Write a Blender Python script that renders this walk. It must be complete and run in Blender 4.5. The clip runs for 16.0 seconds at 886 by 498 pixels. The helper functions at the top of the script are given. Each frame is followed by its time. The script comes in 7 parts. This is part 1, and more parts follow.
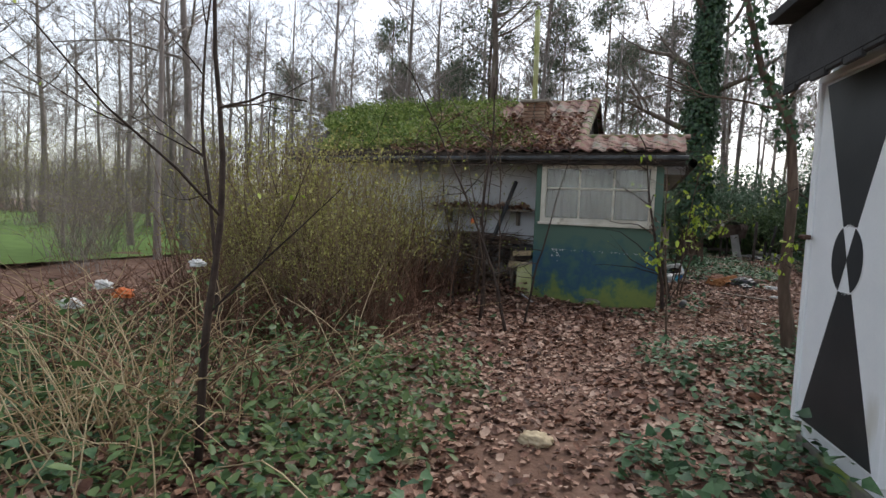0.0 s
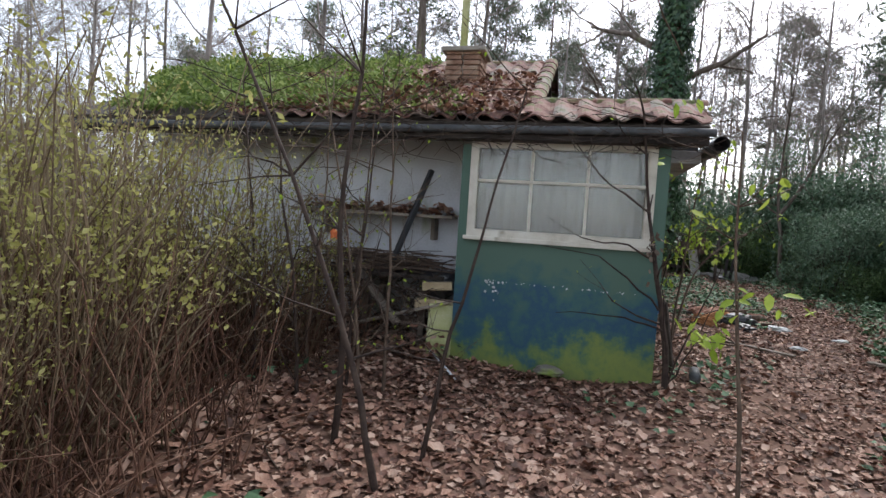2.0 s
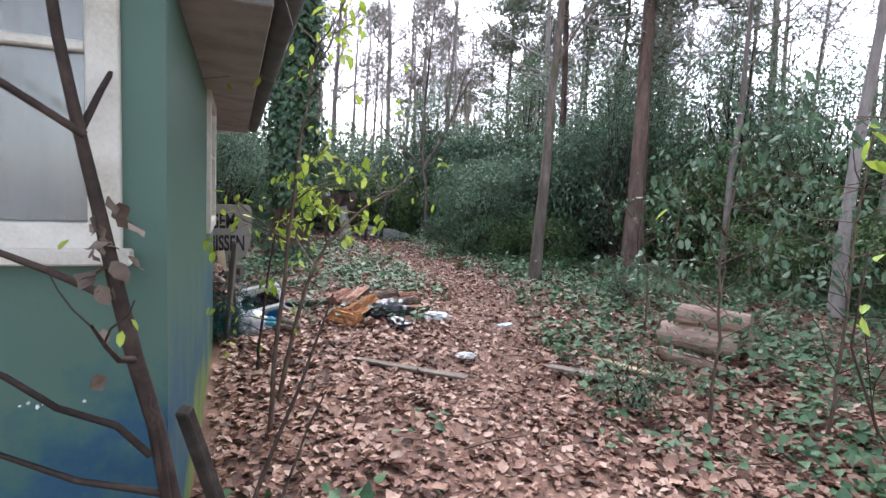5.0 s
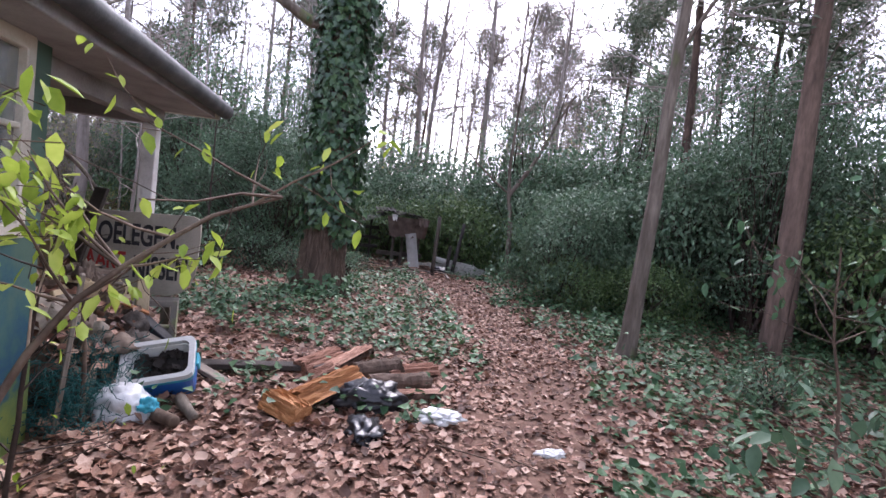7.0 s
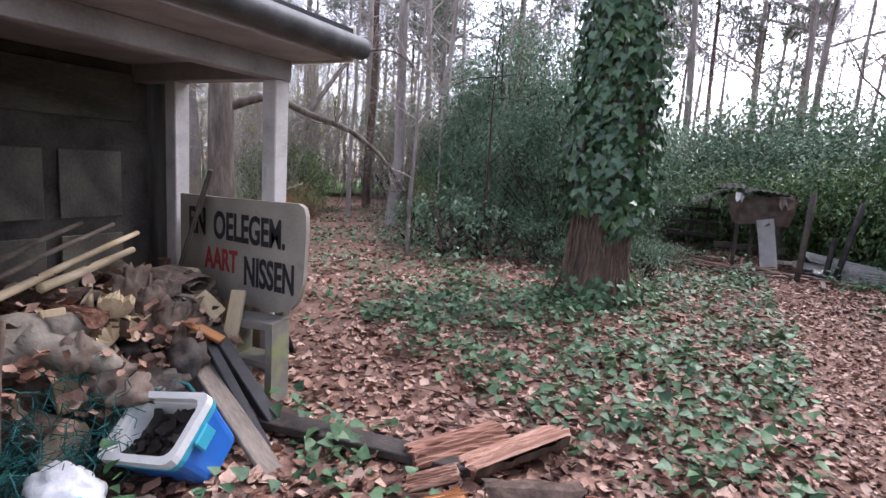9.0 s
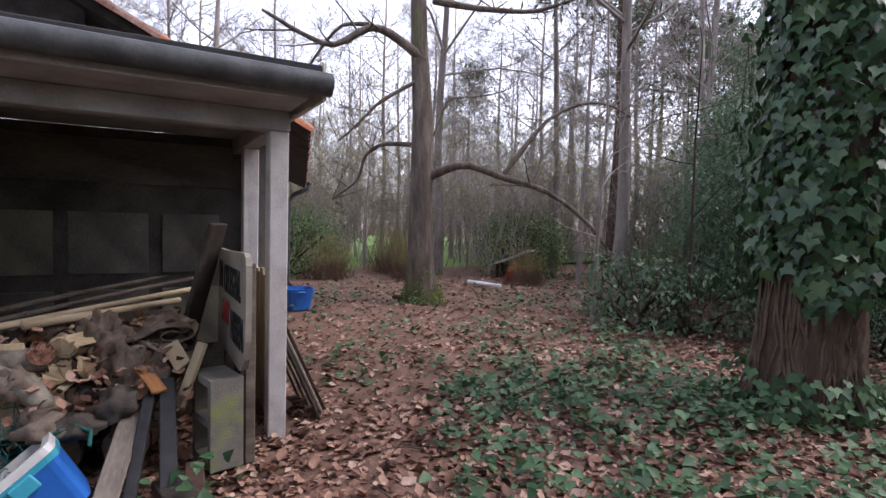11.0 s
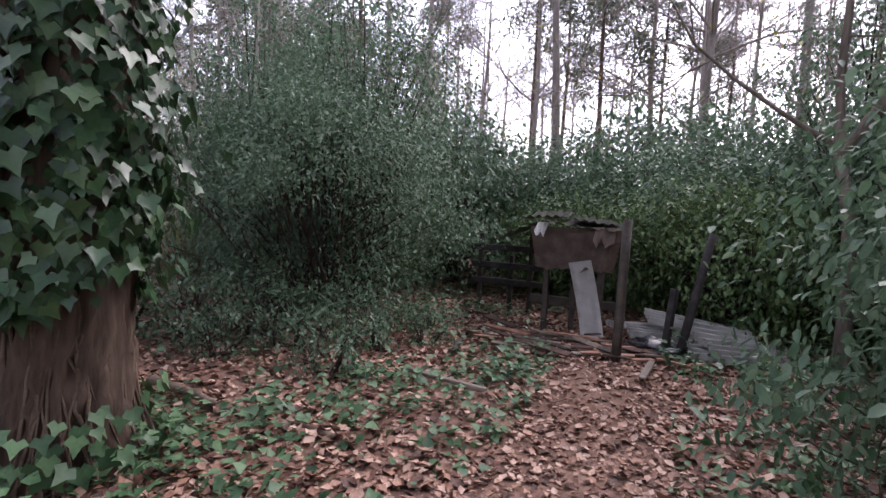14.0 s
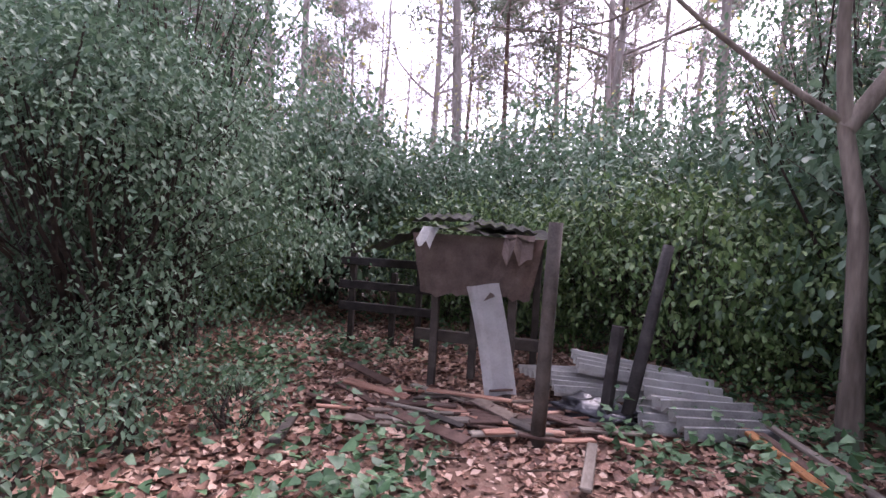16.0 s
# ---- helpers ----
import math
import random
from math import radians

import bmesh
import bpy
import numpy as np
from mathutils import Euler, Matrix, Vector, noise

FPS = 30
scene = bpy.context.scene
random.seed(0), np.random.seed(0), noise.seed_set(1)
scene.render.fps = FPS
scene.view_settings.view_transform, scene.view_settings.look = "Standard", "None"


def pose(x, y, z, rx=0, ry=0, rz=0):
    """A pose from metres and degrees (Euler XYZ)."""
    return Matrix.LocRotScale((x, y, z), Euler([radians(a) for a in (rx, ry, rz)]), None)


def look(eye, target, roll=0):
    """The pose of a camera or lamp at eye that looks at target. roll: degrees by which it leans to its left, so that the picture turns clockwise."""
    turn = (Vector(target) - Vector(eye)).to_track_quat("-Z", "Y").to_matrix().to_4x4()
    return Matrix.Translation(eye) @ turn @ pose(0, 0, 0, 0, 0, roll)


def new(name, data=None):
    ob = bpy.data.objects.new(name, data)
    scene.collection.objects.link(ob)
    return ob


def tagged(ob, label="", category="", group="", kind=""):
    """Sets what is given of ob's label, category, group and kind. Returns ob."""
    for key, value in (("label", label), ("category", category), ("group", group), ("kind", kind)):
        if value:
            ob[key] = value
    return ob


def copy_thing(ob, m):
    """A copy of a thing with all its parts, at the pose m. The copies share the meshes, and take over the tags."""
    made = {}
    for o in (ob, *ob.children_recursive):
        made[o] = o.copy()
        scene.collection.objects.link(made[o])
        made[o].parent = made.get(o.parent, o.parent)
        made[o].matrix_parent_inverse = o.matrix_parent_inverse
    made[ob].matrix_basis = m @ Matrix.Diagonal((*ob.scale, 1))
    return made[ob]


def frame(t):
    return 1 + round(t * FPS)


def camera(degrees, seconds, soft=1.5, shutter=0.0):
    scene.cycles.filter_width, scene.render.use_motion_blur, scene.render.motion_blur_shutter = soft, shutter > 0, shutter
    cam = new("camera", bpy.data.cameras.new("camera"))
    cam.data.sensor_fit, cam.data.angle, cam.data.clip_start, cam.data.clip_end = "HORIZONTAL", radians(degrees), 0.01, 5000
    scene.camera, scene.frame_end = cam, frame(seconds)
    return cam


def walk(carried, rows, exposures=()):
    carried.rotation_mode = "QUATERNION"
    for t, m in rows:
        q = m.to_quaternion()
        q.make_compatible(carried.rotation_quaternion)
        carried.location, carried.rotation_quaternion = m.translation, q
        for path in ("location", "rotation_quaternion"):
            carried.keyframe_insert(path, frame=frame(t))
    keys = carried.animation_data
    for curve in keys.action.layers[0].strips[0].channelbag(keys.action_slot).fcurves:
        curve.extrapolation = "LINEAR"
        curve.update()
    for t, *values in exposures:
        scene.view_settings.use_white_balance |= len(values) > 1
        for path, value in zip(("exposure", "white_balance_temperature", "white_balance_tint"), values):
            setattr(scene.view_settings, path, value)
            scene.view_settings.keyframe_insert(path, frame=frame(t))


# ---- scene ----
cam = camera(79.0, 16.0, 1.5)
PATH = [
    (0.0, pose(-0.332, -9.824, 1.507, 85.99, -2.31, 20.16)),
    (0.5, pose(-0.501, -8.824, 1.472, 86.77, -2.07, 17.63)),
    (1.0, pose(-0.656, -7.832, 1.490, 87.07, -2.42, 15.94)),
    (1.5, pose(-0.792, -6.894, 1.545, 87.35, -3.15, 15.12)),
    (2.0, pose(-0.905, -5.853, 1.551, 86.84, -3.64, 13.67)),
    (2.5, pose(-0.986, -4.822, 1.483, 86.00, -4.59, 10.37)),
    (3.0, pose(-1.006, -3.810, 1.478, 86.18, -3.52, 4.40)),
    (3.5, pose(-0.859, -2.980, 1.524, 84.75, -1.89, -4.27)),
    (4.0, pose(-0.570, -2.497, 1.578, 83.98, -0.66, -16.46)),
    (4.2, pose(-0.397, -2.424, 1.625, 83.53, -2.48, -20.75)),
    (6.3, pose(1.262, -0.566, 1.601, 86.31, -4.81, -18.47)),
    (6.5, pose(1.470, -0.310, 1.579, 86.71, -5.24, -16.52)),
    (7.0, pose(1.799, 0.327, 1.607, 86.49, -6.71, -9.17)),
    (7.5, pose(2.084, 1.020, 1.602, 84.13, -3.29, -2.65)),
    (8.0, pose(2.396, 1.736, 1.609, 83.32, -3.88, 6.03)),
    (8.5, pose(2.587, 2.429, 1.599, 82.51, -4.49, 15.87)),
    (9.0, pose(2.795, 3.010, 1.642, 81.12, -3.85, 28.59)),
    (9.5, pose(3.057, 3.524, 1.652, 79.93, -2.11, 41.57)),
    (9.7, pose(3.143, 3.710, 1.644, 79.80, -1.78, 46.06)),
    (11.8, pose(3.910, 5.761, 1.512, 90.46, -2.20, 61.83)),
    (12.0, pose(3.882, 5.891, 1.523, 90.58, -2.67, 59.35)),
    (12.2, pose(3.868, 5.985, 1.522, 90.91, -2.82, 55.55)),
    (12.5, pose(3.950, 6.130, 1.527, 91.65, -3.75, 49.70)),
    (13.0, pose(4.310, 6.862, 1.511, 90.74, -3.86, 34.95)),
    (13.5, pose(4.730, 7.590, 1.490, 89.70, -4.50, 28.95)),
    (14.0, pose(4.574, 8.241, 1.547, 86.22, -2.81, 24.23)),
    (14.5, pose(4.449, 8.826, 1.515, 85.91, -2.43, 22.76)),
    (15.0, pose(4.349, 9.474, 1.531, 85.96, -3.37, 21.04)),
    (15.5, pose(4.217, 10.043, 1.519, 86.86, -3.15, 18.70)),
    (16.0, pose(4.175, 10.632, 1.487, 87.84, -3.37, 14.38)),
]
walk(cam, PATH, [(0.0, 1.0, 6550, 10), (2.0, 1.52, 6350, 11), (2.5, 1.78, 6350, 14), (3.5, 2.27, 6200, 11), (4.0, 2.42, 6150, 10), (6.5, 2.36, 6050, 26), (7.5, 2.22, 6100, 25), (9.5, 2.46, 6050, 22), (12.0, 1.35, 6400, 22), (12.5, 1.35, 6350, 23), (13.0, 1.0, 6200, 18), (13.5, 1.2, 6250, 18), (14.5, 2.65, 6450, 36), (16.0, 2.75, 6250, 38)])

# ---- light ----
world = bpy.data.worlds.new("overcast")
scene.world = world
world.use_nodes = True
wn = world.node_tree.nodes
sky = wn.new("ShaderNodeTexSky")
sky.sky_type, sky.sun_disc = "NISHITA", False
sky.sun_elevation, sky.sun_rotation = radians(42), radians(20)
sky.air_density, sky.dust_density, sky.ozone_density = 1.0, 1.2, 1.0
grey = wn.new("ShaderNodeHueSaturation")
grey.inputs["Saturation"].default_value = 0.42
world.node_tree.links.new(sky.outputs[0], grey.inputs["Color"])
world.node_tree.links.new(grey.outputs[0], wn["Background"].inputs["Color"])
wn["Background"].inputs["Strength"].default_value = 0.15
sun = new("sun", bpy.data.lights.new("sun", "SUN"))
sun.data.energy, sun.data.angle, sun.data.color = 0.9, radians(40), (1.0, 0.97, 0.93)
sun.matrix_world = look((6, 14, 18), (0, 0, 0))

# ---- mesh and material helpers ----
RNG = np.random.default_rng(7)


def mat(name, colors, scale=8.0, rough=0.8, bump=0.3, fine=60.0, metal=0.0, island=0.0, obj=0.0, trans=0.0, spec=0.3, stretch=(1, 1, 1), streak=None):
    """Two scales of noise over a colour ramp, with fine relief; island or obj shifts the ramp from piece to piece."""
    m = bpy.data.materials.new(name)
    m.use_nodes = True
    n, ln = m.node_tree.nodes, m.node_tree.links.new
    b = n["Principled BSDF"]
    b.inputs["Roughness"].default_value, b.inputs["Metallic"].default_value = rough, metal
    b.inputs["Specular IOR Level"].default_value = spec
    co = n.new("ShaderNodeTexCoord")
    mp = n.new("ShaderNodeMapping")
    mp.inputs["Scale"].default_value = stretch
    ln(co.outputs["Object"], mp.inputs["Vector"])
    big, small = n.new("ShaderNodeTexNoise"), n.new("ShaderNodeTexNoise")
    for tex, sc in ((big, scale), (small, fine)):
        tex.inputs["Scale"].default_value, tex.inputs["Detail"].default_value = sc, 6
        ln(mp.outputs[0], tex.inputs["Vector"])
    mix = n.new("ShaderNodeMath")
    mix.operation = "MULTIPLY_ADD"
    mix.inputs[1].default_value = 0.35
    ln(small.outputs[0], mix.inputs[0])
    sub = n.new("ShaderNodeMath")
    sub.operation = "MULTIPLY_ADD"
    sub.inputs[1].default_value, sub.inputs[2].default_value = 0.9, -0.12
    ln(big.outputs[0], sub.inputs[0])
    ln(sub.outputs[0], mix.inputs[2])
    last = mix.outputs[0]
    for on, node, out in ((island, "ShaderNodeNewGeometry", "Random Per Island"), (obj, "ShaderNodeObjectInfo", "Random")):
        if on:
            g = n.new(node)
            k = n.new("ShaderNodeMath")
            k.operation = "MULTIPLY_ADD"
            k.inputs[1].default_value, k.inputs[2].default_value = on, -on / 2
            ln(g.outputs[out], k.inputs[0])
            a = n.new("ShaderNodeMath")
            ln(k.outputs[0], a.inputs[0])
            ln(last, a.inputs[1])
            last = a.outputs[0]
    ramp = n.new("ShaderNodeValToRGB")
    el = ramp.color_ramp.elements
    while len(el) < len(colors):
        el.new(0.5)
    for i, c in enumerate(colors):
        el[i].position = 0.22 + 0.56 * i / max(1, len(colors) - 1)
        el[i].color = (*c, 1)
    ln(last, ramp.inputs[0])
    color = ramp.outputs[0]
    if streak:
        # stains with a shape of their own, running along the vertical
        st = n.new("ShaderNodeTexNoise")
        st.inputs["Scale"].default_value, st.inputs["Detail"].default_value = streak[1], 5
        mp2 = n.new("ShaderNodeMapping")
        mp2.inputs["Scale"].default_value = streak[2]
        ln(co.outputs["Object"], mp2.inputs["Vector"])
        ln(mp2.outputs[0], st.inputs["Vector"])
        r2 = n.new("ShaderNodeValToRGB")
        r2.color_ramp.elements[0].position, r2.color_ramp.elements[1].position = streak[3], streak[3] + 0.14
        ln(st.outputs[0], r2.inputs[0])
        mx = n.new("ShaderNodeMix")
        mx.data_type = "RGBA"
        ln(r2.outputs[0], mx.inputs["Factor"])
        ln(color, mx.inputs["A"])
        mx.inputs["B"].default_value = (*streak[0], 1)
        color = mx.outputs["Result"]
    ln(color, b.inputs["Base Color"])
    if bump:
        bp = n.new("ShaderNodeBump")
        bp.inputs["Strength"].default_value, bp.inputs["Distance"].default_value = bump, 0.02
        ln(mix.outputs[0], bp.inputs["Height"])
        ln(bp.outputs[0], b.inputs["Normal"])
    if trans:
        tr = n.new("ShaderNodeBsdfTranslucent")
        ln(color, tr.inputs["Color"])
        ms = n.new("ShaderNodeMixShader")
        ms.inputs[0].default_value = trans
        ln(b.outputs[0], ms.inputs[1])
        ln(tr.outputs[0], ms.inputs[2])
        ln(ms.outputs[0], n["Material Output"].inputs["Surface"])
    return m


def mesh_np(name, V, F, material, smooth=False):
    """A mesh object from arrays of places and of faces with three or four corners."""
    V, F = np.asarray(V, np.float32), np.asarray(F, np.int32)
    me = bpy.data.meshes.new(name)
    k = F.shape[1]
    me.vertices.add(len(V))
    me.vertices.foreach_set("co", V.ravel())
    me.loops.add(F.size)
    me.loops.foreach_set("vertex_index", F.ravel())
    me.polygons.add(len(F))
    me.polygons.foreach_set("loop_start", np.arange(0, F.size, k, dtype=np.int32))
    if smooth:
        me.polygons.foreach_set("use_smooth", np.ones(len(F), bool))
    me.update(calc_edges=True)
    me.materials.append(material)
    return new(name, me)


def under(ob, parent, label=""):
    ob.parent = parent
    if label:
        ob["label"] = label
    return ob


def part(name, bm, material, parent, label=""):
    me = bpy.data.meshes.new(name)
    bm.to_mesh(me)
    bm.free()
    me.materials.append(material)
    return under(new(name, me), parent, label)


def thing(name, x, y, z, label, category, group="", rz=0.0):
    ob = tagged(new(name), label, category, group)
    ob.matrix_basis = pose(x, y, z, 0, 0, rz)
    return ob


def box(bm, a, b, m=None, bevel=0.0, rough=0.0, seed=0):
    """A box from corner a to corner b, bevelled, its corners a little off true."""
    got = bmesh.ops.create_cube(bm, size=1)["verts"]
    r = random.Random(seed * 7919 + int(1000 * (a[0] + b[1] + a[2])))
    for v in got:
        v.co = Vector([a[i] + (b[i] - a[i]) * (v.co[i] + 0.5) + rough * r.uniform(-1, 1) for i in range(3)])
    if m is not None:
        bmesh.ops.transform(bm, matrix=m, verts=got)
    if bevel:
        ed = list({e for v in got for e in v.link_edges})
        bmesh.ops.bevel(bm, geom=ed, offset=bevel, segments=1, affect="EDGES", clamp_overlap=True)
    return bm


def boxes(*items, bevel=0.006, rough=0.0):
    bm = bmesh.new()
    for i, it in enumerate(items):
        box(bm, it[0], it[1], it[2] if len(it) > 2 else None, bevel, rough, i)
    return bm


class Tubes:
    """Collects tapered tubes along lines into one mesh."""

    def __init__(self):
        self.v, self.f, self.n = [], [], 0

    def add(self, pts, radii, sides=5, lumpy=0.0, cap=False):
        P = np.asarray(pts, float)
        r = np.broadcast_to(np.asarray(radii, float), (len(P),))
        d = np.gradient(P, axis=0)
        d /= np.linalg.norm(d, axis=1, keepdims=True) + 1e-9
        u = np.cross(d, [0.31, 0.52, 0.79])
        u /= np.linalg.norm(u, axis=1, keepdims=True) + 1e-9
        w = np.cross(d, u)
        a = np.arange(sides) * 2 * np.pi / sides
        rr = r[:, None] * (1 + lumpy * RNG.uniform(-1, 1, (len(P), sides)))
        ring = P[:, None] + rr[..., None] * (np.cos(a)[None, :, None] * u[:, None] + np.sin(a)[None, :, None] * w[:, None])
        i = np.arange(len(P) - 1)[:, None] * sides
        j = np.arange(sides)[None]
        k = (j + 1) % sides
        q = np.stack([i + j, i + k, i + sides + k, i + sides + j], -1).reshape(-1, 4)
        self.v.append(ring.reshape(-1, 3))
        self.f.append(q + self.n)
        self.n += len(P) * sides
        if cap:
            c = np.array([P[0], P[-1]])
            self.v.append(c)
            e = (len(P) - 1) * sides
            base = self.n - len(P) * sides
            jj = np.arange(sides)
            kk = (jj + 1) % sides
            self.f.append(np.stack([base + kk, base + jj, np.full(sides, self.n), np.full(sides, self.n)], -1)[:, [0, 1, 2, 2]])
            self.f.append(np.stack([base + e + jj, base + e + kk, np.full(sides, self.n + 1), np.full(sides, self.n + 1)], -1))
            self.n += 2
        return self

    def make(self, name, material, smooth=True):
        F = np.concatenate(self.f)
        V = np.concatenate(self.v)
        t = np.concatenate([F[:, [0, 1, 2]], F[F[:, 2] != F[:, 3]][:, [0, 2, 3]]])
        return mesh_np(name, V, t, material, smooth)


def bend(a, b, n, wobble, rng, sag=0.0):
    t = np.linspace(0, 1, n)[:, None]
    p = np.asarray(a, float) * (1 - t) + np.asarray(b, float) * t
    off = np.cumsum(rng.normal(0, wobble, (n, 3)), axis=0)
    off -= off[0] + (off[-1] - off[0]) * t * 0.5
    p = p + off
    p[:, 2] -= sag * 4 * (t[:, 0] * (1 - t[:, 0]))
    p[0] = a
    return p


# leaf shapes: along y, unit length
OVAL = (np.array([[0, 0, 0], [-0.24, 0.3, 0.06], [-0.2, 0.7, 0.05], [0, 1, -0.05], [0.2, 0.7, 0.05], [0.24, 0.3, 0.06], [0, 0.5, -0.02]]),
        np.array([[0, 6, 1], [1, 6, 2], [2, 6, 3], [3, 6, 4], [4, 6, 5], [5, 6, 0]]))
CURLED = (np.array([[0, 0, 0.02], [-0.3, 0.22, 0.2], [-0.36, 0.6, 0.1], [-0.1, 1, 0.22], [0.2, 0.86, 0.0], [0.4, 0.45, 0.16], [0.22, 0.12, 0.05], [0, 0.5, -0.02]]),
          np.array([[0, 7, 1], [1, 7, 2], [2, 7, 3], [3, 7, 4], [4, 7, 5], [5, 7, 6], [6, 7, 0]]))
DRY = (np.array([[0, 0, 0.03], [-0.34, 0.42, 0.16], [0.02, 1, 0.1], [0.36, 0.5, 0.2], [0.02, 0.48, -0.03]]), np.array([[0, 4, 1], [1, 4, 2], [2, 4, 3], [3, 4, 0]]))
IVY = (np.array([[0, 0.12, 0], [-0.22, -0.05, 0.03], [-0.5, 0.3, 0.05], [-0.24, 0.5, 0.02], [0, 1, -0.06], [0.24, 0.5, 0.02], [0.5, 0.3, 0.05], [0.22, -0.05, 0.03], [0, 0.4, -0.03]]),
       np.array([[0, 8, 1], [1, 8, 2], [2, 8, 3], [3, 8, 4], [4, 8, 5], [5, 8, 6], [6, 8, 7], [7, 8, 0]]))
HEART = (np.array([[0, 0.06, 0], [-0.42, 0.22, 0.05], [-0.22, 0.62, 0.03], [0, 1, -0.05], [0.22, 0.62, 0.03], [0.42, 0.22, 0.05], [0, 0.42, -0.03]]), np.array([[0, 6, 1], [1, 6, 2], [2, 6, 3], [3, 6, 4], [4, 6, 5], [5, 6, 0]]))
QUAD = (np.array([[0, 0, 0], [-0.27, 0.5, 0.08], [0, 1, 0], [0.27, 0.5, 0.08]]), np.array([[0, 3, 1], [1, 3, 2]]))


def leaves(P, size, shape, rng, flat=0.0, spread=0.35, down=None):
    """Places and faces of one leaf at every point of P; flat 1 lies on the ground, 0 any way."""
    n = len(P)
    T, F = shape
    yaw = rng.uniform(0, 2 * np.pi, n)
    tilt = rng.normal(0, 1, n) * (1 - flat) * 0.9 + rng.normal(0, 0.25, n)
    roll = rng.normal(0, 1, n) * (1 - flat) * 0.9 + rng.normal(0, 0.25, n)
    if down is not None:
        tilt = tilt * 0.4 - down
    s = size * (1 + spread * rng.uniform(-1, 1, n))
    ct, st, cr, sr, cy, sy = np.cos(tilt), np.sin(tilt), np.cos(roll), np.sin(roll), np.cos(yaw), np.sin(yaw)
    X, Y, Z = T[None, :, 0] * s[:, None], T[None, :, 1] * s[:, None], T[None, :, 2] * s[:, None]
    X, Z = X * cr[:, None] + Z * sr[:, None], -X * sr[:, None] + Z * cr[:, None]
    Y, Z = Y * ct[:, None] - Z * st[:, None], Y * st[:, None] + Z * ct[:, None]
    X, Y = X * cy[:, None] - Y * sy[:, None], X * sy[:, None] + Y * cy[:, None]
    V = np.stack([X, Y, Z], -1) + P[:, None]
    return V.reshape(-1, 3), (F[None] + (np.arange(n) * len(T))[:, None, None]).reshape(-1, 3)


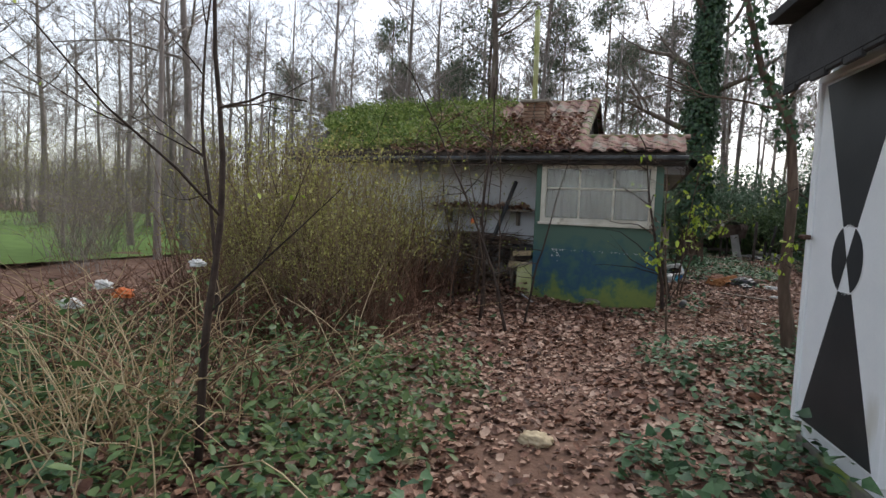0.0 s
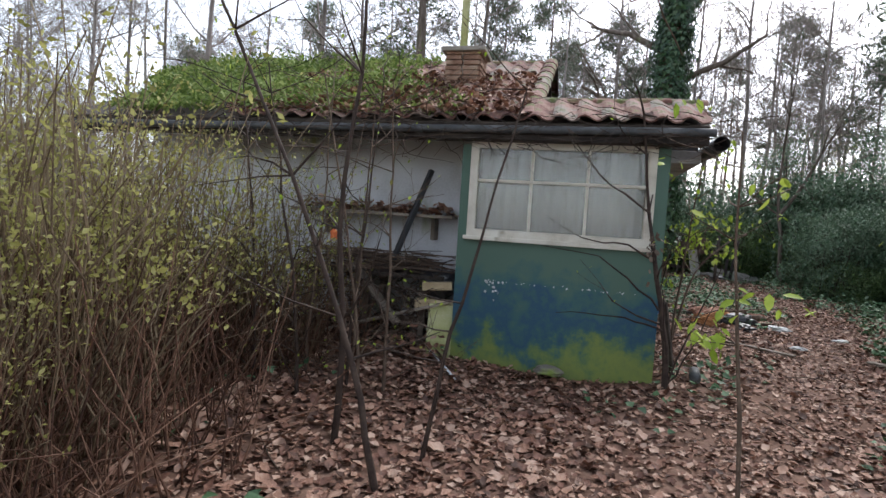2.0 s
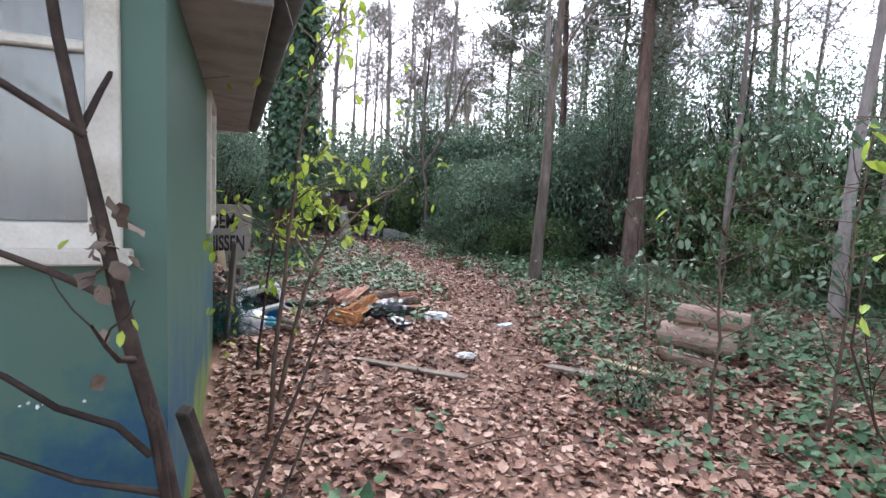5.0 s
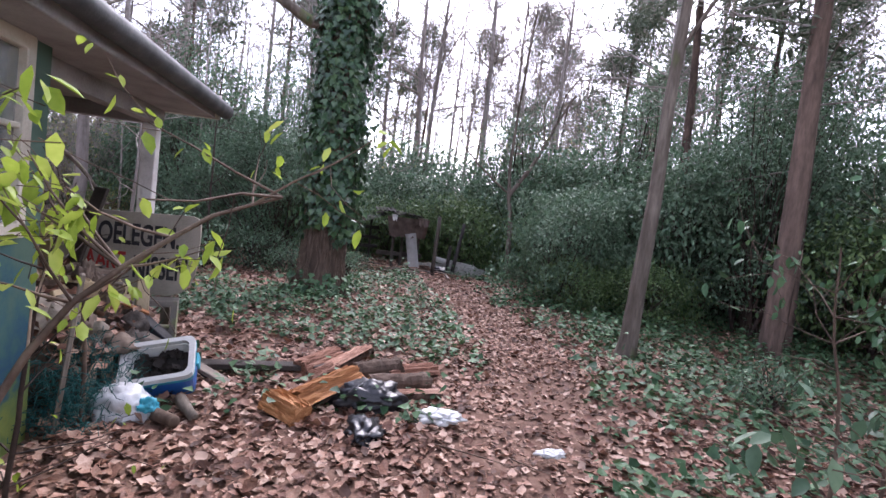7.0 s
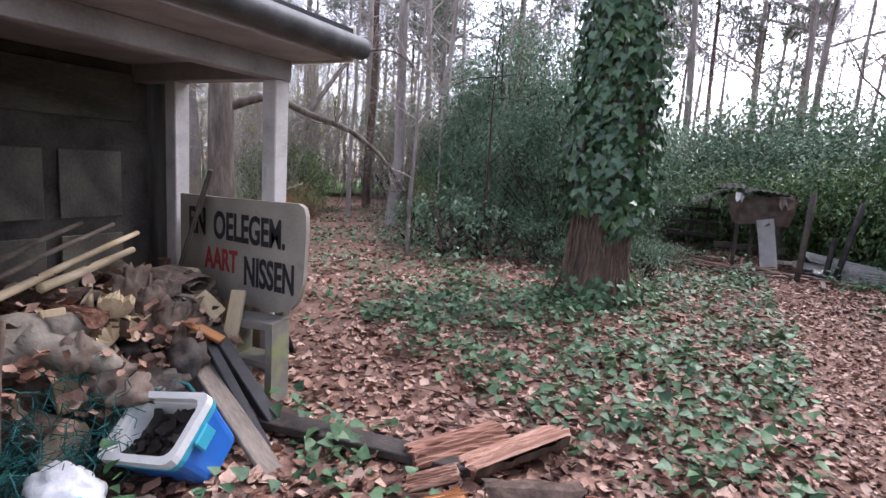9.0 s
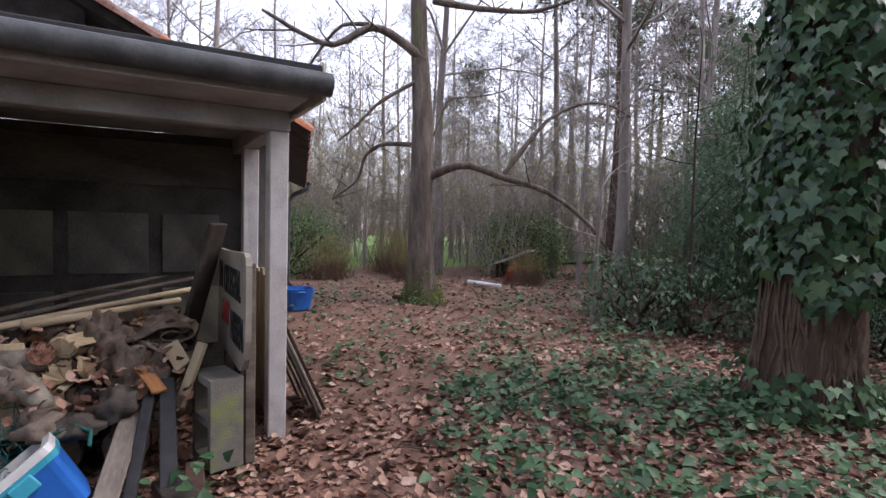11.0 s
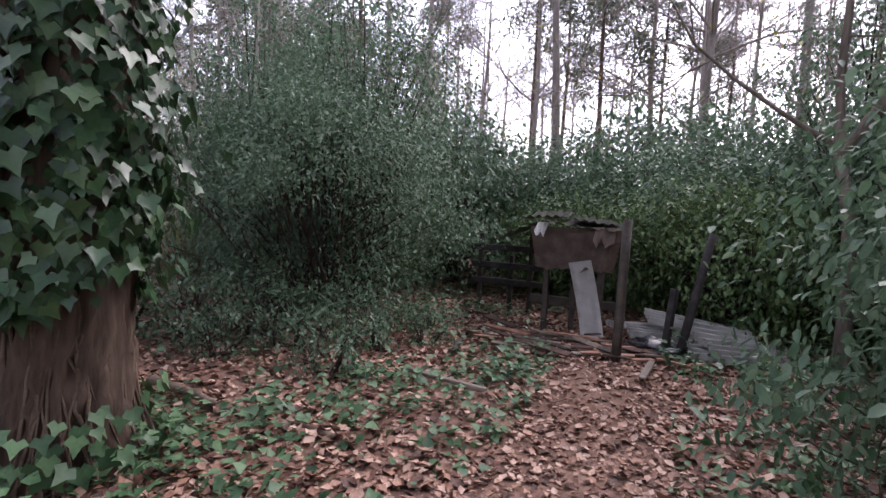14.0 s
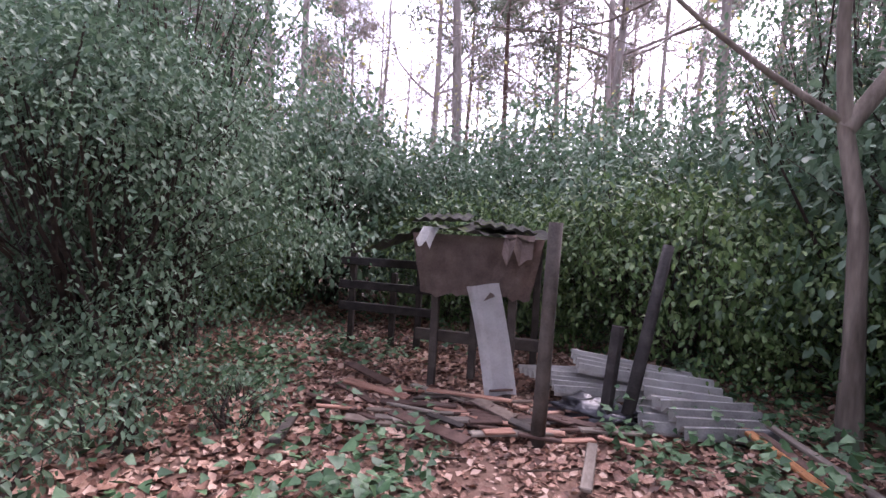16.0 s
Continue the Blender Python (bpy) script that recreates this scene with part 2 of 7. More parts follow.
# ---- materials ----
M = dict(
    soil=mat("soil", [(0.07, 0.04, 0.028), (0.16, 0.092, 0.064), (0.26, 0.165, 0.122)], 3, 0.95, 0.8, 46),
    grass=mat("grass", [(0.09, 0.16, 0.035), (0.17, 0.27, 0.07)], 2, 0.9, 0.3, 40),
    litter=mat("litter", [(0.065, 0.03, 0.019), (0.19, 0.09, 0.06), (0.35, 0.195, 0.13), (0.5, 0.345, 0.26)], 5, 0.62, 0.2, 90, island=0.6, spec=0.35),
    ivy=mat("ivy", [(0.025, 0.066, 0.027), (0.056, 0.126, 0.052), (0.115, 0.205, 0.095)], 6, 0.52, 0.15, 50, island=0.55, trans=0.12, spec=0.36),
    ivy_tree=mat("ivy_tree", [(0.014, 0.045, 0.018), (0.03, 0.08, 0.03), (0.07, 0.13, 0.05)], 6, 0.36, 0.12, 50, island=0.5, trans=0.1, spec=0.5),
    holly=mat("holly", [(0.052, 0.102, 0.057), (0.098, 0.17, 0.097), (0.17, 0.245, 0.155)], 4, 0.48, 0.1, 50, island=0.5, trans=0.35, spec=0.4),
    evergreen=mat("evergreen", [(0.045, 0.09, 0.028), (0.095, 0.165, 0.055), (0.185, 0.265, 0.1)], 3, 0.42, 0.1, 40, island=0.5, trans=0.35, spec=0.4),
    needles=mat("needles", [(0.06, 0.085, 0.055), (0.1, 0.13, 0.085), (0.16, 0.18, 0.125)], 2, 0.7, 0.1, 30, island=0.5, trans=0.2),
    spring=mat("spring", [(0.2, 0.3, 0.03), (0.34, 0.45, 0.06), (0.48, 0.56, 0.12)], 4, 0.5, 0.1, 40, island=0.4, trans=0.4),
    hedge=mat("hedge", [(0.18, 0.17, 0.05), (0.34, 0.33, 0.1), (0.48, 0.46, 0.19)], 4, 0.6, 0.1, 40, island=0.5, trans=0.5),
    creeper=mat("creeper", [(0.07, 0.12, 0.025), (0.16, 0.23, 0.055), (0.3, 0.36, 0.12)], 3, 0.6, 0.1, 40, island=0.5, trans=0.3),
    red_stem=mat("red_stem", [(0.05, 0.024, 0.016), (0.13, 0.065, 0.042), (0.24, 0.14, 0.095)], 8, 0.85, 0.3, 60, island=0.5),
    twig=mat("twig", [(0.05, 0.035, 0.025), (0.11, 0.075, 0.055), (0.19, 0.14, 0.1)], 8, 0.85, 0.3, 60, island=0.4),
    thicket_twig=mat("thicket_twig", [(0.09, 0.06, 0.035), (0.19, 0.135, 0.085), (0.3, 0.24, 0.16)], 8, 0.85, 0.3, 60, island=0.5),
    dark_twig=mat("dark_twig", [(0.018, 0.012, 0.01), (0.045, 0.03, 0.024), (0.085, 0.06, 0.045)], 10, 0.8, 0.3, 60, island=0.3),
    straw=mat("straw", [(0.3, 0.2, 0.11), (0.45, 0.34, 0.2), (0.58, 0.47, 0.3)], 8, 0.8, 0.1, 40, island=0.5),
    bark=mat("bark", [(0.035, 0.024, 0.018), (0.1, 0.068, 0.05), (0.2, 0.145, 0.11)], 9, 0.92, 1.0, 30, stretch=(1, 1, 0.18), obj=0.15),
    # bark of the far wood, lightened so that distance haze is in the colour
    hazed_bark=mat("hazed_bark", [(0.14, 0.12, 0.105), (0.25, 0.215, 0.195), (0.36, 0.32, 0.29)], 5, 0.95, 0.4, 30, stretch=(1, 1, 0.3), obj=0.3),
    pine_bark=mat("pine_bark", [(0.04, 0.028, 0.024), (0.11, 0.075, 0.06), (0.21, 0.14, 0.11)], 7, 0.95, 0.9, 30, stretch=(1, 1, 0.25), obj=0.2),
    moss_bark=mat("moss_bark", [(0.05, 0.04, 0.03), (0.13, 0.105, 0.085), (0.24, 0.2, 0.165)], 8, 0.95, 0.9, 35, stretch=(1, 1, 0.2), streak=((0.09, 0.14, 0.02), 2.2, (1, 1, 0.4), 0.6)),
    moss=mat("moss", [(0.06, 0.1, 0.012), (0.14, 0.2, 0.03)], 10, 0.95, 0.8, 60),
    green_wall=mat("green_wall", [(0.022, 0.075, 0.125), (0.03, 0.105, 0.13), (0.06, 0.15, 0.12), (0.1, 0.16, 0.07)], 1.5, 0.55, 0.15, 45, streak=((0.2, 0.26, 0.05), 1.5, (1, 1, 0.9), 0.56)),
    white_wall=mat("white_wall", [(0.4, 0.41, 0.42), (0.62, 0.63, 0.66), (0.74, 0.75, 0.78)], 1.6, 0.75, 0.25, 40, streak=((0.2, 0.24, 0.06), 1.3, (1.6, 1, 0.5), 0.58)),
    cream=mat("cream", [(0.42, 0.38, 0.3), (0.63, 0.59, 0.5), (0.75, 0.72, 0.64)], 5, 0.6, 0.25, 70, streak=((0.24, 0.2, 0.13), 4, (1, 1, 1), 0.66)),
    plank_wall=mat("plank_wall", [(0.07, 0.07, 0.062), (0.16, 0.153, 0.138), (0.29, 0.275, 0.245)], 4, 0.85, 0.4, 50, stretch=(1, 1, 0.2), obj=0.25),
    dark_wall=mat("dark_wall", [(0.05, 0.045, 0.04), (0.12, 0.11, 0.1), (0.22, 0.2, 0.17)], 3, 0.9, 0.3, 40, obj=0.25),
    tile=mat("tile", [(0.07, 0.035, 0.028), (0.18, 0.085, 0.065), (0.29, 0.18, 0.145), (0.24, 0.215, 0.18)], 5, 0.85, 0.5, 60, obj=0.5, streak=((0.1, 0.12, 0.035), 5, (1, 1, 1), 0.55)),
    orange_tile=mat("orange_tile", [(0.3, 0.1, 0.05), (0.45, 0.17, 0.09), (0.5, 0.27, 0.18)], 6, 0.85, 0.4, 60, obj=0.2),
    brick=mat("brick", [(0.14, 0.08, 0.055), (0.25, 0.15, 0.105), (0.34, 0.25, 0.18)], 8, 0.95, 0.5, 60, obj=0.35),
    mortar=mat("mortar", [(0.2, 0.18, 0.15), (0.34, 0.31, 0.27)], 12, 0.95, 0.4, 80),
    gutter=mat("gutter", [(0.03, 0.032, 0.035), (0.075, 0.078, 0.08), (0.14, 0.14, 0.145)], 6, 0.5, 0.1, 60),
    felt=mat("felt", [(0.03, 0.03, 0.032), (0.07, 0.07, 0.07)], 5, 0.95, 0.4, 80),
    mossy_felt=mat("mossy_felt", [(0.03, 0.03, 0.028), (0.07, 0.07, 0.06), (0.13, 0.125, 0.11)], 5, 0.9, 0.5, 60, streak=((0.1, 0.15, 0.03), 4, (1, 1, 1), 0.52)),
    soffit=mat("soffit", [(0.2, 0.195, 0.19), (0.34, 0.33, 0.33), (0.44, 0.43, 0.43)], 4, 0.7, 0.2, 50),
    post=mat("post", [(0.4, 0.38, 0.36), (0.6, 0.58, 0.56), (0.7, 0.68, 0.67)], 6, 0.7, 0.3, 60, streak=((0.16, 0.13, 0.1), 5, (1, 1, 0.4), 0.64)),
    old_wood=mat("old_wood", [(0.07, 0.055, 0.045), (0.18, 0.15, 0.12), (0.32, 0.27, 0.22)], 6, 0.9, 0.5, 60, stretch=(1, 0.3, 1), obj=0.3),
    wet_wood=mat("wet_wood", [(0.018, 0.014, 0.012), (0.05, 0.04, 0.033), (0.1, 0.083, 0.07)], 6, 0.75, 0.5, 60, obj=0.3),
    pale_wood=mat("pale_wood", [(0.3, 0.22, 0.13), (0.47, 0.37, 0.23), (0.58, 0.48, 0.33)], 6, 0.8, 0.4, 60, stretch=(1, 0.3, 1), obj=0.35),
    split_wood=mat("split_wood", [(0.22, 0.09, 0.035), (0.42, 0.19, 0.075), (0.56, 0.3, 0.14)], 7, 0.75, 0.6, 50, stretch=(4, 0.6, 4), obj=0.25),
    torn_wood=mat("torn_wood", [(0.16, 0.075, 0.05), (0.36, 0.19, 0.13), (0.54, 0.34, 0.25)], 7, 0.85, 0.7, 50, stretch=(5, 0.5, 5), obj=0.3),
    dry_log=mat("dry_log", [(0.17, 0.11, 0.08), (0.36, 0.25, 0.185), (0.52, 0.4, 0.31)], 7, 0.85, 0.6, 50, stretch=(4, 0.5, 4), obj=0.3),
    charred=mat("charred", [(0.012, 0.011, 0.01), (0.03, 0.026, 0.024), (0.06, 0.052, 0.047)], 9, 0.8, 0.6, 50),
    log_end=mat("log_end", [(0.1, 0.075, 0.05), (0.24, 0.19, 0.13), (0.36, 0.3, 0.22)], 9, 0.9, 0.5, 50, obj=0.2),
    card=mat("card", [(0.075, 0.055, 0.042), (0.16, 0.12, 0.092), (0.27, 0.21, 0.165)], 8, 0.9, 0.5, 40, island=0.3),
    blue=mat("blue", [(0.015, 0.11, 0.42), (0.025, 0.17, 0.58)], 5, 0.35, 0.05, 60, spec=0.5),
    cyan=mat("cyan", [(0.03, 0.3, 0.42), (0.05, 0.4, 0.5)], 5, 0.4, 0.05, 60, spec=0.5),
    white_plastic=mat("white_plastic", [(0.5, 0.5, 0.48), (0.72, 0.72, 0.7)], 6, 0.45, 0.05, 60, spec=0.5, streak=((0.2, 0.17, 0.13), 6, (1, 1, 1), 0.68)),
    bag_film=mat("bag_film", [(0.42, 0.43, 0.43), (0.6, 0.61, 0.62), (0.72, 0.72, 0.73)], 9, 0.4, 0.5, 40, spec=0.5, streak=((0.26, 0.21, 0.16), 6, (1, 1, 1), 0.6)),
    root=mat("root", [(0.12, 0.1, 0.08), (0.26, 0.225, 0.18), (0.4, 0.355, 0.29)], 8, 0.92, 0.9, 34, stretch=(1, 1, 1), streak=((0.08, 0.065, 0.05), 5, (1, 1, 1), 0.6)),
    net=mat("net", [(0.008, 0.06, 0.06), (0.02, 0.13, 0.12)], 10, 0.7, 0.5, 50, island=0.3),
    black_plastic=mat("black_plastic", [(0.008, 0.008, 0.01), (0.025, 0.025, 0.03)], 12, 0.3, 0.5, 30, spec=0.6),
    concrete=mat("concrete", [(0.14, 0.13, 0.11), (0.26, 0.24, 0.205)], 6, 0.95, 0.5, 80, streak=((0.22, 0.28, 0.07), 3, (1, 1, 1), 0.5)),
    algae_stone=mat("algae_stone", [(0.3, 0.32, 0.12), (0.48, 0.5, 0.24), (0.62, 0.62, 0.42)], 5, 0.9, 0.5, 60, streak=((0.2, 0.25, 0.05), 4, (1, 1, 0.5), 0.55)),
    sign_board=mat("sign_board", [(0.2, 0.18, 0.145), (0.32, 0.29, 0.24), (0.42, 0.38, 0.315)], 3, 0.75, 0.2, 60, streak=((0.2, 0.17, 0.13), 3, (1, 1, 1), 0.62)),
    ink=mat("ink", [(0.012, 0.012, 0.014), (0.04, 0.04, 0.042)], 9, 0.7, 0.0, 60),
    red_ink=mat("red_ink", [(0.25, 0.02, 0.02), (0.42, 0.05, 0.04)], 9, 0.7, 0.0, 60),
    white_paint=mat("white_paint", [(0.76, 0.79, 0.82), (0.86, 0.88, 0.9)], 4, 0.4, 0.06, 60, spec=0.5, streak=((0.5, 0.47, 0.38), 2, (1, 1, 0.3), 0.68)),
    black_paint=mat("black_paint", [(0.018, 0.02, 0.024), (0.035, 0.038, 0.043)], 4, 0.45, 0.06, 60, spec=0.5),
    asbestos=mat("asbestos", [(0.28, 0.27, 0.25), (0.5, 0.49, 0.46), (0.64, 0.63, 0.6)], 5, 0.9, 0.3, 60, obj=0.2, streak=((0.12, 0.14, 0.05), 4, (1, 1, 1), 0.6)),
    rust=mat("rust", [(0.035, 0.02, 0.016), (0.085, 0.048, 0.036), (0.14, 0.085, 0.065)], 7, 0.8, 0.4, 60, obj=0.2),
    hanging=mat("hanging", [(0.1, 0.07, 0.06), (0.17, 0.125, 0.105), (0.25, 0.19, 0.165)], 6, 0.9, 0.4, 60, streak=((0.07, 0.045, 0.035), 3, (1, 1, 0.4), 0.6)),
    white_sheet=mat("white_sheet", [(0.45, 0.44, 0.42), (0.62, 0.61, 0.6), (0.74, 0.73, 0.72)], 5, 0.8, 0.2, 50, streak=((0.3, 0.29, 0.26), 3, (1, 0.4, 1), 0.62)),
    porch_panel=mat("porch_panel", [(0.08, 0.075, 0.065), (0.17, 0.16, 0.14), (0.29, 0.275, 0.2)], 2.5, 0.9, 0.25, 40, obj=0.5),
    inner=mat("inner", [(0.3, 0.27, 0.22), (0.42, 0.39, 0.33)], 2, 0.95, 0.1, 40),
    flame=mat("flame", [(0.5, 0.1, 0.03), (0.65, 0.2, 0.06)], 6, 0.6, 0.1, 40),
)
# the bay's wall: blue paint, greener above, an irregular band of algae below
gw = M["green_wall"].node_tree
gco, gsep, gns = gw.nodes.new("ShaderNodeTexCoord"), gw.nodes.new("ShaderNodeSeparateXYZ"), gw.nodes.new("ShaderNodeTexNoise")
gns.inputs["Scale"].default_value, gns.inputs["Detail"].default_value, gns.inputs["Roughness"].default_value = 1.9, 9, 0.66
gw.links.new(gco.outputs["Object"], gsep.inputs[0])
gw.links.new(gco.outputs["Object"], gns.inputs["Vector"])
gadd = gw.nodes.new("ShaderNodeMath")
gadd.operation = "MULTIPLY_ADD"
gadd.inputs[1].default_value = 2.6
gw.links.new(gns.outputs[0], gadd.inputs[0])
gw.links.new(gsep.outputs["Z"], gadd.inputs[2])
grmp = gw.nodes.new("ShaderNodeValToRGB")
gel = grmp.color_ramp.elements
for _ in range(5):
    gel.new(0.5)
for e, (pos, col) in zip(gel, ((0.36, (0.12, 0.17, 0.07)), (0.54, (0.2, 0.25, 0.065)), (0.64, (0.12, 0.19, 0.075)), (0.7, (0.048, 0.12, 0.125)), (0.78, (0.026, 0.085, 0.145)), (0.88, (0.05, 0.125, 0.125)), (1.0, (0.085, 0.15, 0.115)))):
    e.position, e.color = pos, (*col, 1)
gdiv = gw.nodes.new("ShaderNodeMath")
gdiv.operation = "MULTIPLY"
gdiv.inputs[1].default_value = 0.42
gw.links.new(gadd.outputs[0], gdiv.inputs[0])
gw.links.new(gdiv.outputs[0], grmp.inputs[0])
gw.links.new(grmp.outputs[0], gw.nodes["Principled BSDF"].inputs["Base Color"])
glass = bpy.data.materials.new("glass")
glass.use_nodes = True
gb = glass.node_tree.nodes["Principled BSDF"]
gb.inputs["Base Color"].default_value = (0.62, 0.64, 0.62, 1)
gb.inputs["Roughness"].default_value, gb.inputs["Transmission Weight"].default_value = 0.12, 0.75
M["glass"] = glass

# ---- ground ----
WAY = np.array([(-0.2, -11), (-0.6, -8), (-1.0, -5), (-0.6, -3), (0.6, -1.4), (1.7, 0.3), (2.4, 2), (2.9, 3.6), (4.0, 6), (4.2, 8), (4.1, 10.5), (4.0, 14), (3.6, 17)], float)


def way_gap(x, y):
    """How far a place lies from the trodden way."""
    p = np.stack([np.ravel(x), np.ravel(y)], -1)
    best = np.full(len(p), 1e9)
    for a, b in zip(WAY[:-1], WAY[1:]):
        t = np.clip(((p - a) @ (b - a)) / ((b - a) @ (b - a)), 0, 1)
        best = np.minimum(best, np.linalg.norm(p - a - t[:, None] * (b - a), axis=1))
    return best.reshape(np.shape(x))


def ground_z(x, y):
    x, y = np.asarray(x, float), np.asarray(y, float)
    z = 0.035 * np.sin(1.3 * x + 0.7 * y) * np.cos(0.9 * y - 0.4 * x) + 0.02 * np.sin(3.1 * x - 1.7 * y + 1) + 0.012 * np.sin(5.3 * y + 2.2 * x)
    return z - 0.03 * np.exp(-way_gap(x, y) ** 2 / 0.5) - 0.02


def gz(x, y):
    return float(ground_z(np.array([x]), np.array([y]))[0])


def patch(x, y):
    """Where the green ground cover grows thick."""
    w = np.sin(0.9 * x + 1.7) * np.cos(0.8 * y - 0.5) + 0.6 * np.sin(1.9 * x - 1.3 * y) + 0.4 * np.sin(3.3 * y + 2.1 * x)
    return w


s = np.linspace(-1, 1, 221)
gx = 1.5 + 22 * s + 220 * np.sign(s) * np.abs(s) ** 7
gy = 4.0 + 26 * s + 230 * np.sign(s) * np.abs(s) ** 7
GX, GY = np.meshgrid(gx, gy, indexing="ij")
idx = np.arange(GX.size).reshape(GX.shape)
quads = np.stack([idx[:-1, :-1], idx[1:, :-1], idx[1:, 1:], idx[:-1, 1:]], -1).reshape(-1, 4)
ground = mesh_np("ground", np.stack([GX, GY, ground_z(GX, GY)], -1).reshape(-1, 3), quads, M["soil"], True)
tagged(ground, "damp dark forest soil under fallen leaves", "ground", kind="structure")


def inside_house(x, y):
    a = (x > -7.2) & (x < 0.06) & (y > -0.02) & (y < 6.0) & ~((x < -2.2) & (y < 0.9)) & ~((x > -1.6) & (y > 3.8))
    b = (x > 0.82) & (x < 4.6) & (y > -10.9) & (y < -5.6)
    return a | b


rng = np.random.default_rng(11)


def scatter(n, x0, x1, y0, y1, keep):
    x, y = rng.uniform(x0, x1, n), rng.uniform(y0, y1, n)
    ok = ~inside_house(x, y) & keep(x, y)
    return x[ok], y[ok]


# fallen leaves: thick along the way, thinner away from it
x, y = scatter(500000, -9, 13, -11.5, 21, lambda x, y: rng.uniform(0, 1, len(x)) < np.clip(1.15 * np.exp(-(way_gap(x, y) / 4.2) ** 2) + 0.1, 0, 1) * np.where(patch(x, y) > 0.7, 0.55, 1))
P = np.stack([x, y, ground_z(x, y) + rng.uniform(0.0, 0.022, len(x))], -1)
pick = rng.uniform(0, 1, len(P)) < 0.22
worn = np.where(way_gap(P[:, 0], P[:, 1]) < 0.5, 0.82, 1.0)
V, F = leaves(P[~pick], 0.06 * worn[~pick], DRY, rng, 0.93, 0.6)
V2, F2 = leaves(P[pick], 0.08 * worn[pick], CURLED, rng, 0.85, 0.45)
V, F = np.concatenate([V, V2]), np.concatenate([F, F2 + len(V)])
litter = mesh_np("leaf_litter", V, F, M["litter"])
tagged(litter, "thick layer of brown fallen oak leaves on the forest floor", "fallen leaves", kind="stuff")

# ivy and bramble ground cover
def clump(x, y):
    c = np.sin(5.1 * x + 2.0 * np.sin(2.3 * y)) * np.cos(4.3 * y + 1.7 * np.sin(3.1 * x)) + 0.6 * np.sin(9.7 * x + 3.0 * y) * np.sin(8.3 * y - 2.2 * x)
    return np.clip(0.75 + 0.95 * c, 0.08, 1.7)


def cover(x, y):
    g = way_gap(x, y)
    w = patch(x, y)
    right = (x > 4.3) & (y > 3.5) & (g > 1.2)
    start = ((y < -6.6) & (x < -1.3 + 0.35 * np.sin(3 * y))) | ((y < -2.6) & (y > -6.9) & (x > -0.1 + 0.3 * np.sin(2.2 * y)))
    lane = (x > 1.2 + 0.45 * np.clip(y, 0, 3.5)) & (y > -4) & (y < 3.5) & (g > 0.6)
    tree = (np.hypot(x - 1.4, y - 9.6) < 2.8) & (g > 0.7)
    p = np.clip(0.25 * (w - 0.5), 0, 0.5) * (g > 0.5)
    p = np.where(right, 0.85 + 0.3 * w, p)
    p = np.where(start, np.where(x > -1, 0.55, 0.34) + 0.45 * np.clip(w, 0, 1), p)
    p = np.where(lane, 0.55 + 0.3 * w, p)
    p = np.where(tree, np.maximum(p, 0.75 + 0.25 * w), p)
    open_ = (y > 4.2) & (x > 0.3) & (g > 0.55) & (np.abs(y - 6.4 + 0.45 * x) > 0.6)
    p = np.where(open_, np.maximum(p, 0.32 + 0.1 * np.clip(y - 4, 0, 3) + 0.45 * w), p)
    p = np.where((y > 10.4) & (x < 5.2), p * np.clip(0.3 + 0.5 * w, 0.12, 0.8), p)
    p = np.where((x < -1) & (y > 6.2) & (g > 1.5), 0.16 + 0.16 * w, p)
    return rng.uniform(0, 1, len(x)) < p * clump(x, y) * np.exp(-np.maximum(g - 6, 0) / 6)


x, y = scatter(430000, -9, 16, -11, 24, cover)
P = np.stack([x, y, ground_z(x, y) + rng.gamma(2.0, 0.04, len(x)) * (0.5 + 0.6 * clump(x, y))], -1)
V, F = leaves(P, 0.076, HEART, rng, 0.66, 0.45)
tagged(mesh_np("ivy_cover", V, F, M["ivy"]), "low dark green ivy leaves creeping over the soil", "ground cover", kind="stuff")

# a mown meadow far off between the trunks
gm = bmesh.new()
bmesh.ops.create_grid(gm, x_segments=24, y_segments=24, size=1)
for v in gm.verts:
    v.co = Vector((-33 + 20.5 * v.co.x, 8 + 28 * v.co.y, 0.07 + 0.1 * math.sin(v.co.x * 5) * math.cos(v.co.y * 4)))
me = bpy.data.meshes.new("meadow")
gm.to_mesh(me)
gm.free()
me.materials.append(M["grass"])
tagged(new("meadow", me), "pale green meadow beyond the trees", "grass", kind="structure")

# ---- the cottage ----
cottage = thing("cottage", 0, 0, 0, "derelict low cottage with green and white walls under mossy tiled roof", "house")
part("front_wall", boxes(((-2.15, 0, -0.15), (0, 0.16, 1.395)), ((-2.15, 0, 2.435), (0, 0.16, 2.6)), ((-2.15, 0, 1.395), (-2.04, 0.16, 2.435)), ((-0.135, 0, 1.395), (0, 0.16, 2.435)), bevel=0.0), M["green_wall"], cottage, "blue-green painted wall stained with algae")
part("bay_side_wall", boxes(((-2.148, 0.162, -0.15), (-2.0, 0.9, 2.6))), M["white_wall"], cottage, "white wall with green algae")
part("alcove_wall", boxes(((-7.0, 0.902, -0.15), (-2.0, 1.05, 3.05))), M["white_wall"], cottage, "whitewashed wall blotched with algae")
part("left_wall", boxes(((-7.0, 1.052, -0.15), (-6.85, 6.0, 2.7))), M["white_wall"], cottage)
part("side_wall", boxes(((-0.16, 0.162, -0.15), (-0.002, 3.8, 1.22)), ((-0.16, 0.162, 2.3), (-0.002, 3.8, 2.42)), ((-0.16, 0.162, 1.22), (-0.002, 2.5, 2.3)), ((-0.16, 3.6, 1.22), (-0.002, 3.8, 2.3)), bevel=0.0), M["green_wall"], cottage, "green painted side wall")
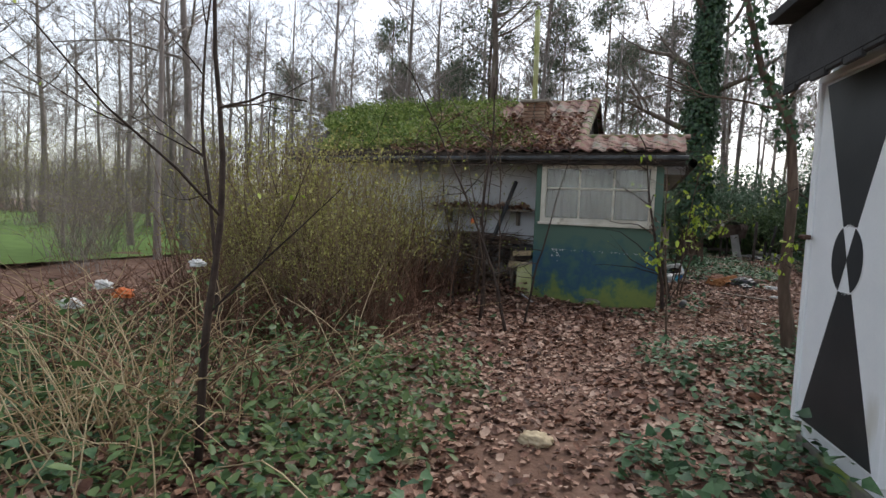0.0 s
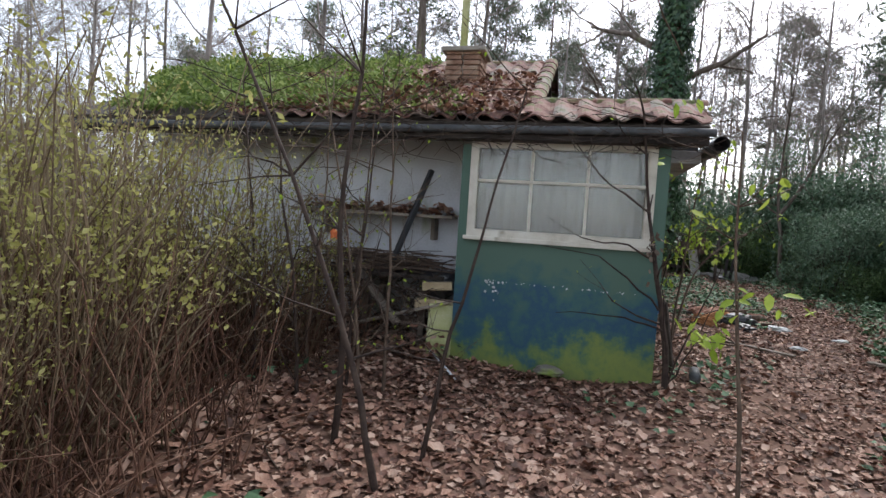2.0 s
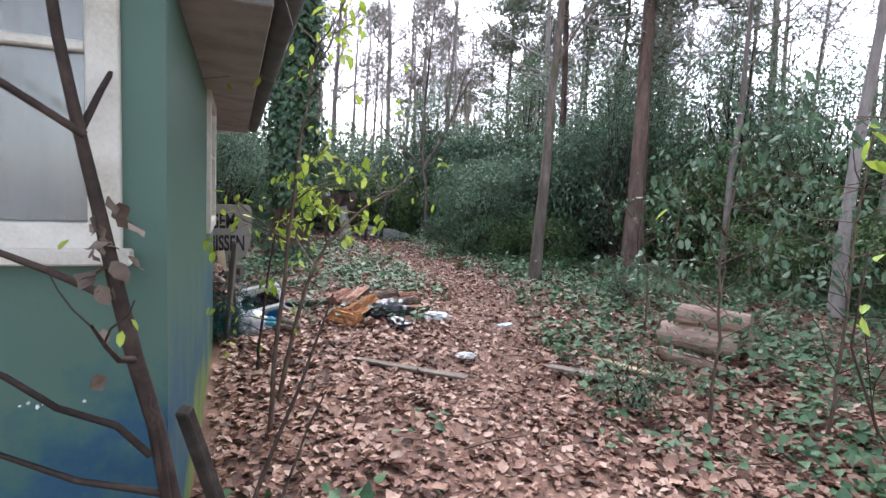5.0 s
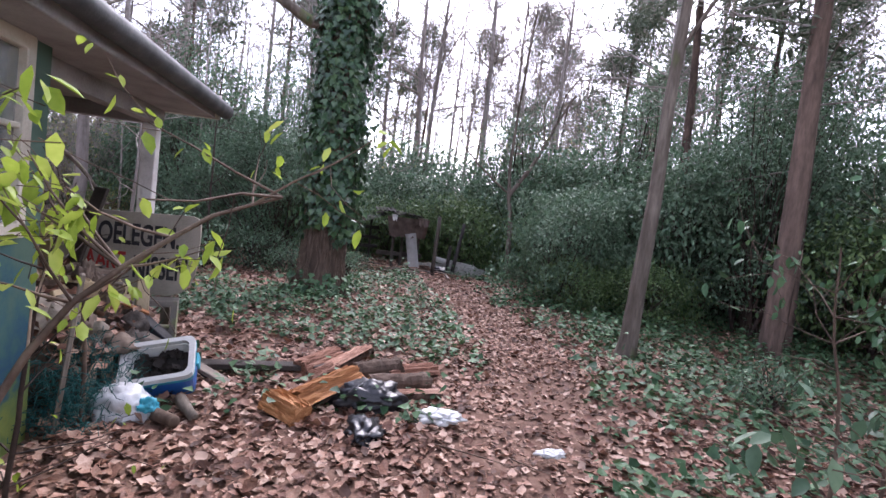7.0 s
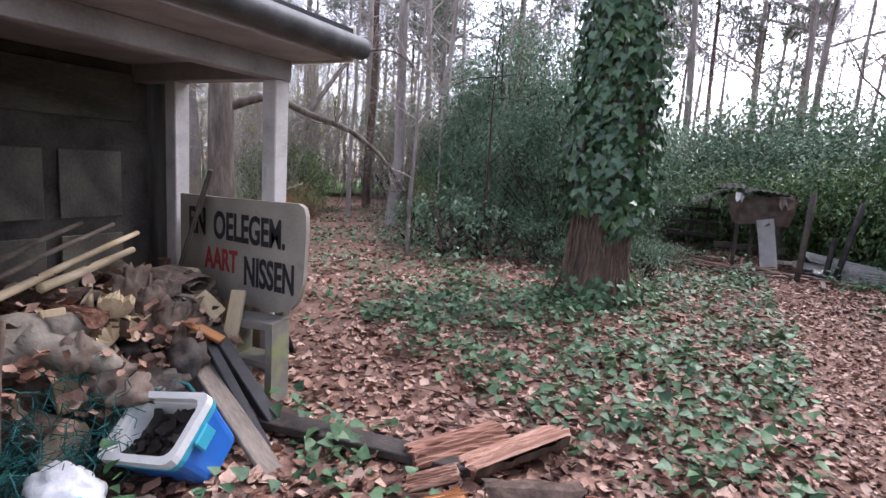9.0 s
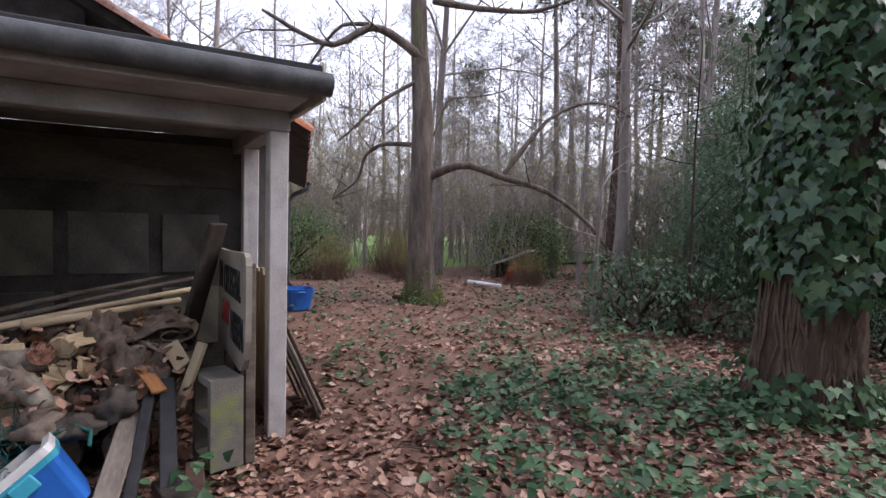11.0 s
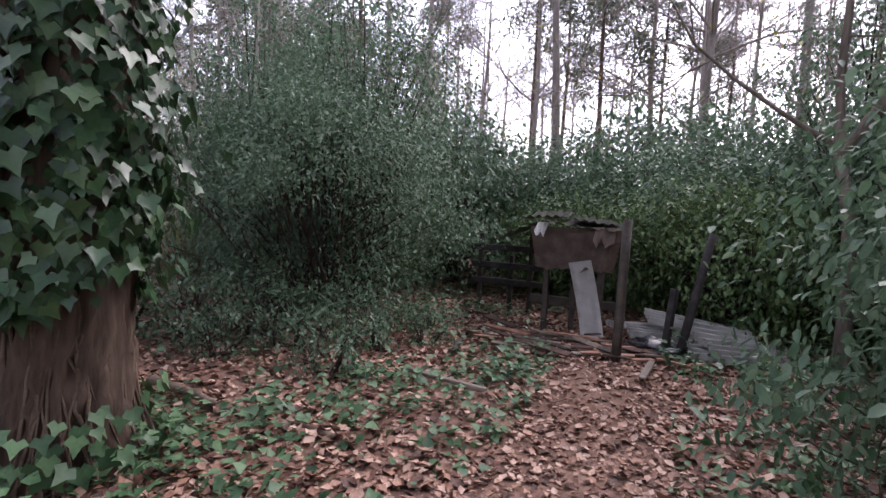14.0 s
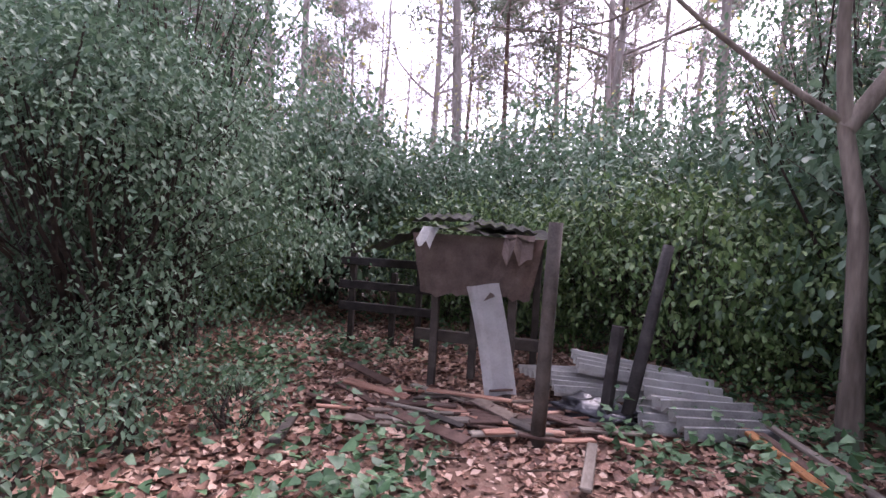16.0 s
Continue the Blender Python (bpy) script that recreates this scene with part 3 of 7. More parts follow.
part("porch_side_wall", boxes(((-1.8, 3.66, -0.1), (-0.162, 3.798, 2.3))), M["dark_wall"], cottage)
porch_wall = part("porch_wall", boxes(((-1.95, 3.66, -0.1), (-1.802, 6.0, 2.3))), M["dark_wall"], cottage, "dark boarded porch wall")
BACK = pose(-1.55, 6.03, 0, 0, 0, -14.5)
part("back_wall", boxes(((-5.6, 0.0, -0.1), (0.0, 0.13, 2.26), BACK), bevel=0.004), M["plank_wall"], cottage, "weathered grey boarded wall")
part("gable", boxes(((-1.62, 0.6, 2.45), (-1.52, 5.6, 2.9)), ((-1.62, 1.4, 2.9), (-1.52, 4.7, 3.3)), ((-1.62, 2.2, 3.3), (-1.52, 3.8, 3.72)), bevel=0.0), M["wet_wood"], cottage, "black timbered gable")
# boards and panels inside the porch
pn = bmesh.new()
box(pn, (0, -0.4, -0.3), (0.03, 0.4, 0.3), None, 0.006)
panel_me = bpy.data.meshes.new("panel")
pn.to_mesh(panel_me)
pn.free()
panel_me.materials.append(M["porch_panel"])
for py, pz, sy, sz in ((4.15, 0.62, 0.75, 0.9), (4.85, 0.62, 0.75, 0.9), (5.5, 0.62, 0.6, 0.9), (4.15, 1.3, 0.75, 0.9), (4.85, 1.3, 0.75, 0.9), (5.5, 1.3, 0.6, 0.9), (4.9, 2.02, 2.4, 0.65)):
    q = under(new("panel", panel_me), porch_wall)
    q.matrix_basis = pose(-1.8, py, pz) @ Matrix.Diagonal((1, sy, sz, 1))


def window(name, parent, m, w, h, cols, rows, bar=0.09, material="cream"):
    """A wooden window in its own plane (x across, z up, facing -y), with every pane its own mesh."""
    bm = bmesh.new()
    loops = []
    for y, o in ((-0.03, 0.0), (-0.03, bar), (0.07, bar), (0.07, 0.0)):
        loops.append([bm.verts.new((x, y, z)) for x, z in ((o, o), (w - o, o), (w - o, h - o), (o, h - o))])
    for k in range(4):
        p, q = loops[k], loops[(k + 1) % 4]
        for i in range(4):
            bm.faces.new((p[i], p[(i + 1) % 4], q[(i + 1) % 4], q[i]))
    bmesh.ops.recalc_face_normals(bm, faces=bm.faces)
    bmesh.ops.bevel(bm, geom=bm.edges[:], offset=0.005, segments=1, affect="EDGES")
    fr = part(name, bm, M[material], parent, "flaking cream wooden window frame")
    fr.matrix_basis = m
    xs = [bar + (w - 2 * bar) * i / cols for i in range(cols + 1)]
    zs = [bar, *rows, h - bar]
    for i in range(1, cols):
        part("mullion", boxes(((xs[i] - 0.017, -0.015, bar), (xs[i] + 0.017, 0.045, h - bar)), rough=0.001), M[material], fr)
    for z in rows:
        part("transom", boxes(((bar, -0.02, z - 0.016), (w - bar, 0.04, z + 0.016)), rough=0.001), M[material], fr)
    for i in range(cols):
        for k in range(len(zs) - 1):
            g = part("pane", boxes(((xs[i] + 0.004, 0.012, zs[k] + 0.004), (xs[i + 1] - 0.004, 0.016, zs[k + 1] - 0.004)), bevel=0), M["glass"], fr)
            g.visible_shadow = False
    return fr


fw = window("window", cottage, pose(-2.05, 0.0, 1.385), 1.925, 1.06, 3, [0.62])
part("window_sill", boxes(((-0.03, -0.07, -0.035), (1.955, 0.0, 0.012)), rough=0.003), M["cream"], fw)
window("window", cottage, pose(0.0, 2.5, 1.22, 0, 0, 90), 1.1, 1.08, 1, [0.6], 0.08)
window("window", cottage, BACK @ pose(-2.3, 0.135, 0.95, 0, 0, 180), 0.9, 1.1, 2, [0.7], 0.07)
# curtains behind the panes
cu = bmesh.new()
bmesh.ops.create_grid(cu, x_segments=60, y_segments=1, size=1)
for v in cu.verts:
    v.co = Vector((-1.09 + 0.93 * v.co.x, 0.24 + 0.018 * math.sin(v.co.x * 42) + 0.008 * math.sin(v.co.x * 17), 1.9 + 0.55 * v.co.y))
part("curtain", cu, M["inner"], cottage, "dusty grey-beige curtain")
part("side_curtain", boxes(((-0.24, 2.52, 1.2), (-0.225, 3.58, 2.3))), M["inner"], cottage)

# roof: two slopes, a tiled skirt over the bay, a flat felt roof over the porch
slope = math.atan2(1.5, 3.2)
roof = part("roof", boxes(((-7.4, 0, -0.09), (-1.45, 3.53, -0.02), pose(0, -0.2, 2.62, math.degrees(slope))), bevel=0.004), M["wet_wood"], cottage, "sagging tiled roof")
# the back slope runs out of square to an eave that follows the skewed back wall
BR = [Vector(p) for p in ((-1.45, 3.0, 4.1), (-7.4, 3.0, 4.1), (-7.05, 8.0, 2.26), (-1.38, 6.48, 2.38))]
bm = bmesh.new()
tv = [bm.verts.new(p) for p in BR]
bv = [bm.verts.new(p - Vector((0, 0, 0.08))) for p in BR]
bm.faces.new(tv)
bm.faces.new(bv[::-1])
for i in range(4):
    bm.faces.new((tv[i], bv[i], bv[(i + 1) % 4], tv[(i + 1) % 4]))
bmesh.ops.recalc_face_normals(bm, faces=bm.faces)
back_roof = part("back_roof", bm, M["wet_wood"], cottage, "dark back slope of the roof")
skirt = part("skirt_roof", boxes(((-1.448, 0, -0.09), (0.3, 0.83, -0.02), pose(0, -0.2, 2.62, 25)), bevel=0.004), M["wet_wood"], cottage)
part("flat_roof", boxes(((-1.52, 0.56, 2.44), (0.36, 6.08, 2.52))), M["felt"], cottage, "black felt flat roof")
part("porch_ceiling", boxes(((-1.8, 0.3, 2.3), (0.34, 6.0, 2.436))), M["soffit"], cottage, "grey boarded soffit")
part("porch_beam", boxes(((-0.25, 3.802, 2.16), (-0.12, 6.0, 2.298)), ((-1.8, 5.86, 2.16), (-0.252, 6.0, 2.298))), M["soffit"], cottage)
part("fascia", boxes(((-1.3, 6.082, 2.3), (0.36, 6.11, 2.54))), M["cream"], cottage, "cream painted fascia board")
part("front_fascia", boxes(((-7.3, -0.215, 2.42), (0.3, -0.19, 2.56))), M["wet_wood"], cottage)
part("front_soffit", boxes(((-7.2, -0.188, 2.42), (0.28, -0.002, 2.44))), M["wet_wood"], cottage)
gut = Tubes().add([(-7.3, -0.26, 2.49), (-4, -0.26, 2.505), (0.34, -0.26, 2.53)], 0.042, 8)
under(gut.make("front_gutter", M["gutter"]), cottage, "dark half-round gutter")
gut = Tubes().add([(0.41, -0.2, 2.44), (0.41, 3, 2.42), (0.41, 6.12, 2.39)], [0.075, 0.075, 0.075], 10)
under(gut.make("porch_gutter", M["gutter"]), cottage, "grey porch gutter")
dp = Tubes().add([(-6.6, 7.95, 2.26), (-6.6, 7.93, 2.14), (-6.62, 7.68, 2.02), (-6.62, 7.57, 1.9), (-6.62, 7.57, 0.35), (-6.62, 7.67, 0.25)], 0.045, 8)
under(dp.make("downpipe", M["gutter"]), cottage, "dark grey downpipe")

tb = bmesh.new()
cols = 7
top = [[tb.verts.new((0.27 * i / cols, y, 0.03 * math.sin(2 * math.pi * i / cols) + (0.018 if y < 0.1 else 0.0))) for i in range(cols + 1)] for y in (0.0, 0.4)]
bot = [[tb.verts.new(v.co - Vector((0, 0, 0.016))) for v in row] for row in top]
for i in range(cols):
    tb.faces.new((top[0][i], top[0][i + 1], top[1][i + 1], top[1][i]))
    tb.faces.new((bot[0][i + 1], bot[0][i], bot[1][i], bot[1][i + 1]))
    tb.faces.new((bot[0][i], bot[0][i + 1], top[0][i + 1], top[0][i]))
tile_me = bpy.data.meshes.new("roof_tile")
tb.to_mesh(tile_me)
tb.free()
tile_me.materials.append(M["tile"])
rt = random.Random(3)


def lay(parent, x0, x1, rows, m):
    n = int((x1 - x0) / 0.248)
    for r in range(rows):
        for c in range(n):
            q = under(new("roof_tile", tile_me), parent)
            q.matrix_basis = m @ pose(x0 + c * 0.248 + rt.uniform(-0.006, 0.006), r * 0.335 - 0.02, 0.035, 3 + rt.uniform(-1.5, 1.5), rt.uniform(-2, 2), rt.uniform(-1.2, 1.2))


lay(roof, -4.95, -1.45, 10, pose(0, -0.2, 2.62, math.degrees(slope)))
lay(skirt, -1.45, 0.3, 2, pose(0, -0.2, 2.62, 25))
rc = bmesh.new()
arc = [(0.12 * math.cos(a), 0.085 * math.sin(a)) for a in [math.pi * i / 6 for i in range(7)]]
ra = [[rc.verts.new((x, k * s, h * s)) for k, h in arc] for x, s in ((0, 1.0), (0.42, 0.9))]
rb = [[rc.verts.new((x, k * s * 0.85, h * s * 0.8)) for k, h in arc] for x, s in ((0, 1.0), (0.42, 0.9))]
for i in range(6):
    rc.faces.new((ra[0][i], ra[1][i], ra[1][i + 1], ra[0][i + 1]))
    rc.faces.new((rb[0][i + 1], rb[1][i + 1], rb[1][i], rb[0][i]))
    rc.faces.new((ra[0][i + 1], rb[0][i + 1], rb[0][i], ra[0][i]))
cap_me = bpy.data.meshes.new("ridge_tile")
rc.to_mesh(cap_me)
rc.free()
cap_me.materials.append(M["tile"])
cap_orange = cap_me.copy()
cap_orange.materials.clear()
cap_orange.materials.append(M["orange_tile"])
for i in range(5):
    under(new("ridge_tile", cap_me), skirt).matrix_basis = pose(-1.5 + 0.37 * i, 0.56, 2.95, 0, rt.uniform(-2, 2), rt.uniform(-2, 2))
for i in range(9):
    under(new("verge_tile", cap_me), roof).matrix_basis = pose(-1.45, -0.15 + 0.36 * i, 2.65 + 0.169 * i, 0, -25, 90)
for i in range(11):
    q = BR[3].lerp(BR[0], i / 11)
    under(new("verge_tile", cap_orange if i < 4 else cap_me), back_roof).matrix_basis = pose(q.x, q.y, q.z - 0.02, 0, -27, -90)
eave = BR[2] - BR[3]
for i in range(22):
    q = BR[3] + eave * (i / 22)
    w_ = under(new("roof_tile", tile_me), back_roof)
    w_.matrix_basis = pose(q.x, q.y, q.z + 0.02, 27, 0, 168) @ pose(0, -0.03, 0, rt.uniform(-2, 2), 0, rt.uniform(-2, 2))
for i in range(12):
    under(new("ridge_tile", cap_me), roof).matrix_basis = pose(-6.6 + 0.42 * i, 3.0, 4.1, 0, rt.uniform(-1, 1), 0)

# chimney, brick by brick
core = part("chimney", boxes(((-2.71, 1.31, 2.9), (-2.29, 1.69, 3.8)), bevel=0), M["mortar"], cottage, "small worn brick chimney")
bb = bmesh.new()
box(bb, (0, 0, 0), (0.205, 0.1, 0.058), None, 0.006)
brick_me = bpy.data.meshes.new("brick")
bb.to_mesh(brick_me)
bb.free()
brick_me.materials.append(M["brick"])
for k in range(13):
    z = 2.95 + 0.068 * k
    off = 0.0 if k % 2 else 0.1
    for x0, y0, rz, n in ((-2.74, 1.28, 0, 2), (-2.26, 1.72, 180, 2), (-2.26, 1.28, 90, 2), (-2.74, 1.72, -90, 2)):
        for i in range(n):
            q = under(new("brick", brick_me), core)
            q.matrix_basis = pose(x0, y0, z, 0, 0, rz) @ pose(0.01 + i * 0.222 + off * 0.15, rt.uniform(-0.006, 0.004), 0, rt.uniform(-1, 1), 0, rt.uniform(-1.5, 1.5))
part("chimney_cap", boxes(((-2.8, 1.22, 3.8), (-2.2, 1.78, 3.86)), bevel=0.01), M["mortar"], cottage)
fl = Tubes().add([(-2.56, 1.55, 3.7), (-2.57, 1.56, 4.8), (-2.6, 1.58, 5.75)], 0.055, 9, cap=True)
under(fl.make("flue_pipe", M["algae_stone"]), cottage, "pale weathered flue pipe")
# porch posts
for x, y in ((-0.2, 5.93), (-1.32, 5.94)):
    part("porch_post", boxes(((x - 0.065, y - 0.065, -0.12), (x + 0.065, y + 0.065, 2.16)), bevel=0.008, rough=0.004), M["post"], cottage, "white painted timber post with peeling paint")
# low boarded parapet behind the sign
for i in range(9):
    part("board", boxes(((-1.24 + 0.115 * i, 5.95, -0.05), (-1.135 + 0.115 * i, 5.975, 1.12 + 0.05 * math.sin(3 * i))), bevel=0.004, rough=0.004), M["pale_wood"], cottage)
for i in range(11):
    part("board", boxes(((0, 0, 0), (0.12, 0.022, 2.25), BACK @ pose(-0.14 - 0.135 * i, 0.132, 0)), bevel=0.004, rough=0.004), M["plank_wall"], cottage)

# creeper and moss on the old roof
rg = np.random.default_rng(5)
n = 17000
u, w = rg.uniform(0, 1, n) ** 0.8, rg.uniform(0, 1, n)
cx = -2.75 - 4.6 * u + 0.6 * np.sin(5 * w + 1)
lift = rg.gamma(2, 0.035, n) * np.clip((-2.4 - cx) / 1.5, 0.15, 1) * (1 + 0.8 * np.sin(2.3 * cx) * np.cos(5 * w))
P = np.stack([cx, -0.2 + 3.25 * w, 2.68 + 1.5 * w + lift], -1)
V, F = leaves(P, 0.065, OVAL, rg, 0.35, 0.5)
tagged(mesh_np("roof_creeper", V, F, M["creeper"]), "green creeper and moss overgrowing the tiled roof", "creeper", kind="stuff")
n = 2600
P = np.stack([rg.uniform(-5.0, -1.5, n), np.zeros(n), np.zeros(n)], -1)
w = rg.uniform(0, 0.75, n) ** 1.4
P[:, 1], P[:, 2] = -0.2 + 3.2 * w, 2.69 + 1.5 * w + rg.uniform(0, 0.03, n)
V, F = leaves(P, 0.075, CURLED, rg, 0.7, 0.4)
tagged(mesh_np("roof_leaf_litter", V, F, M["litter"]), "dead brown leaves caught between the roof tiles", "fallen leaves", kind="stuff")
tw = Tubes()
for i in range(170):
    a = np.array([rg.uniform(-6.5, 0.3), rg.uniform(-0.45, -0.1), rg.uniform(2.35, 2.7)])
    b = a + [rg.uniform(-1.0, 1.0), rg.uniform(-0.3, 0.1), rg.uniform(-0.4, 0.15)]
    tw.add(bend(a, b, 6, 0.04, rg), np.linspace(0.006, 0.002, 6), 4)
tagged(tw.make("hanging_stems", M["dark_twig"]), "bare creeper stems tangled along the eaves", "creeper", kind="stuff")

# ---- alcove with firewood ----
shelf = thing("wall_shelf", -3.2, 0.7, 1.58, "sagging plank shelf littered with leaves on a white wall", "shelf")
part("plank", boxes(((-1.3, -0.2, -0.02), (0.85, 0.2, 0.02)), bevel=0.004, rough=0.006), M["old_wood"], shelf)
for bx in (-0.9, 0.55):
    part("bracket", boxes(((bx, 0.0, -0.3), (bx + 0.05, 0.2, -0.022)), bevel=0.004), M["old_wood"], shelf)
P = np.stack([rg.uniform(-4.4, -2.4, 260), rg.uniform(0.52, 0.88, 260), 1.6 + rg.gamma(2, 0.02, 260)], -1)
V, F = leaves(P, 0.1, CURLED, rg, 0.6, 0.4)
tagged(mesh_np("shelf_leaf_litter", V, F, M["litter"]), "dry brown leaves heaped on the shelf", "fallen leaves", kind="stuff")


def stick(name, a, b, r, material, label, category="stick", n=6, wob=0.01, sides=7, group="", taper=0.75):
    """A round stick or pole as one thing, its base at a."""
    rr = np.random.default_rng(int(abs(1000 * (a[0] + 3 * b[1]))) + 1)
    ln = np.array(b, float) - np.array(a, float)
    t = Tubes().add(bend((0, 0, 0), ln, n, wob, rr), np.linspace(r, r * taper, n), sides, 0.06, True)
    ob = tagged(t.make(name, M[material]), label, category, group)
    ob.location = a
    return ob


def board_thing(name, a, b, width, thick, material, label, roll=0.0, category="plank", group=""):
    """A plank from a to b as one thing."""
    a, b = Vector(a), Vector(b)
    ln = (b - a).length
    bm = bmesh.new()
    box(bm, (-width / 2, 0, -thick / 2), (width / 2, ln, thick / 2), None, min(0.006, thick / 4), 0.004, int(ln * 100))
    ob = tagged(new(name), label, category, group)
    me = bpy.data.meshes.new(name)
    bm.to_mesh(me)
    bm.free()
    me.materials.append(M[material])
    ob2 = bpy.data.objects.new(name, me)
    bpy.data.objects.remove(ob)
    scene.collection.objects.link(ob2)
    tagged(ob2, label, category, group)
    ob2.matrix_basis = Matrix.Translation(a) @ (b - a).to_track_quat("Y", "Z").to_matrix().to_4x4() @ pose(0, 0, 0, 0, roll, 0)
    return ob2


def voxels(xs, ys, zs, full):
    """One closed mesh of the filled cells of a small grid."""
    bm, got = bmesh.new(), {}

    def v(i, j, k):
        if (i, j, k) not in got:
            got[i, j, k] = bm.verts.new((xs[i], ys[j], zs[k]))
        return got[i, j, k]

    nx, ny, nz_ = len(xs) - 1, len(ys) - 1, len(zs) - 1
    on = lambda i, j, k: 0 <= i < nx and 0 <= j < ny and 0 <= k < nz_ and full(i, j, k)
    for i in range(nx):
        for j in range(ny):
            for k in range(nz_):
                if not on(i, j, k):
                    continue
                for (di, dj, dk), cs in (((-1, 0, 0), ((0, 0, 0), (0, 0, 1), (0, 1, 1), (0, 1, 0))), ((1, 0, 0), ((1, 0, 0), (1, 1, 0), (1, 1, 1), (1, 0, 1))), ((0, -1, 0), ((0, 0, 0), (1, 0, 0), (1, 0, 1), (0, 0, 1))), ((0, 1, 0), ((0, 1, 0), (0, 1, 1), (1, 1, 1), (1, 1, 0))), ((0, 0, -1), ((0, 0, 0), (0, 1, 0), (1, 1, 0), (1, 0, 0))), ((0, 0, 1), ((0, 0, 1), (1, 0, 1), (1, 1, 1), (0, 1, 1)))):
                    if not on(i + di, j + dj, k + dk):
                        bm.faces.new([v(i + a, j + b, k + c) for a, b, c in cs])
    return bm


def concrete_block(x, y, z, rz, label, tall=0.5, ry=0.0):
    ob = thing("concrete_block", x, y, z, label, "block", "", rz)
    part("body", voxels((-0.17, -0.12, 0.12, 0.17), (-0.1, 0.1), (0, 0.05, tall * 0.46, tall * 0.54, tall - 0.05, tall), lambda i, j, k: i != 1 or k % 2 == 0), M["concrete"], ob)
    return ob


slab = part("stone_slab", boxes(((-0.15, -0.05, -0.15), (0.15, 0.05, 0.6)), bevel=0.012, rough=0.012), M["algae_stone"], None)
slab.matrix_basis = pose(-2.29, 0.02, gz(-2.29, 0.02), -4, 2, 12)
tagged(slab, "upright concrete slab covered in yellow-green algae beside the wall", "slab")
beam_end = part("timber_offcut", boxes(((-0.2, -0.05, -0.045), (0.14, 0.07, 0.045)), bevel=0.006, rough=0.006), M["pale_wood"], None)
beam_end.matrix_basis = pose(-2.33, 0.06, 0.79, 0, -4, 10)
tagged(beam_end, "short pale timber offcut on the firewood", "timber")
# a line of blistered paint across the green wall
rk = random.Random(12)
flake = bmesh.new()
fv = [flake.verts.new(p) for p in ((-0.5, 0, -0.2), (-0.1, 0.1, -0.45), (0.45, 0, -0.15), (0.3, -0.3, 0.3), (-0.3, -0.2, 0.35))]
flake.faces.new(fv)
bmesh.ops.solidify(flake, geom=flake.faces[:], thickness=0.05)
flake_me = bpy.data.meshes.new("paint_flake")
flake.to_mesh(flake_me)
flake.free()
flake_me.materials.append(M["white_wall"])
for i in range(46):
    x_ = rk.uniform(-1.85, -0.2) if i < 30 else -1.72 + rk.gauss(0, 0.05)
    z_ = 0.905 + rk.gauss(0, 0.006) if i < 30 else 0.92 - abs(rk.gauss(0, 0.1))
    s_ = rk.uniform(0.008, 0.028) * (1.3 if x_ < -1.5 else 0.8)
    q = under(new("paint_flake", flake_me), cottage, "curled flake of peeling paint")
    q.matrix_basis = pose(x_, -0.006, z_, rk.uniform(-30, 30), rk.uniform(0, 360), rk.uniform(-20, 20)) @ Matrix.Diagonal((s_, s_, s_, 1))
board_thing("beam_end", (-2.62, 0.12, 0.57), (-2.12, 0.16, 0.57), 0.16, 0.11, "pale_wood", "algae-stained timber laid on a concrete block", category="beam")
board_thing("charred_beam", (-3.0, 0.25, 0.95), (-2.66, 0.62, 2.15), 0.07, 0.06, "black_paint", "charred black beam leaning on the wall", category="beam")
board_thing("bent_plank", (-3.9, -0.1, 0.1), (-2.2, 0.05, 0.62), 0.14, 0.03, "old_wood", "grey weathered plank lying askew")
board_thing("bent_plank", (-3.4, 0.05, 0.98), (-2.75, -0.12, 0.35), 0.14, 0.03, "old_wood", "grey weathered plank hanging down")
stick("white_pole", (-2.35, -0.12, gz(-2.35, -0.12) + 0.1), (-1.92, -0.75, gz(-1.92, -0.75) + 0.02), 0.014, "white_paint", "thin white pole lying on the leaves", "pole", 4, 0.0)
stack = thing("firewood_stack", -3.25, 0.45, 0, "collapsed dark stack of brushwood and planks under a shelf", "firewood")
for i in range(3):
    part("support", boxes(((-0.75 + 0.7 * i, -0.3, -0.1), (-0.67 + 0.7 * i, -0.22, 0.85)), rough=0.006), M["old_wood"], stack)
    part("support", boxes(((-0.75 + 0.7 * i, 0.3, -0.1), (-0.67 + 0.7 * i, 0.38, 0.85)), rough=0.006), M["old_wood"], stack)
part("platform", boxes(((-0.95, -0.36, 0.85), (0.95, 0.4, 0.89)), rough=0.006), M["wet_wood"], stack)
for i in range(150):
    a = np.array([rg.uniform(-0.95, 0.5), rg.uniform(-0.4, 0.35), 0.9 + rg.uniform(0, 0.22)])
    b = a + [rg.uniform(0.4, 0.9), rg.uniform(-0.12, 0.12), rg.uniform(-0.1, 0.06)]
    if i < 120:
        under(Tubes().add(bend(a, b, 4, 0.012, rg), np.linspace(rg.uniform(0.006, 0.016), 0.004, 4), 5).make("brushwood", M["twig"] if i % 3 else M["dark_twig"]), stack)
for i in range(9):
    a = np.array([rg.uniform(-0.9, 0.2), rg.uniform(-0.25, 0.2), 0.05 + 0.08 * (i % 4)])
    under(Tubes().add(bend(a, a + [0.75, rg.uniform(-0.1, 0.1), 0.02], 4, 0.01, rg), 0.045, 7, 0.08, True).make("log", M["bark"]), stack)
bag = bmesh.new()
bmesh.ops.create_icosphere(bag, subdivisions=3, radius=0.22)
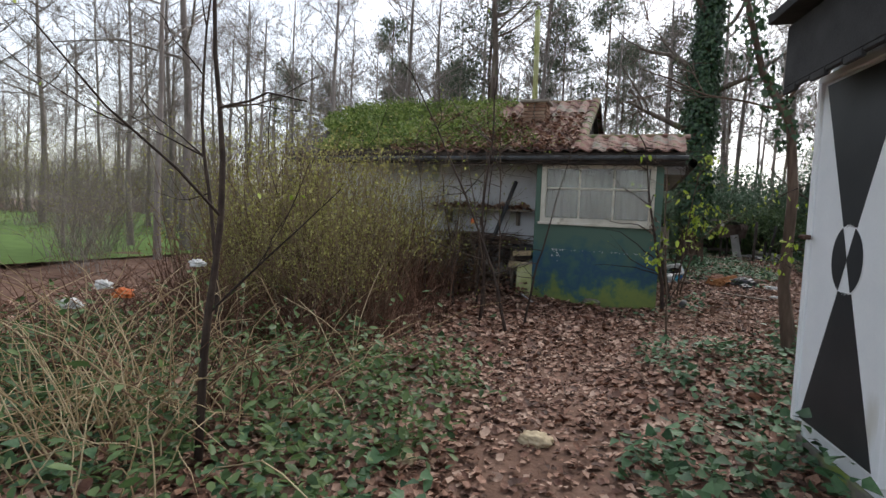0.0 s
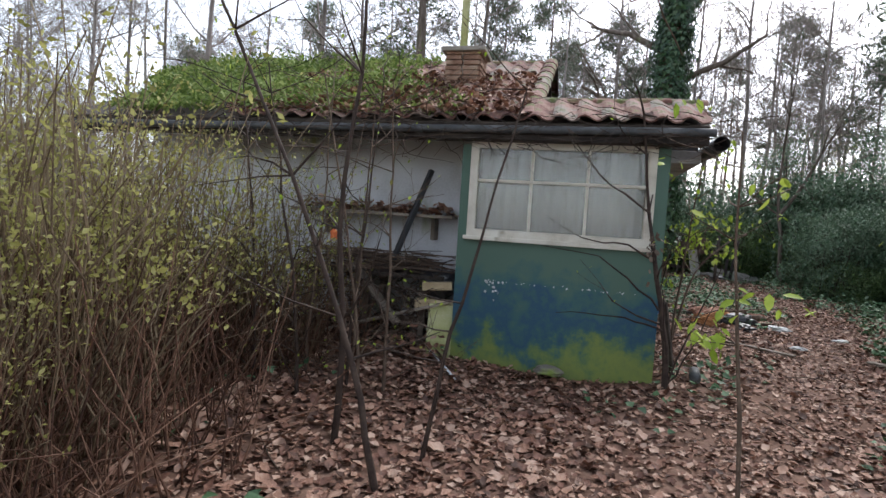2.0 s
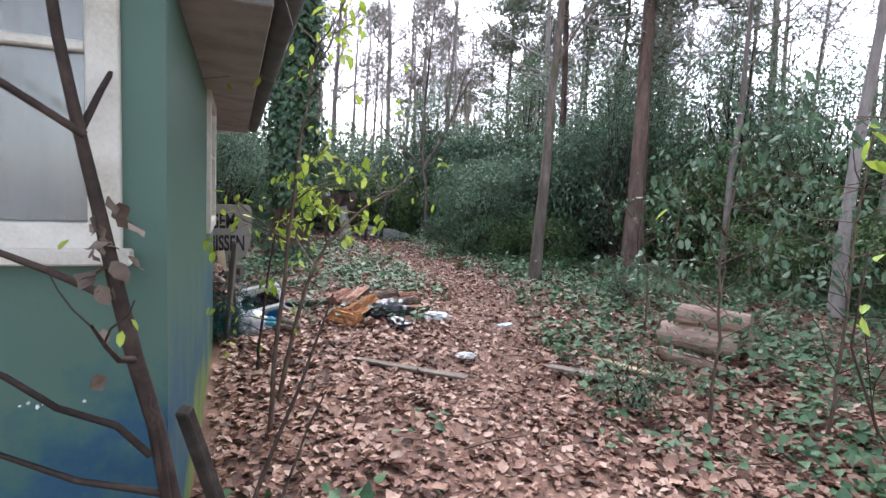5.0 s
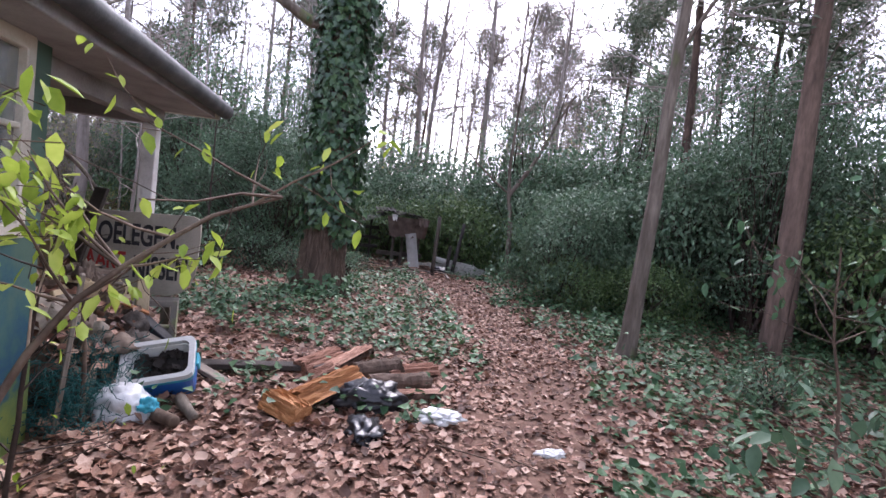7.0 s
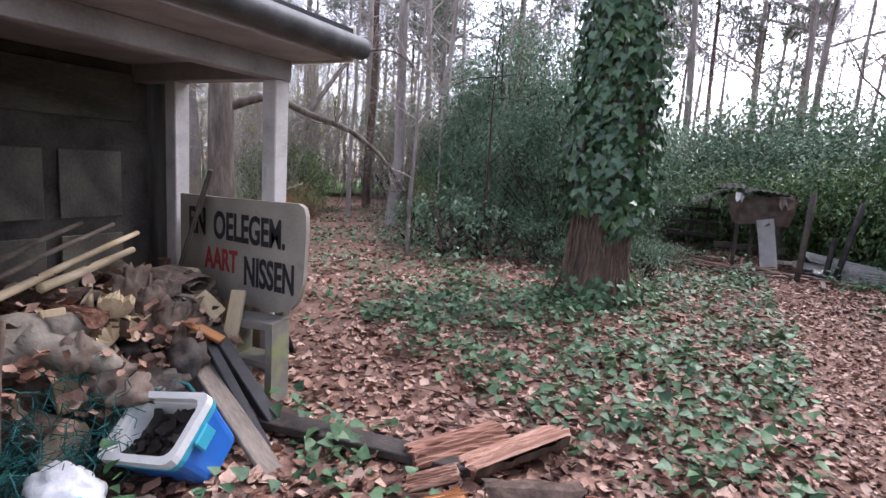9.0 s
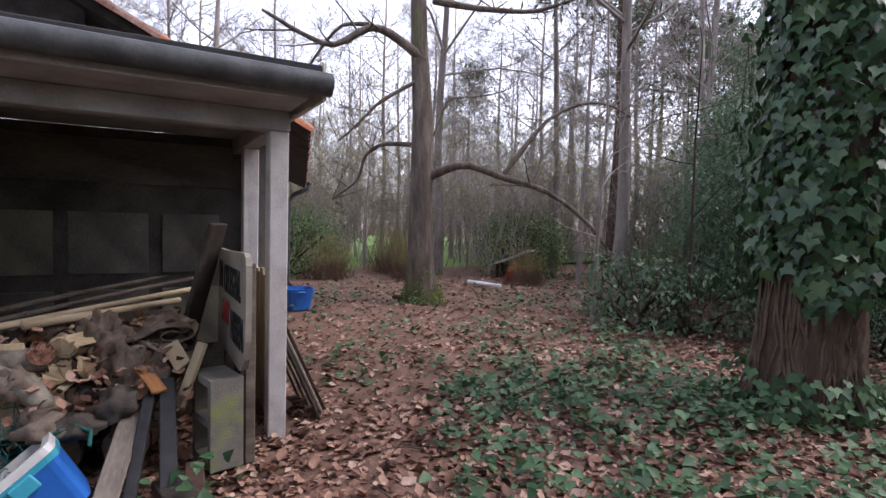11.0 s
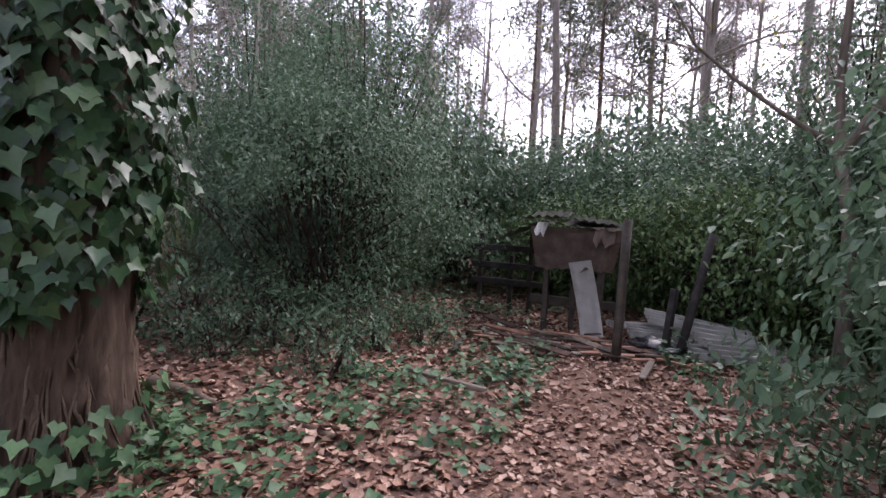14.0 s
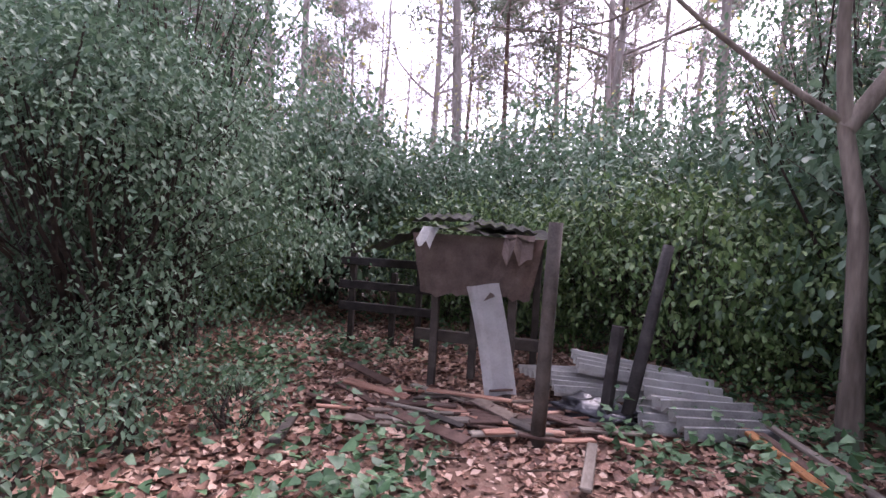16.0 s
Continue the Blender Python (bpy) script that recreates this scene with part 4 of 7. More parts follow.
for v in bag.verts:
    k = 1 + 0.28 * noise.noise(v.co * 7)
    v.co = Vector((v.co.x * 1.2 * k, v.co.y * 0.9 * k, v.co.z * 0.75 * k))
ob = part("plastic_sack", bag, M["black_plastic"], None)
ob.location = (-2.38, 0.28, 0.8)
tagged(ob, "crumpled black plastic sack on old timber", "sack")
stick("iron_pipe", (-2.64, 0.1, gz(-2.6, 0.1) + 0.02), (-4.3, 0.2, gz(-4.3, 0.2) + 0.04), 0.014, "rust", "rusty pipe along the foot of the stack", "pipe", 4, 0)

# ---- the white outbuilding with the hourglass door ----
outb = thing("outbuilding", 0.74, -5.66, 0, "white outbuilding with a black hourglass door and dark eaves", "shed", "", -80.5)
# local x runs along the wall towards the start of the walk, the wall's outer face is y = 0 and looks to -y
part("wall", boxes(((0.0, 0.03, 0.1), (5.0, 0.15, 2.75)), ((0.0, 0.152, 0.1), (0.12, 3.5, 2.75)), ((4.88, 0.152, 0.1), (5.0, 3.5, 2.75)), ((0.0, 3.502, 0.1), (5.0, 3.6, 2.75)), bevel=0.004), M["white_paint"], outb)
part("plinth", boxes(((-0.02, 0.01, -0.2), (5.0, 0.18, 0.098))), M["concrete"], outb)
part("roof", boxes(((-0.02, -0.27, 2.8), (5.2, 3.6, 2.86), pose(0, 0, 0.02, 2)), ((0.0, -0.25, 2.4), (5.2, -0.22, 2.79)), ((-0.02, -0.215, 2.5), (5.2, -0.0, 2.54)), *(((0.18 * k, -0.252, 2.355 + 0.02 * (k % 2)), (0.18 * k + 0.17, -0.226, 2.398)) for k in range(28)), bevel=0.004), M["felt"], outb, "black felt roof with dark eaves")
door = part("door", boxes(((0.02, -0.012, 0.22), (0.9, 0.028, 2.42))), M["white_paint"], outb, "white door painted with a black hourglass")
part("door_frame", boxes(((-0.03, -0.03, 0.2), (0.018, 0.03, 2.46)), ((0.902, -0.03, 0.2), (0.95, 0.03, 2.46)), ((-0.03, -0.032, 2.422), (0.95, 0.03, 2.47))), M["white_paint"], outb)


def flat_shape(polys, y, thick=0.003):
    bm = bmesh.new()
    for pts in polys:
        f = bm.faces.new([bm.verts.new((px, y, pz)) for px, pz in pts])
        got = bmesh.ops.extrude_face_region(bm, geom=[f])["geom"]
        for v in got:
            if isinstance(v, bmesh.types.BMVert):
                v.co.y -= thick
    bmesh.ops.recalc_face_normals(bm, faces=bm.faces)
    return bm


c = (0.46, 1.32)
circ = lambda r, a0, a1, n=14: [(c[0] + r * math.sin(a0 + (a1 - a0) * i / n), c[1] + 1.25 * r * math.cos(a0 + (a1 - a0) * i / n)) for i in range(n + 1)]
part("hourglass", flat_shape([[(0.06, 2.4), (0.86, 2.4), (0.53, 1.51), (0.39, 1.51)], [(0.39, 1.13), (0.53, 1.13), (0.86, 0.24), (0.06, 0.24)]], -0.012), M["black_paint"], door, "black painted hourglass")
part("emblem", flat_shape([[c] + circ(0.16, 0.42, math.pi - 0.42), [c] + circ(0.16, math.pi + 0.42, 2 * math.pi - 0.42)], -0.0165), M["black_paint"], door, "black quarters of a round emblem")
part("emblem_ring", flat_shape([circ(0.165, 0, 2 * math.pi - 0.2, 20)], -0.0125, 0.0025), M["white_paint"], door)
part("latch", boxes(((-0.02, -0.07, 1.42), (0.06, -0.032, 1.45)), ((0.0, -0.09, 1.425), (0.012, -0.068, 1.445))), M["rust"], door)

t = Tubes()
for i in range(420):
    a = np.array([rg.uniform(-4.3, -2.4), rg.uniform(-0.15, 0.8), rg.uniform(0.02, 1.0)])
    b = a + [rg.uniform(-0.5, 0.5), rg.uniform(-0.25, 0.25), rg.uniform(-0.35, 0.3)]
    b[2] = max(b[2], 0.02)
    t.add(bend(a, b, 5, 0.03, rg), np.linspace(0.009, 0.003, 5), 4)
tagged(t.make("brush_tangle", M["dark_twig"]), "dark tangle of dead brush round the firewood", "brushwood", kind="stuff")
P = np.stack([rg.uniform(-4.4, -2.2, 900), rg.uniform(-0.3, 0.85, 900), rg.gamma(2, 0.05, 900)], -1)
V, F = leaves(P, 0.085, CURLED, rg, 0.6, 0.4)
tagged(mesh_np("alcove_leaf_litter", V, F, M["litter"]), "brown leaves blown into the alcove", "fallen leaves", kind="stuff")

# ---- trees and shrubs ----
def leaves_on(P, N, size, shape, rng, spread=0.4, loose=0.35):
    """Leaves that hang with the tip down and face along N."""
    n = len(P)
    T, F = shape
    N = N + rng.normal(0, loose, (n, 3))
    N /= np.linalg.norm(N, axis=1, keepdims=True)
    Y = np.array([0, 0, -1.0]) + rng.normal(0, 0.35, (n, 3))
    Y -= N * (Y * N).sum(1, keepdims=True)
    Y /= np.linalg.norm(Y, axis=1, keepdims=True)
    X = np.cross(Y, N)
    s = size * (1 + spread * rng.uniform(-1, 1, n))
    V = P[:, None] + s[:, None, None] * (T[None, :, 0:1] * X[:, None] + T[None, :, 1:2] * Y[:, None] + T[None, :, 2:3] * N[:, None])
    return V.reshape(-1, 3), (F[None] + (np.arange(n) * len(T))[:, None, None]).reshape(-1, 3)


def limb(t, a, d, length, r, depth, rng, sides=4, up=0.15, split=4, tips=None, wob=0.07, r_min=0.004):
    """A limb with its side branches, collected into the tubes t."""
    n = 5 if depth > 1 else 4
    p, q = [np.asarray(a, float)], np.asarray(d, float) / np.linalg.norm(d)
    for i in range(n - 1):
        q = q + rng.normal(0, wob * 2.2, 3) + [0, 0, up * 0.4]
        q /= np.linalg.norm(q)
        p.append(p[-1] + q * length / (n - 1))
    p = np.array(p)
    t.add(p, np.maximum(np.linspace(r, r * 0.35, n), r_min), sides)
    if tips is not None and depth <= 1:
        tips.append(p[-1])
        tips.append(p[-2])
    if depth <= 0:
        return
    for k in range(split + rng.integers(0, 2)):
        f = rng.uniform(0.3, 1.0)
        j = min(int(f * (n - 1)), n - 2)
        w = f * (n - 1) - j
        b = p[j] * (1 - w) + p[j + 1] * w
        e = p[j + 1] - p[j]
        e = e / np.linalg.norm(e) + rng.normal(0, 0.6, 3)
        limb(t, b, e, length * rng.uniform(0.4, 0.7), r * (1 - 0.6 * f) * 0.55, depth - 1, rng, sides if depth > 1 else 3, up, split, tips, wob, r_min)


def bare_tree(name, h, r, seed, label, material="hazed_bark", lean=(0, 0), first=0.35, branches=12, depth=2, sides=7, spread=1.0, group="", r_min=0.006, spine=None):
    """A leafless tree: trunk and crown of branches, its foot at the origin."""
    rng = np.random.default_rng(seed)
    ob = tagged(new(name), label, "tree", group)
    n = 9
    if spine is None:
        z = np.linspace(-0.15, h, n)
        p = np.stack([lean[0] * z + np.cumsum(rng.normal(0, 0.012 * h, n)) * 0.35, lean[1] * z + np.cumsum(rng.normal(0, 0.012 * h, n)) * 0.35, z], -1)
        p[:, :2] -= p[0, :2]
    else:
        p = np.array(spine, float)
        n = len(p)
    rad = r * (1 - 0.8 * np.linspace(0, 1, n) ** 1.2)
    rad[0] *= 1.35
    under(Tubes().add(p, rad, sides, 0.05).make("trunk", M[material]), ob)
    t = Tubes()
    for i in range(branches):
        f = first + (1 - first) * rng.uniform(0, 1) ** 0.8
        j = min(int(f * (n - 1)), n - 2)
        w = f * (n - 1) - j
        b = p[j] * (1 - w) + p[j + 1] * w
        a = rng.uniform(0, 2 * np.pi)
        d = np.array([np.cos(a), np.sin(a), rng.uniform(0.1, 0.9)])
        limb(t, b, d, h * rng.uniform(0.16, 0.3) * spread * (1.25 - f * 0.6), rad[j] * 0.42, depth, rng, 4, r_min=r_min)
    under(t.make("crown", M[material]), ob)
    return ob


def pine(name, h, r, seed, label, group=""):
    rng = np.random.default_rng(seed)
    ob = tagged(new(name), label, "tree", group)
    z = np.linspace(-0.15, h, 9)
    p = np.stack([np.cumsum(rng.normal(0, 0.05, 9)), np.cumsum(rng.normal(0, 0.05, 9)), z], -1)
    p[:, :2] -= p[0, :2]
    under(Tubes().add(p, r * (1 - 0.75 * np.linspace(0, 1, 9)), 8, 0.05).make("trunk", M["pine_bark"]), ob)
    t, tips = Tubes(), []
    for i in range(34):
        f = 0.3 + 0.7 * rng.uniform(0, 1) ** 0.6
        b = np.array([np.interp(f * h, z, p[:, k]) for k in range(3)])
        a = rng.uniform(0, 2 * np.pi)
        limb(t, b, [np.cos(a), np.sin(a), rng.uniform(-0.2, 0.4)], h * 0.16 * (1.3 - f), 0.03, 1, rng, 4, 0.1, 4, tips if f > 0.5 else None)
    tagged(under(t.make("branchwork", M["hazed_bark"]), ob), kind="stuff")
    tips = np.array(tips)
    P = np.repeat(tips, 14, axis=0) + rng.normal(0, 0.28, (len(tips) * 14, 3)) * [1, 1, 0.5]
    V, F = leaves(P, 0.3, (QUAD[0] * [0.35, 1, 1], QUAD[1]), rng, 0.3, 0.5)
    under(mesh_np("needles", V, F, M["needles"]), ob)
    return ob


def bush(name, rx, ry, h, seed, label, material, clumps, per, size, shape=QUAD, group="", stems=16, wood="dark_twig", low=0.1, sigma=0.2, category="bush"):
    """An evergreen bush: stems and a crown of leaf clumps with gaps."""
    rng = np.random.default_rng(seed)
    ob = tagged(new(name), label, category, group)
    d = rng.normal(0, 1, (clumps, 3))
    d /= np.linalg.norm(d, axis=1, keepdims=True)
    d[:, 2] = np.abs(d[:, 2]) ** 0.8 * np.where(rng.uniform(0, 1, clumps) < 0.7, 1, -0.85)
    k = rng.uniform(0.25, 1.0, clumps) ** 0.45 * (1 + 0.22 * np.sin(5 * d[:, 0] + seed) * np.cos(4 * d[:, 1]))
    C = d * k[:, None] * [rx, ry, h * 0.55] + [0, 0, h * 0.45]
    C[:, 2] = np.maximum(C[:, 2], low)
    t = Tubes()
    for i in range(stems):
        e = C[rng.integers(clumps)]
        a = np.array([rng.normal(0, 0.15 * rx), rng.normal(0, 0.15 * ry), -0.1])
        p = bend(a, e, 6, 0.05, rng)
        t.add(p, np.linspace(0.035, 0.008, 6), 5)
    for c in C[:: max(1, clumps // 90)]:
        t.add(bend(c * [0.4, 0.4, 0.6], c, 4, 0.04, rng), np.linspace(0.01, 0.003, 4), 3)
    tagged(under(t.make("stem_tangle", M[wood]), ob), kind="stuff")
    P = np.repeat(C, per, axis=0) + rng.normal(0, sigma, (clumps * per, 3)) * [1, 1, 0.75]
    P[:, 2] = np.maximum(P[:, 2], 0.02)
    N = np.repeat(d, per, axis=0) * 0.6 + [0, 0, 0.5]
    V, F = leaves_on(P, N, size, shape, rng, 0.4, 0.6)
    under(mesh_np("crown", V, F, M[material]), ob)
    return ob


def put(ob, x, y, rz=0.0, s=1.0, sz=None, z=None):
    ob.matrix_basis = pose(x, y, gz(x, y) if z is None else z, 0, 0, rz) @ Matrix.Diagonal((s, s, sz or s, 1))
    return ob


def copy_at(ob, x, y, rz=0.0, s=1.0, sz=None, label=""):
    c = copy_thing(ob, Matrix.Identity(4))
    put(c, x, y, rz, s, sz)
    if label:
        c["label"] = label
    return c


# the great ivy-clad oak
IX, IY = 1.28, 10.15
oak = thing("ivy_oak", IX, IY, 0, "massive oak trunk clad in dark green ivy above bare ridged bark", "tree")
ro = np.random.default_rng(21)
zs = np.array([-0.2, 0.0, 0.25, 0.6, 1.0, 1.6, 2.6, 4.0, 6.0, 8.5, 11.0])
rs = np.array([0.56, 0.47, 0.4, 0.36, 0.34, 0.335, 0.325, 0.315, 0.3, 0.25, 0.16])
sp = np.stack([0.015 * zs + 0.03 * np.sin(zs), 0.01 * zs, zs], -1)
nz, na = 170, 84
zz = np.linspace(-0.2, 11, nz)
aa = np.linspace(0, 2 * np.pi, na, endpoint=False)
R0 = np.interp(zz, zs, rs)[:, None]
ridge = 0.034 * np.abs(np.sin(12 * aa[None] + 1.3 * np.sin(2.2 * zz[:, None]) + 0.8 * np.sin(5.1 * zz[:, None] + aa[None]))) + 0.02 * ro.uniform(-1, 1, (nz, na))
foot = 1 + 0.16 * np.sin(5 * aa[None] + 0.5) * np.exp(-np.maximum(zz[:, None], 0) / 0.28)
RR = R0 * foot + ridge
cxz, cyz = np.interp(zz, zs, sp[:, 0])[:, None], np.interp(zz, zs, sp[:, 1])[:, None]
TV = np.stack([cxz + RR * np.cos(aa), cyz + RR * np.sin(aa), np.broadcast_to(zz[:, None], RR.shape)], -1).reshape(-1, 3)
ii, jj = np.arange(nz - 1)[:, None] * na, np.arange(na)[None]
TF = np.stack([ii + jj, ii + (jj + 1) % na, ii + na + (jj + 1) % na, ii + na + jj], -1).reshape(-1, 4)
under(mesh_np("trunk", TV, TF, M["bark"], True), oak, "deeply ridged brown bark")
n = 13500
z = 0.92 + 8.6 * ro.uniform(0, 1, n) ** 0.95
a = ro.uniform(0, 2 * np.pi, n)
edge = 1.05 + 0.16 * np.sin(3 * a + 1) + 0.1 * np.sin(7 * a)
ok = z > edge
z, a = z[ok], a[ok]
off = ro.gamma(2.0, 0.058, len(z)) + 0.03 + 0.05 * np.sin(3 * z + 2 * a)
rad = np.interp(z, zs, rs) + np.maximum(off, 0.02)
N = np.stack([np.cos(a), np.sin(a), 0.25 + 0 * a], -1)
P = np.stack([np.interp(z, zs, sp[:, 0]) + rad * np.cos(a), np.interp(z, zs, sp[:, 1]) + rad * np.sin(a), z], -1)
V, F = leaves_on(P, N, 0.104, IVY, ro, 0.45, 0.32)
tagged(under(mesh_np("ivy_leaves", V, F, M["ivy_tree"]), oak, "large glossy ivy leaves"), kind="stuff")
n = 240
a = ro.uniform(0, 2 * np.pi, n)
z = ro.uniform(0.02, 0.5, n) ** 1.3
rad = np.interp(z, zs, rs) + 0.06 + ro.gamma(2, 0.05, n)
V, F = leaves_on(np.stack([rad * np.cos(a), rad * np.sin(a), z], -1), np.stack([np.cos(a), np.sin(a), 0.6 + 0 * a], -1), 0.1, IVY, ro, 0.4, 0.3)
under(mesh_np("foot_ivy", V, F, M["ivy"]), oak)
for i in range(64):
    a0 = ro.uniform(0, 2 * np.pi)
    zv = np.linspace(0, ro.uniform(0.9, 1.6), 9)
    av = a0 + np.cumsum(ro.normal(0, 0.07, 9))
    rv = np.interp(zv, zs, rs) * (1 + 0.12 * np.exp(-zv / 0.2)) + 0.03
    under(Tubes().add(np.stack([rv * np.cos(av), rv * np.sin(av), zv], -1), ro.uniform(0.005, 0.013), 5).make("ivy_stem", M["twig"]), oak)
ot = Tubes()
for bz, d, ln, r in ((4.6, (-1, -0.25, 0.15), 2.6, 0.12), (5.6, (1, -0.2, 0.7), 3.0, 0.11), (6.4, (-0.7, 0.6, 0.6), 3.4, 0.12), (7.2, (0.8, 0.5, 0.5), 3.2, 0.1), (8.2, (-0.8, -0.6, 0.6), 3.2, 0.09), (8.8, (0.3, -1, 0.6), 3.0, 0.09), (9.6, (-0.2, 0.9, 0.8), 3.0, 0.08), (10.6, (0.1, 0.1, 1), 3.5, 0.1)):
    limb(ot, (0.015 * bz, 0, bz), d, ln, r, 3, ro, 5, 0.2, 3)
tagged(under(ot.make("limb_work", M["moss_bark"]), oak, "bare mossy limbs"), kind="stuff")

# leaning trunk and pines beside the path
lean_tree = put(bare_tree("leaning_tree", 11, 0.135, 31, "slender leaning trunk with flaking brown bark", "moss_bark", spine=[(0, 0, -0.15), (0.03, 0, 0.3), (0.05, -0.02, 1.0), (0.1, -0.04, 2.2), (0.1, -0.06, 3.4), (0.16, -0.1, 5.2), (0.3, -0.15, 7.5), (0.5, -0.2, 11)], first=0.5, branches=9), 5.55, 6.95)
put(pine("pine", 14, 0.175, 32, "tall reddish-barked pine with ivy round its foot"), 8.3, 7.6)
# big bare tree behind the cottage, with drooping limbs and a mossy foot
bt = put(bare_tree("bare_oak", 11, 0.28, 41, "large bare tree with drooping limbs and a mossy foot", "moss_bark", (-0.02, -0.03), first=0.78, branches=12, depth=3, sides=12), -5.6, 9.95, 0, 0.92)
rb2 = np.random.default_rng(42)
lt = Tubes()
# each limb: distance out along the tree's flat fan, height, and how far it comes forward
for r, out, high, fore in ((0.1, (0.1, 0.8, 1.6, 2.43, 3.25, 3.84), (2.7, 3.02, 2.68, 2.48, 1.92, 1.15), (0, 0.2, 0.3, 0.5, 0.6, 0.6)),
                           (0.06, (1.6, 2.1, 2.6, 3.25, 3.95, 4.5), (2.68, 3.4, 4.0, 4.36, 4.43, 4.15), (0.3, 0.2, 0.0, -0.2, -0.3, -0.4)),
                           (0.11, (-0.05, -0.7, -1.2, -1.8, -2.4, -3.2), (5.1, 5.57, 5.68, 5.12, 5.33, 5.75), (0, 0.2, 0.4, 0.6, 0.6, 0.8)),
                           (0.045, (-1.2, -1.8, -2.3, -2.8, -3.3), (5.68, 5.75, 5.2, 4.5, 4.2), (0.4, 0.2, 0.0, -0.2, -0.3)),
                           (0.055, (-0.1, -0.95, -1.35, -1.45, -2.05), (3.35, 3.42, 3.15, 2.6, 2.2), (0, -0.3, -0.4, -0.5, -0.6)),
                           (0.05, (-0.1, -0.95, -1.4, -1.7), (4.75, 4.15, 3.6, 3.3), (0, 0.4, 0.6, 0.7)),
                           (0.08, (0.1, 0.9, 2.1, 3.2), (6.35, 6.15, 5.97, 6.3), (0, 0.2, 0.5, 0.7)),
                           (0.035, (0.1, 0.3, 0.45, 1.1, 1.7), (3.4, 3.9, 4.46, 4.5, 4.65), (0, -0.3, -0.4, -0.5, -0.5))):
    pts = np.stack([0.473 * np.array(out) + 0.881 * np.array(fore), 0.881 * np.array(out) - 0.473 * np.array(fore), np.array(high)], -1)
    u = np.linspace(0, len(pts) - 1, 14)
    pts = np.stack([np.interp(u, range(len(pts)), pts[:, k]) for k in range(3)], -1)
    pts[1:-1] = (pts[:-2] + 2 * pts[1:-1] + pts[2:]) / 4
    lt.add(pts, np.linspace(r, r * 0.3, 14), 6, 0.06)
    for k in range(9):
        j = rb2.integers(3, 14)
        limb(lt, pts[j], [rb2.normal(0, 0.6), rb2.normal(0, 0.6), rb2.uniform(-0.4, 0.8)], rb2.uniform(0.6, 1.3), r * 0.22, 1, rb2, 4, 0.1, 3)
tagged(under(lt.make("drooping_limb", M["moss_bark"]), bt), kind="stuff")
n = 900
a, z = rb2.uniform(0, 2 * np.pi, n), rb2.gamma(1.5, 0.16, n)
rad = 0.36 + 0.2 * np.exp(-z / 0.2)
V, F = leaves_on(np.stack([rad * np.cos(a), rad * np.sin(a), z], -1), np.stack([np.cos(a), np.sin(a), 0.5 + 0 * a], -1), 0.06, QUAD, rb2)
tagged(under(mesh_np("moss", V, F, M["moss"]), bt, "bright green moss"), kind="stuff")
# curved ivy-hung tree and forked tree
cv = put(bare_tree("crooked_tree", 7, 0.07, 51, "thin crooked dark tree hung with ivy", "bark", spine=[(0, 0, -0.1), (-0.12, 0.1, 0.8), (-0.1, 0.1, 1.9), (-0.18, 0.1, 2.7), (-0.5, 0.15, 3.3), (-0.75, 0.2, 4.3), (-0.85, 0.2, 5.6), (-1.0, 0.2, 7.0)], first=0.45, branches=12), 1.42, -2.6)
n = 700
z = ro.uniform(2.4, 6.8, n)
px_ = np.interp(z, [0.8, 1.9, 2.7, 3.3, 4.3, 5.6, 7.0], [-0.12, -0.1, -0.18, -0.5, -0.75, -0.85, -1.0])
a = ro.uniform(0, 2 * np.pi, n)
rad = 0.07 + ro.gamma(1.5, 0.05, n)
V, F = leaves_on(np.stack([px_ + rad * np.cos(a), 0.15 + rad * np.sin(a), z], -1), np.stack([np.cos(a), np.sin(a), 0 * a], -1), 0.075, IVY, ro)
tagged(under(mesh_np("ivy_leaves", V, F, M["ivy_tree"]), cv), kind="stuff")
fk = put(bare_tree("forked_tree", 8, 0.08, 52, "smooth grey forked tree", "moss_bark", spine=[(0, 0, -0.1), (-0.02, 0, 0.8), (-0.06, 0, 1.7), (-0.2, 0, 2.4), (-0.25, 0.05, 3.2), (-0.2, 0.1, 4.6), (-0.1, 0.1, 6.2), (0, 0, 8)], first=0.5, branches=9), 6.24, 15.3)
ft = Tubes()
limb(ft, (-0.2, 0, 2.4), (0.5, 0.1, 1), 4.0, 0.075, 2, ro, 6, 0.3, 3)
limb(ft, (-0.2, 0, 2.45), (-1, -0.1, 0.55), 2.6, 0.034, 2, ro, 5, 0.1, 3)
under(ft.make("fork", M["moss_bark"]), fk)

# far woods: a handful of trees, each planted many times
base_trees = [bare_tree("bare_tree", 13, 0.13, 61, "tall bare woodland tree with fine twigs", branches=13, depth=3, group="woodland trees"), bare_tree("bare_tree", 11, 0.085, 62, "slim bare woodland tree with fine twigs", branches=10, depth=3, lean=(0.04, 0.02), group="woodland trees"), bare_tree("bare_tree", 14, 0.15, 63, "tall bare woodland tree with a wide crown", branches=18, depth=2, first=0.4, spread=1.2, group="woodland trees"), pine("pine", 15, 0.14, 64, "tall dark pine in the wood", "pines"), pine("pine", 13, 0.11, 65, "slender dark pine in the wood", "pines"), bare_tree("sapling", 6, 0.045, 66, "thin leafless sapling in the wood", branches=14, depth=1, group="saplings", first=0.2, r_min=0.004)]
rp = random.Random(17)
spots = []


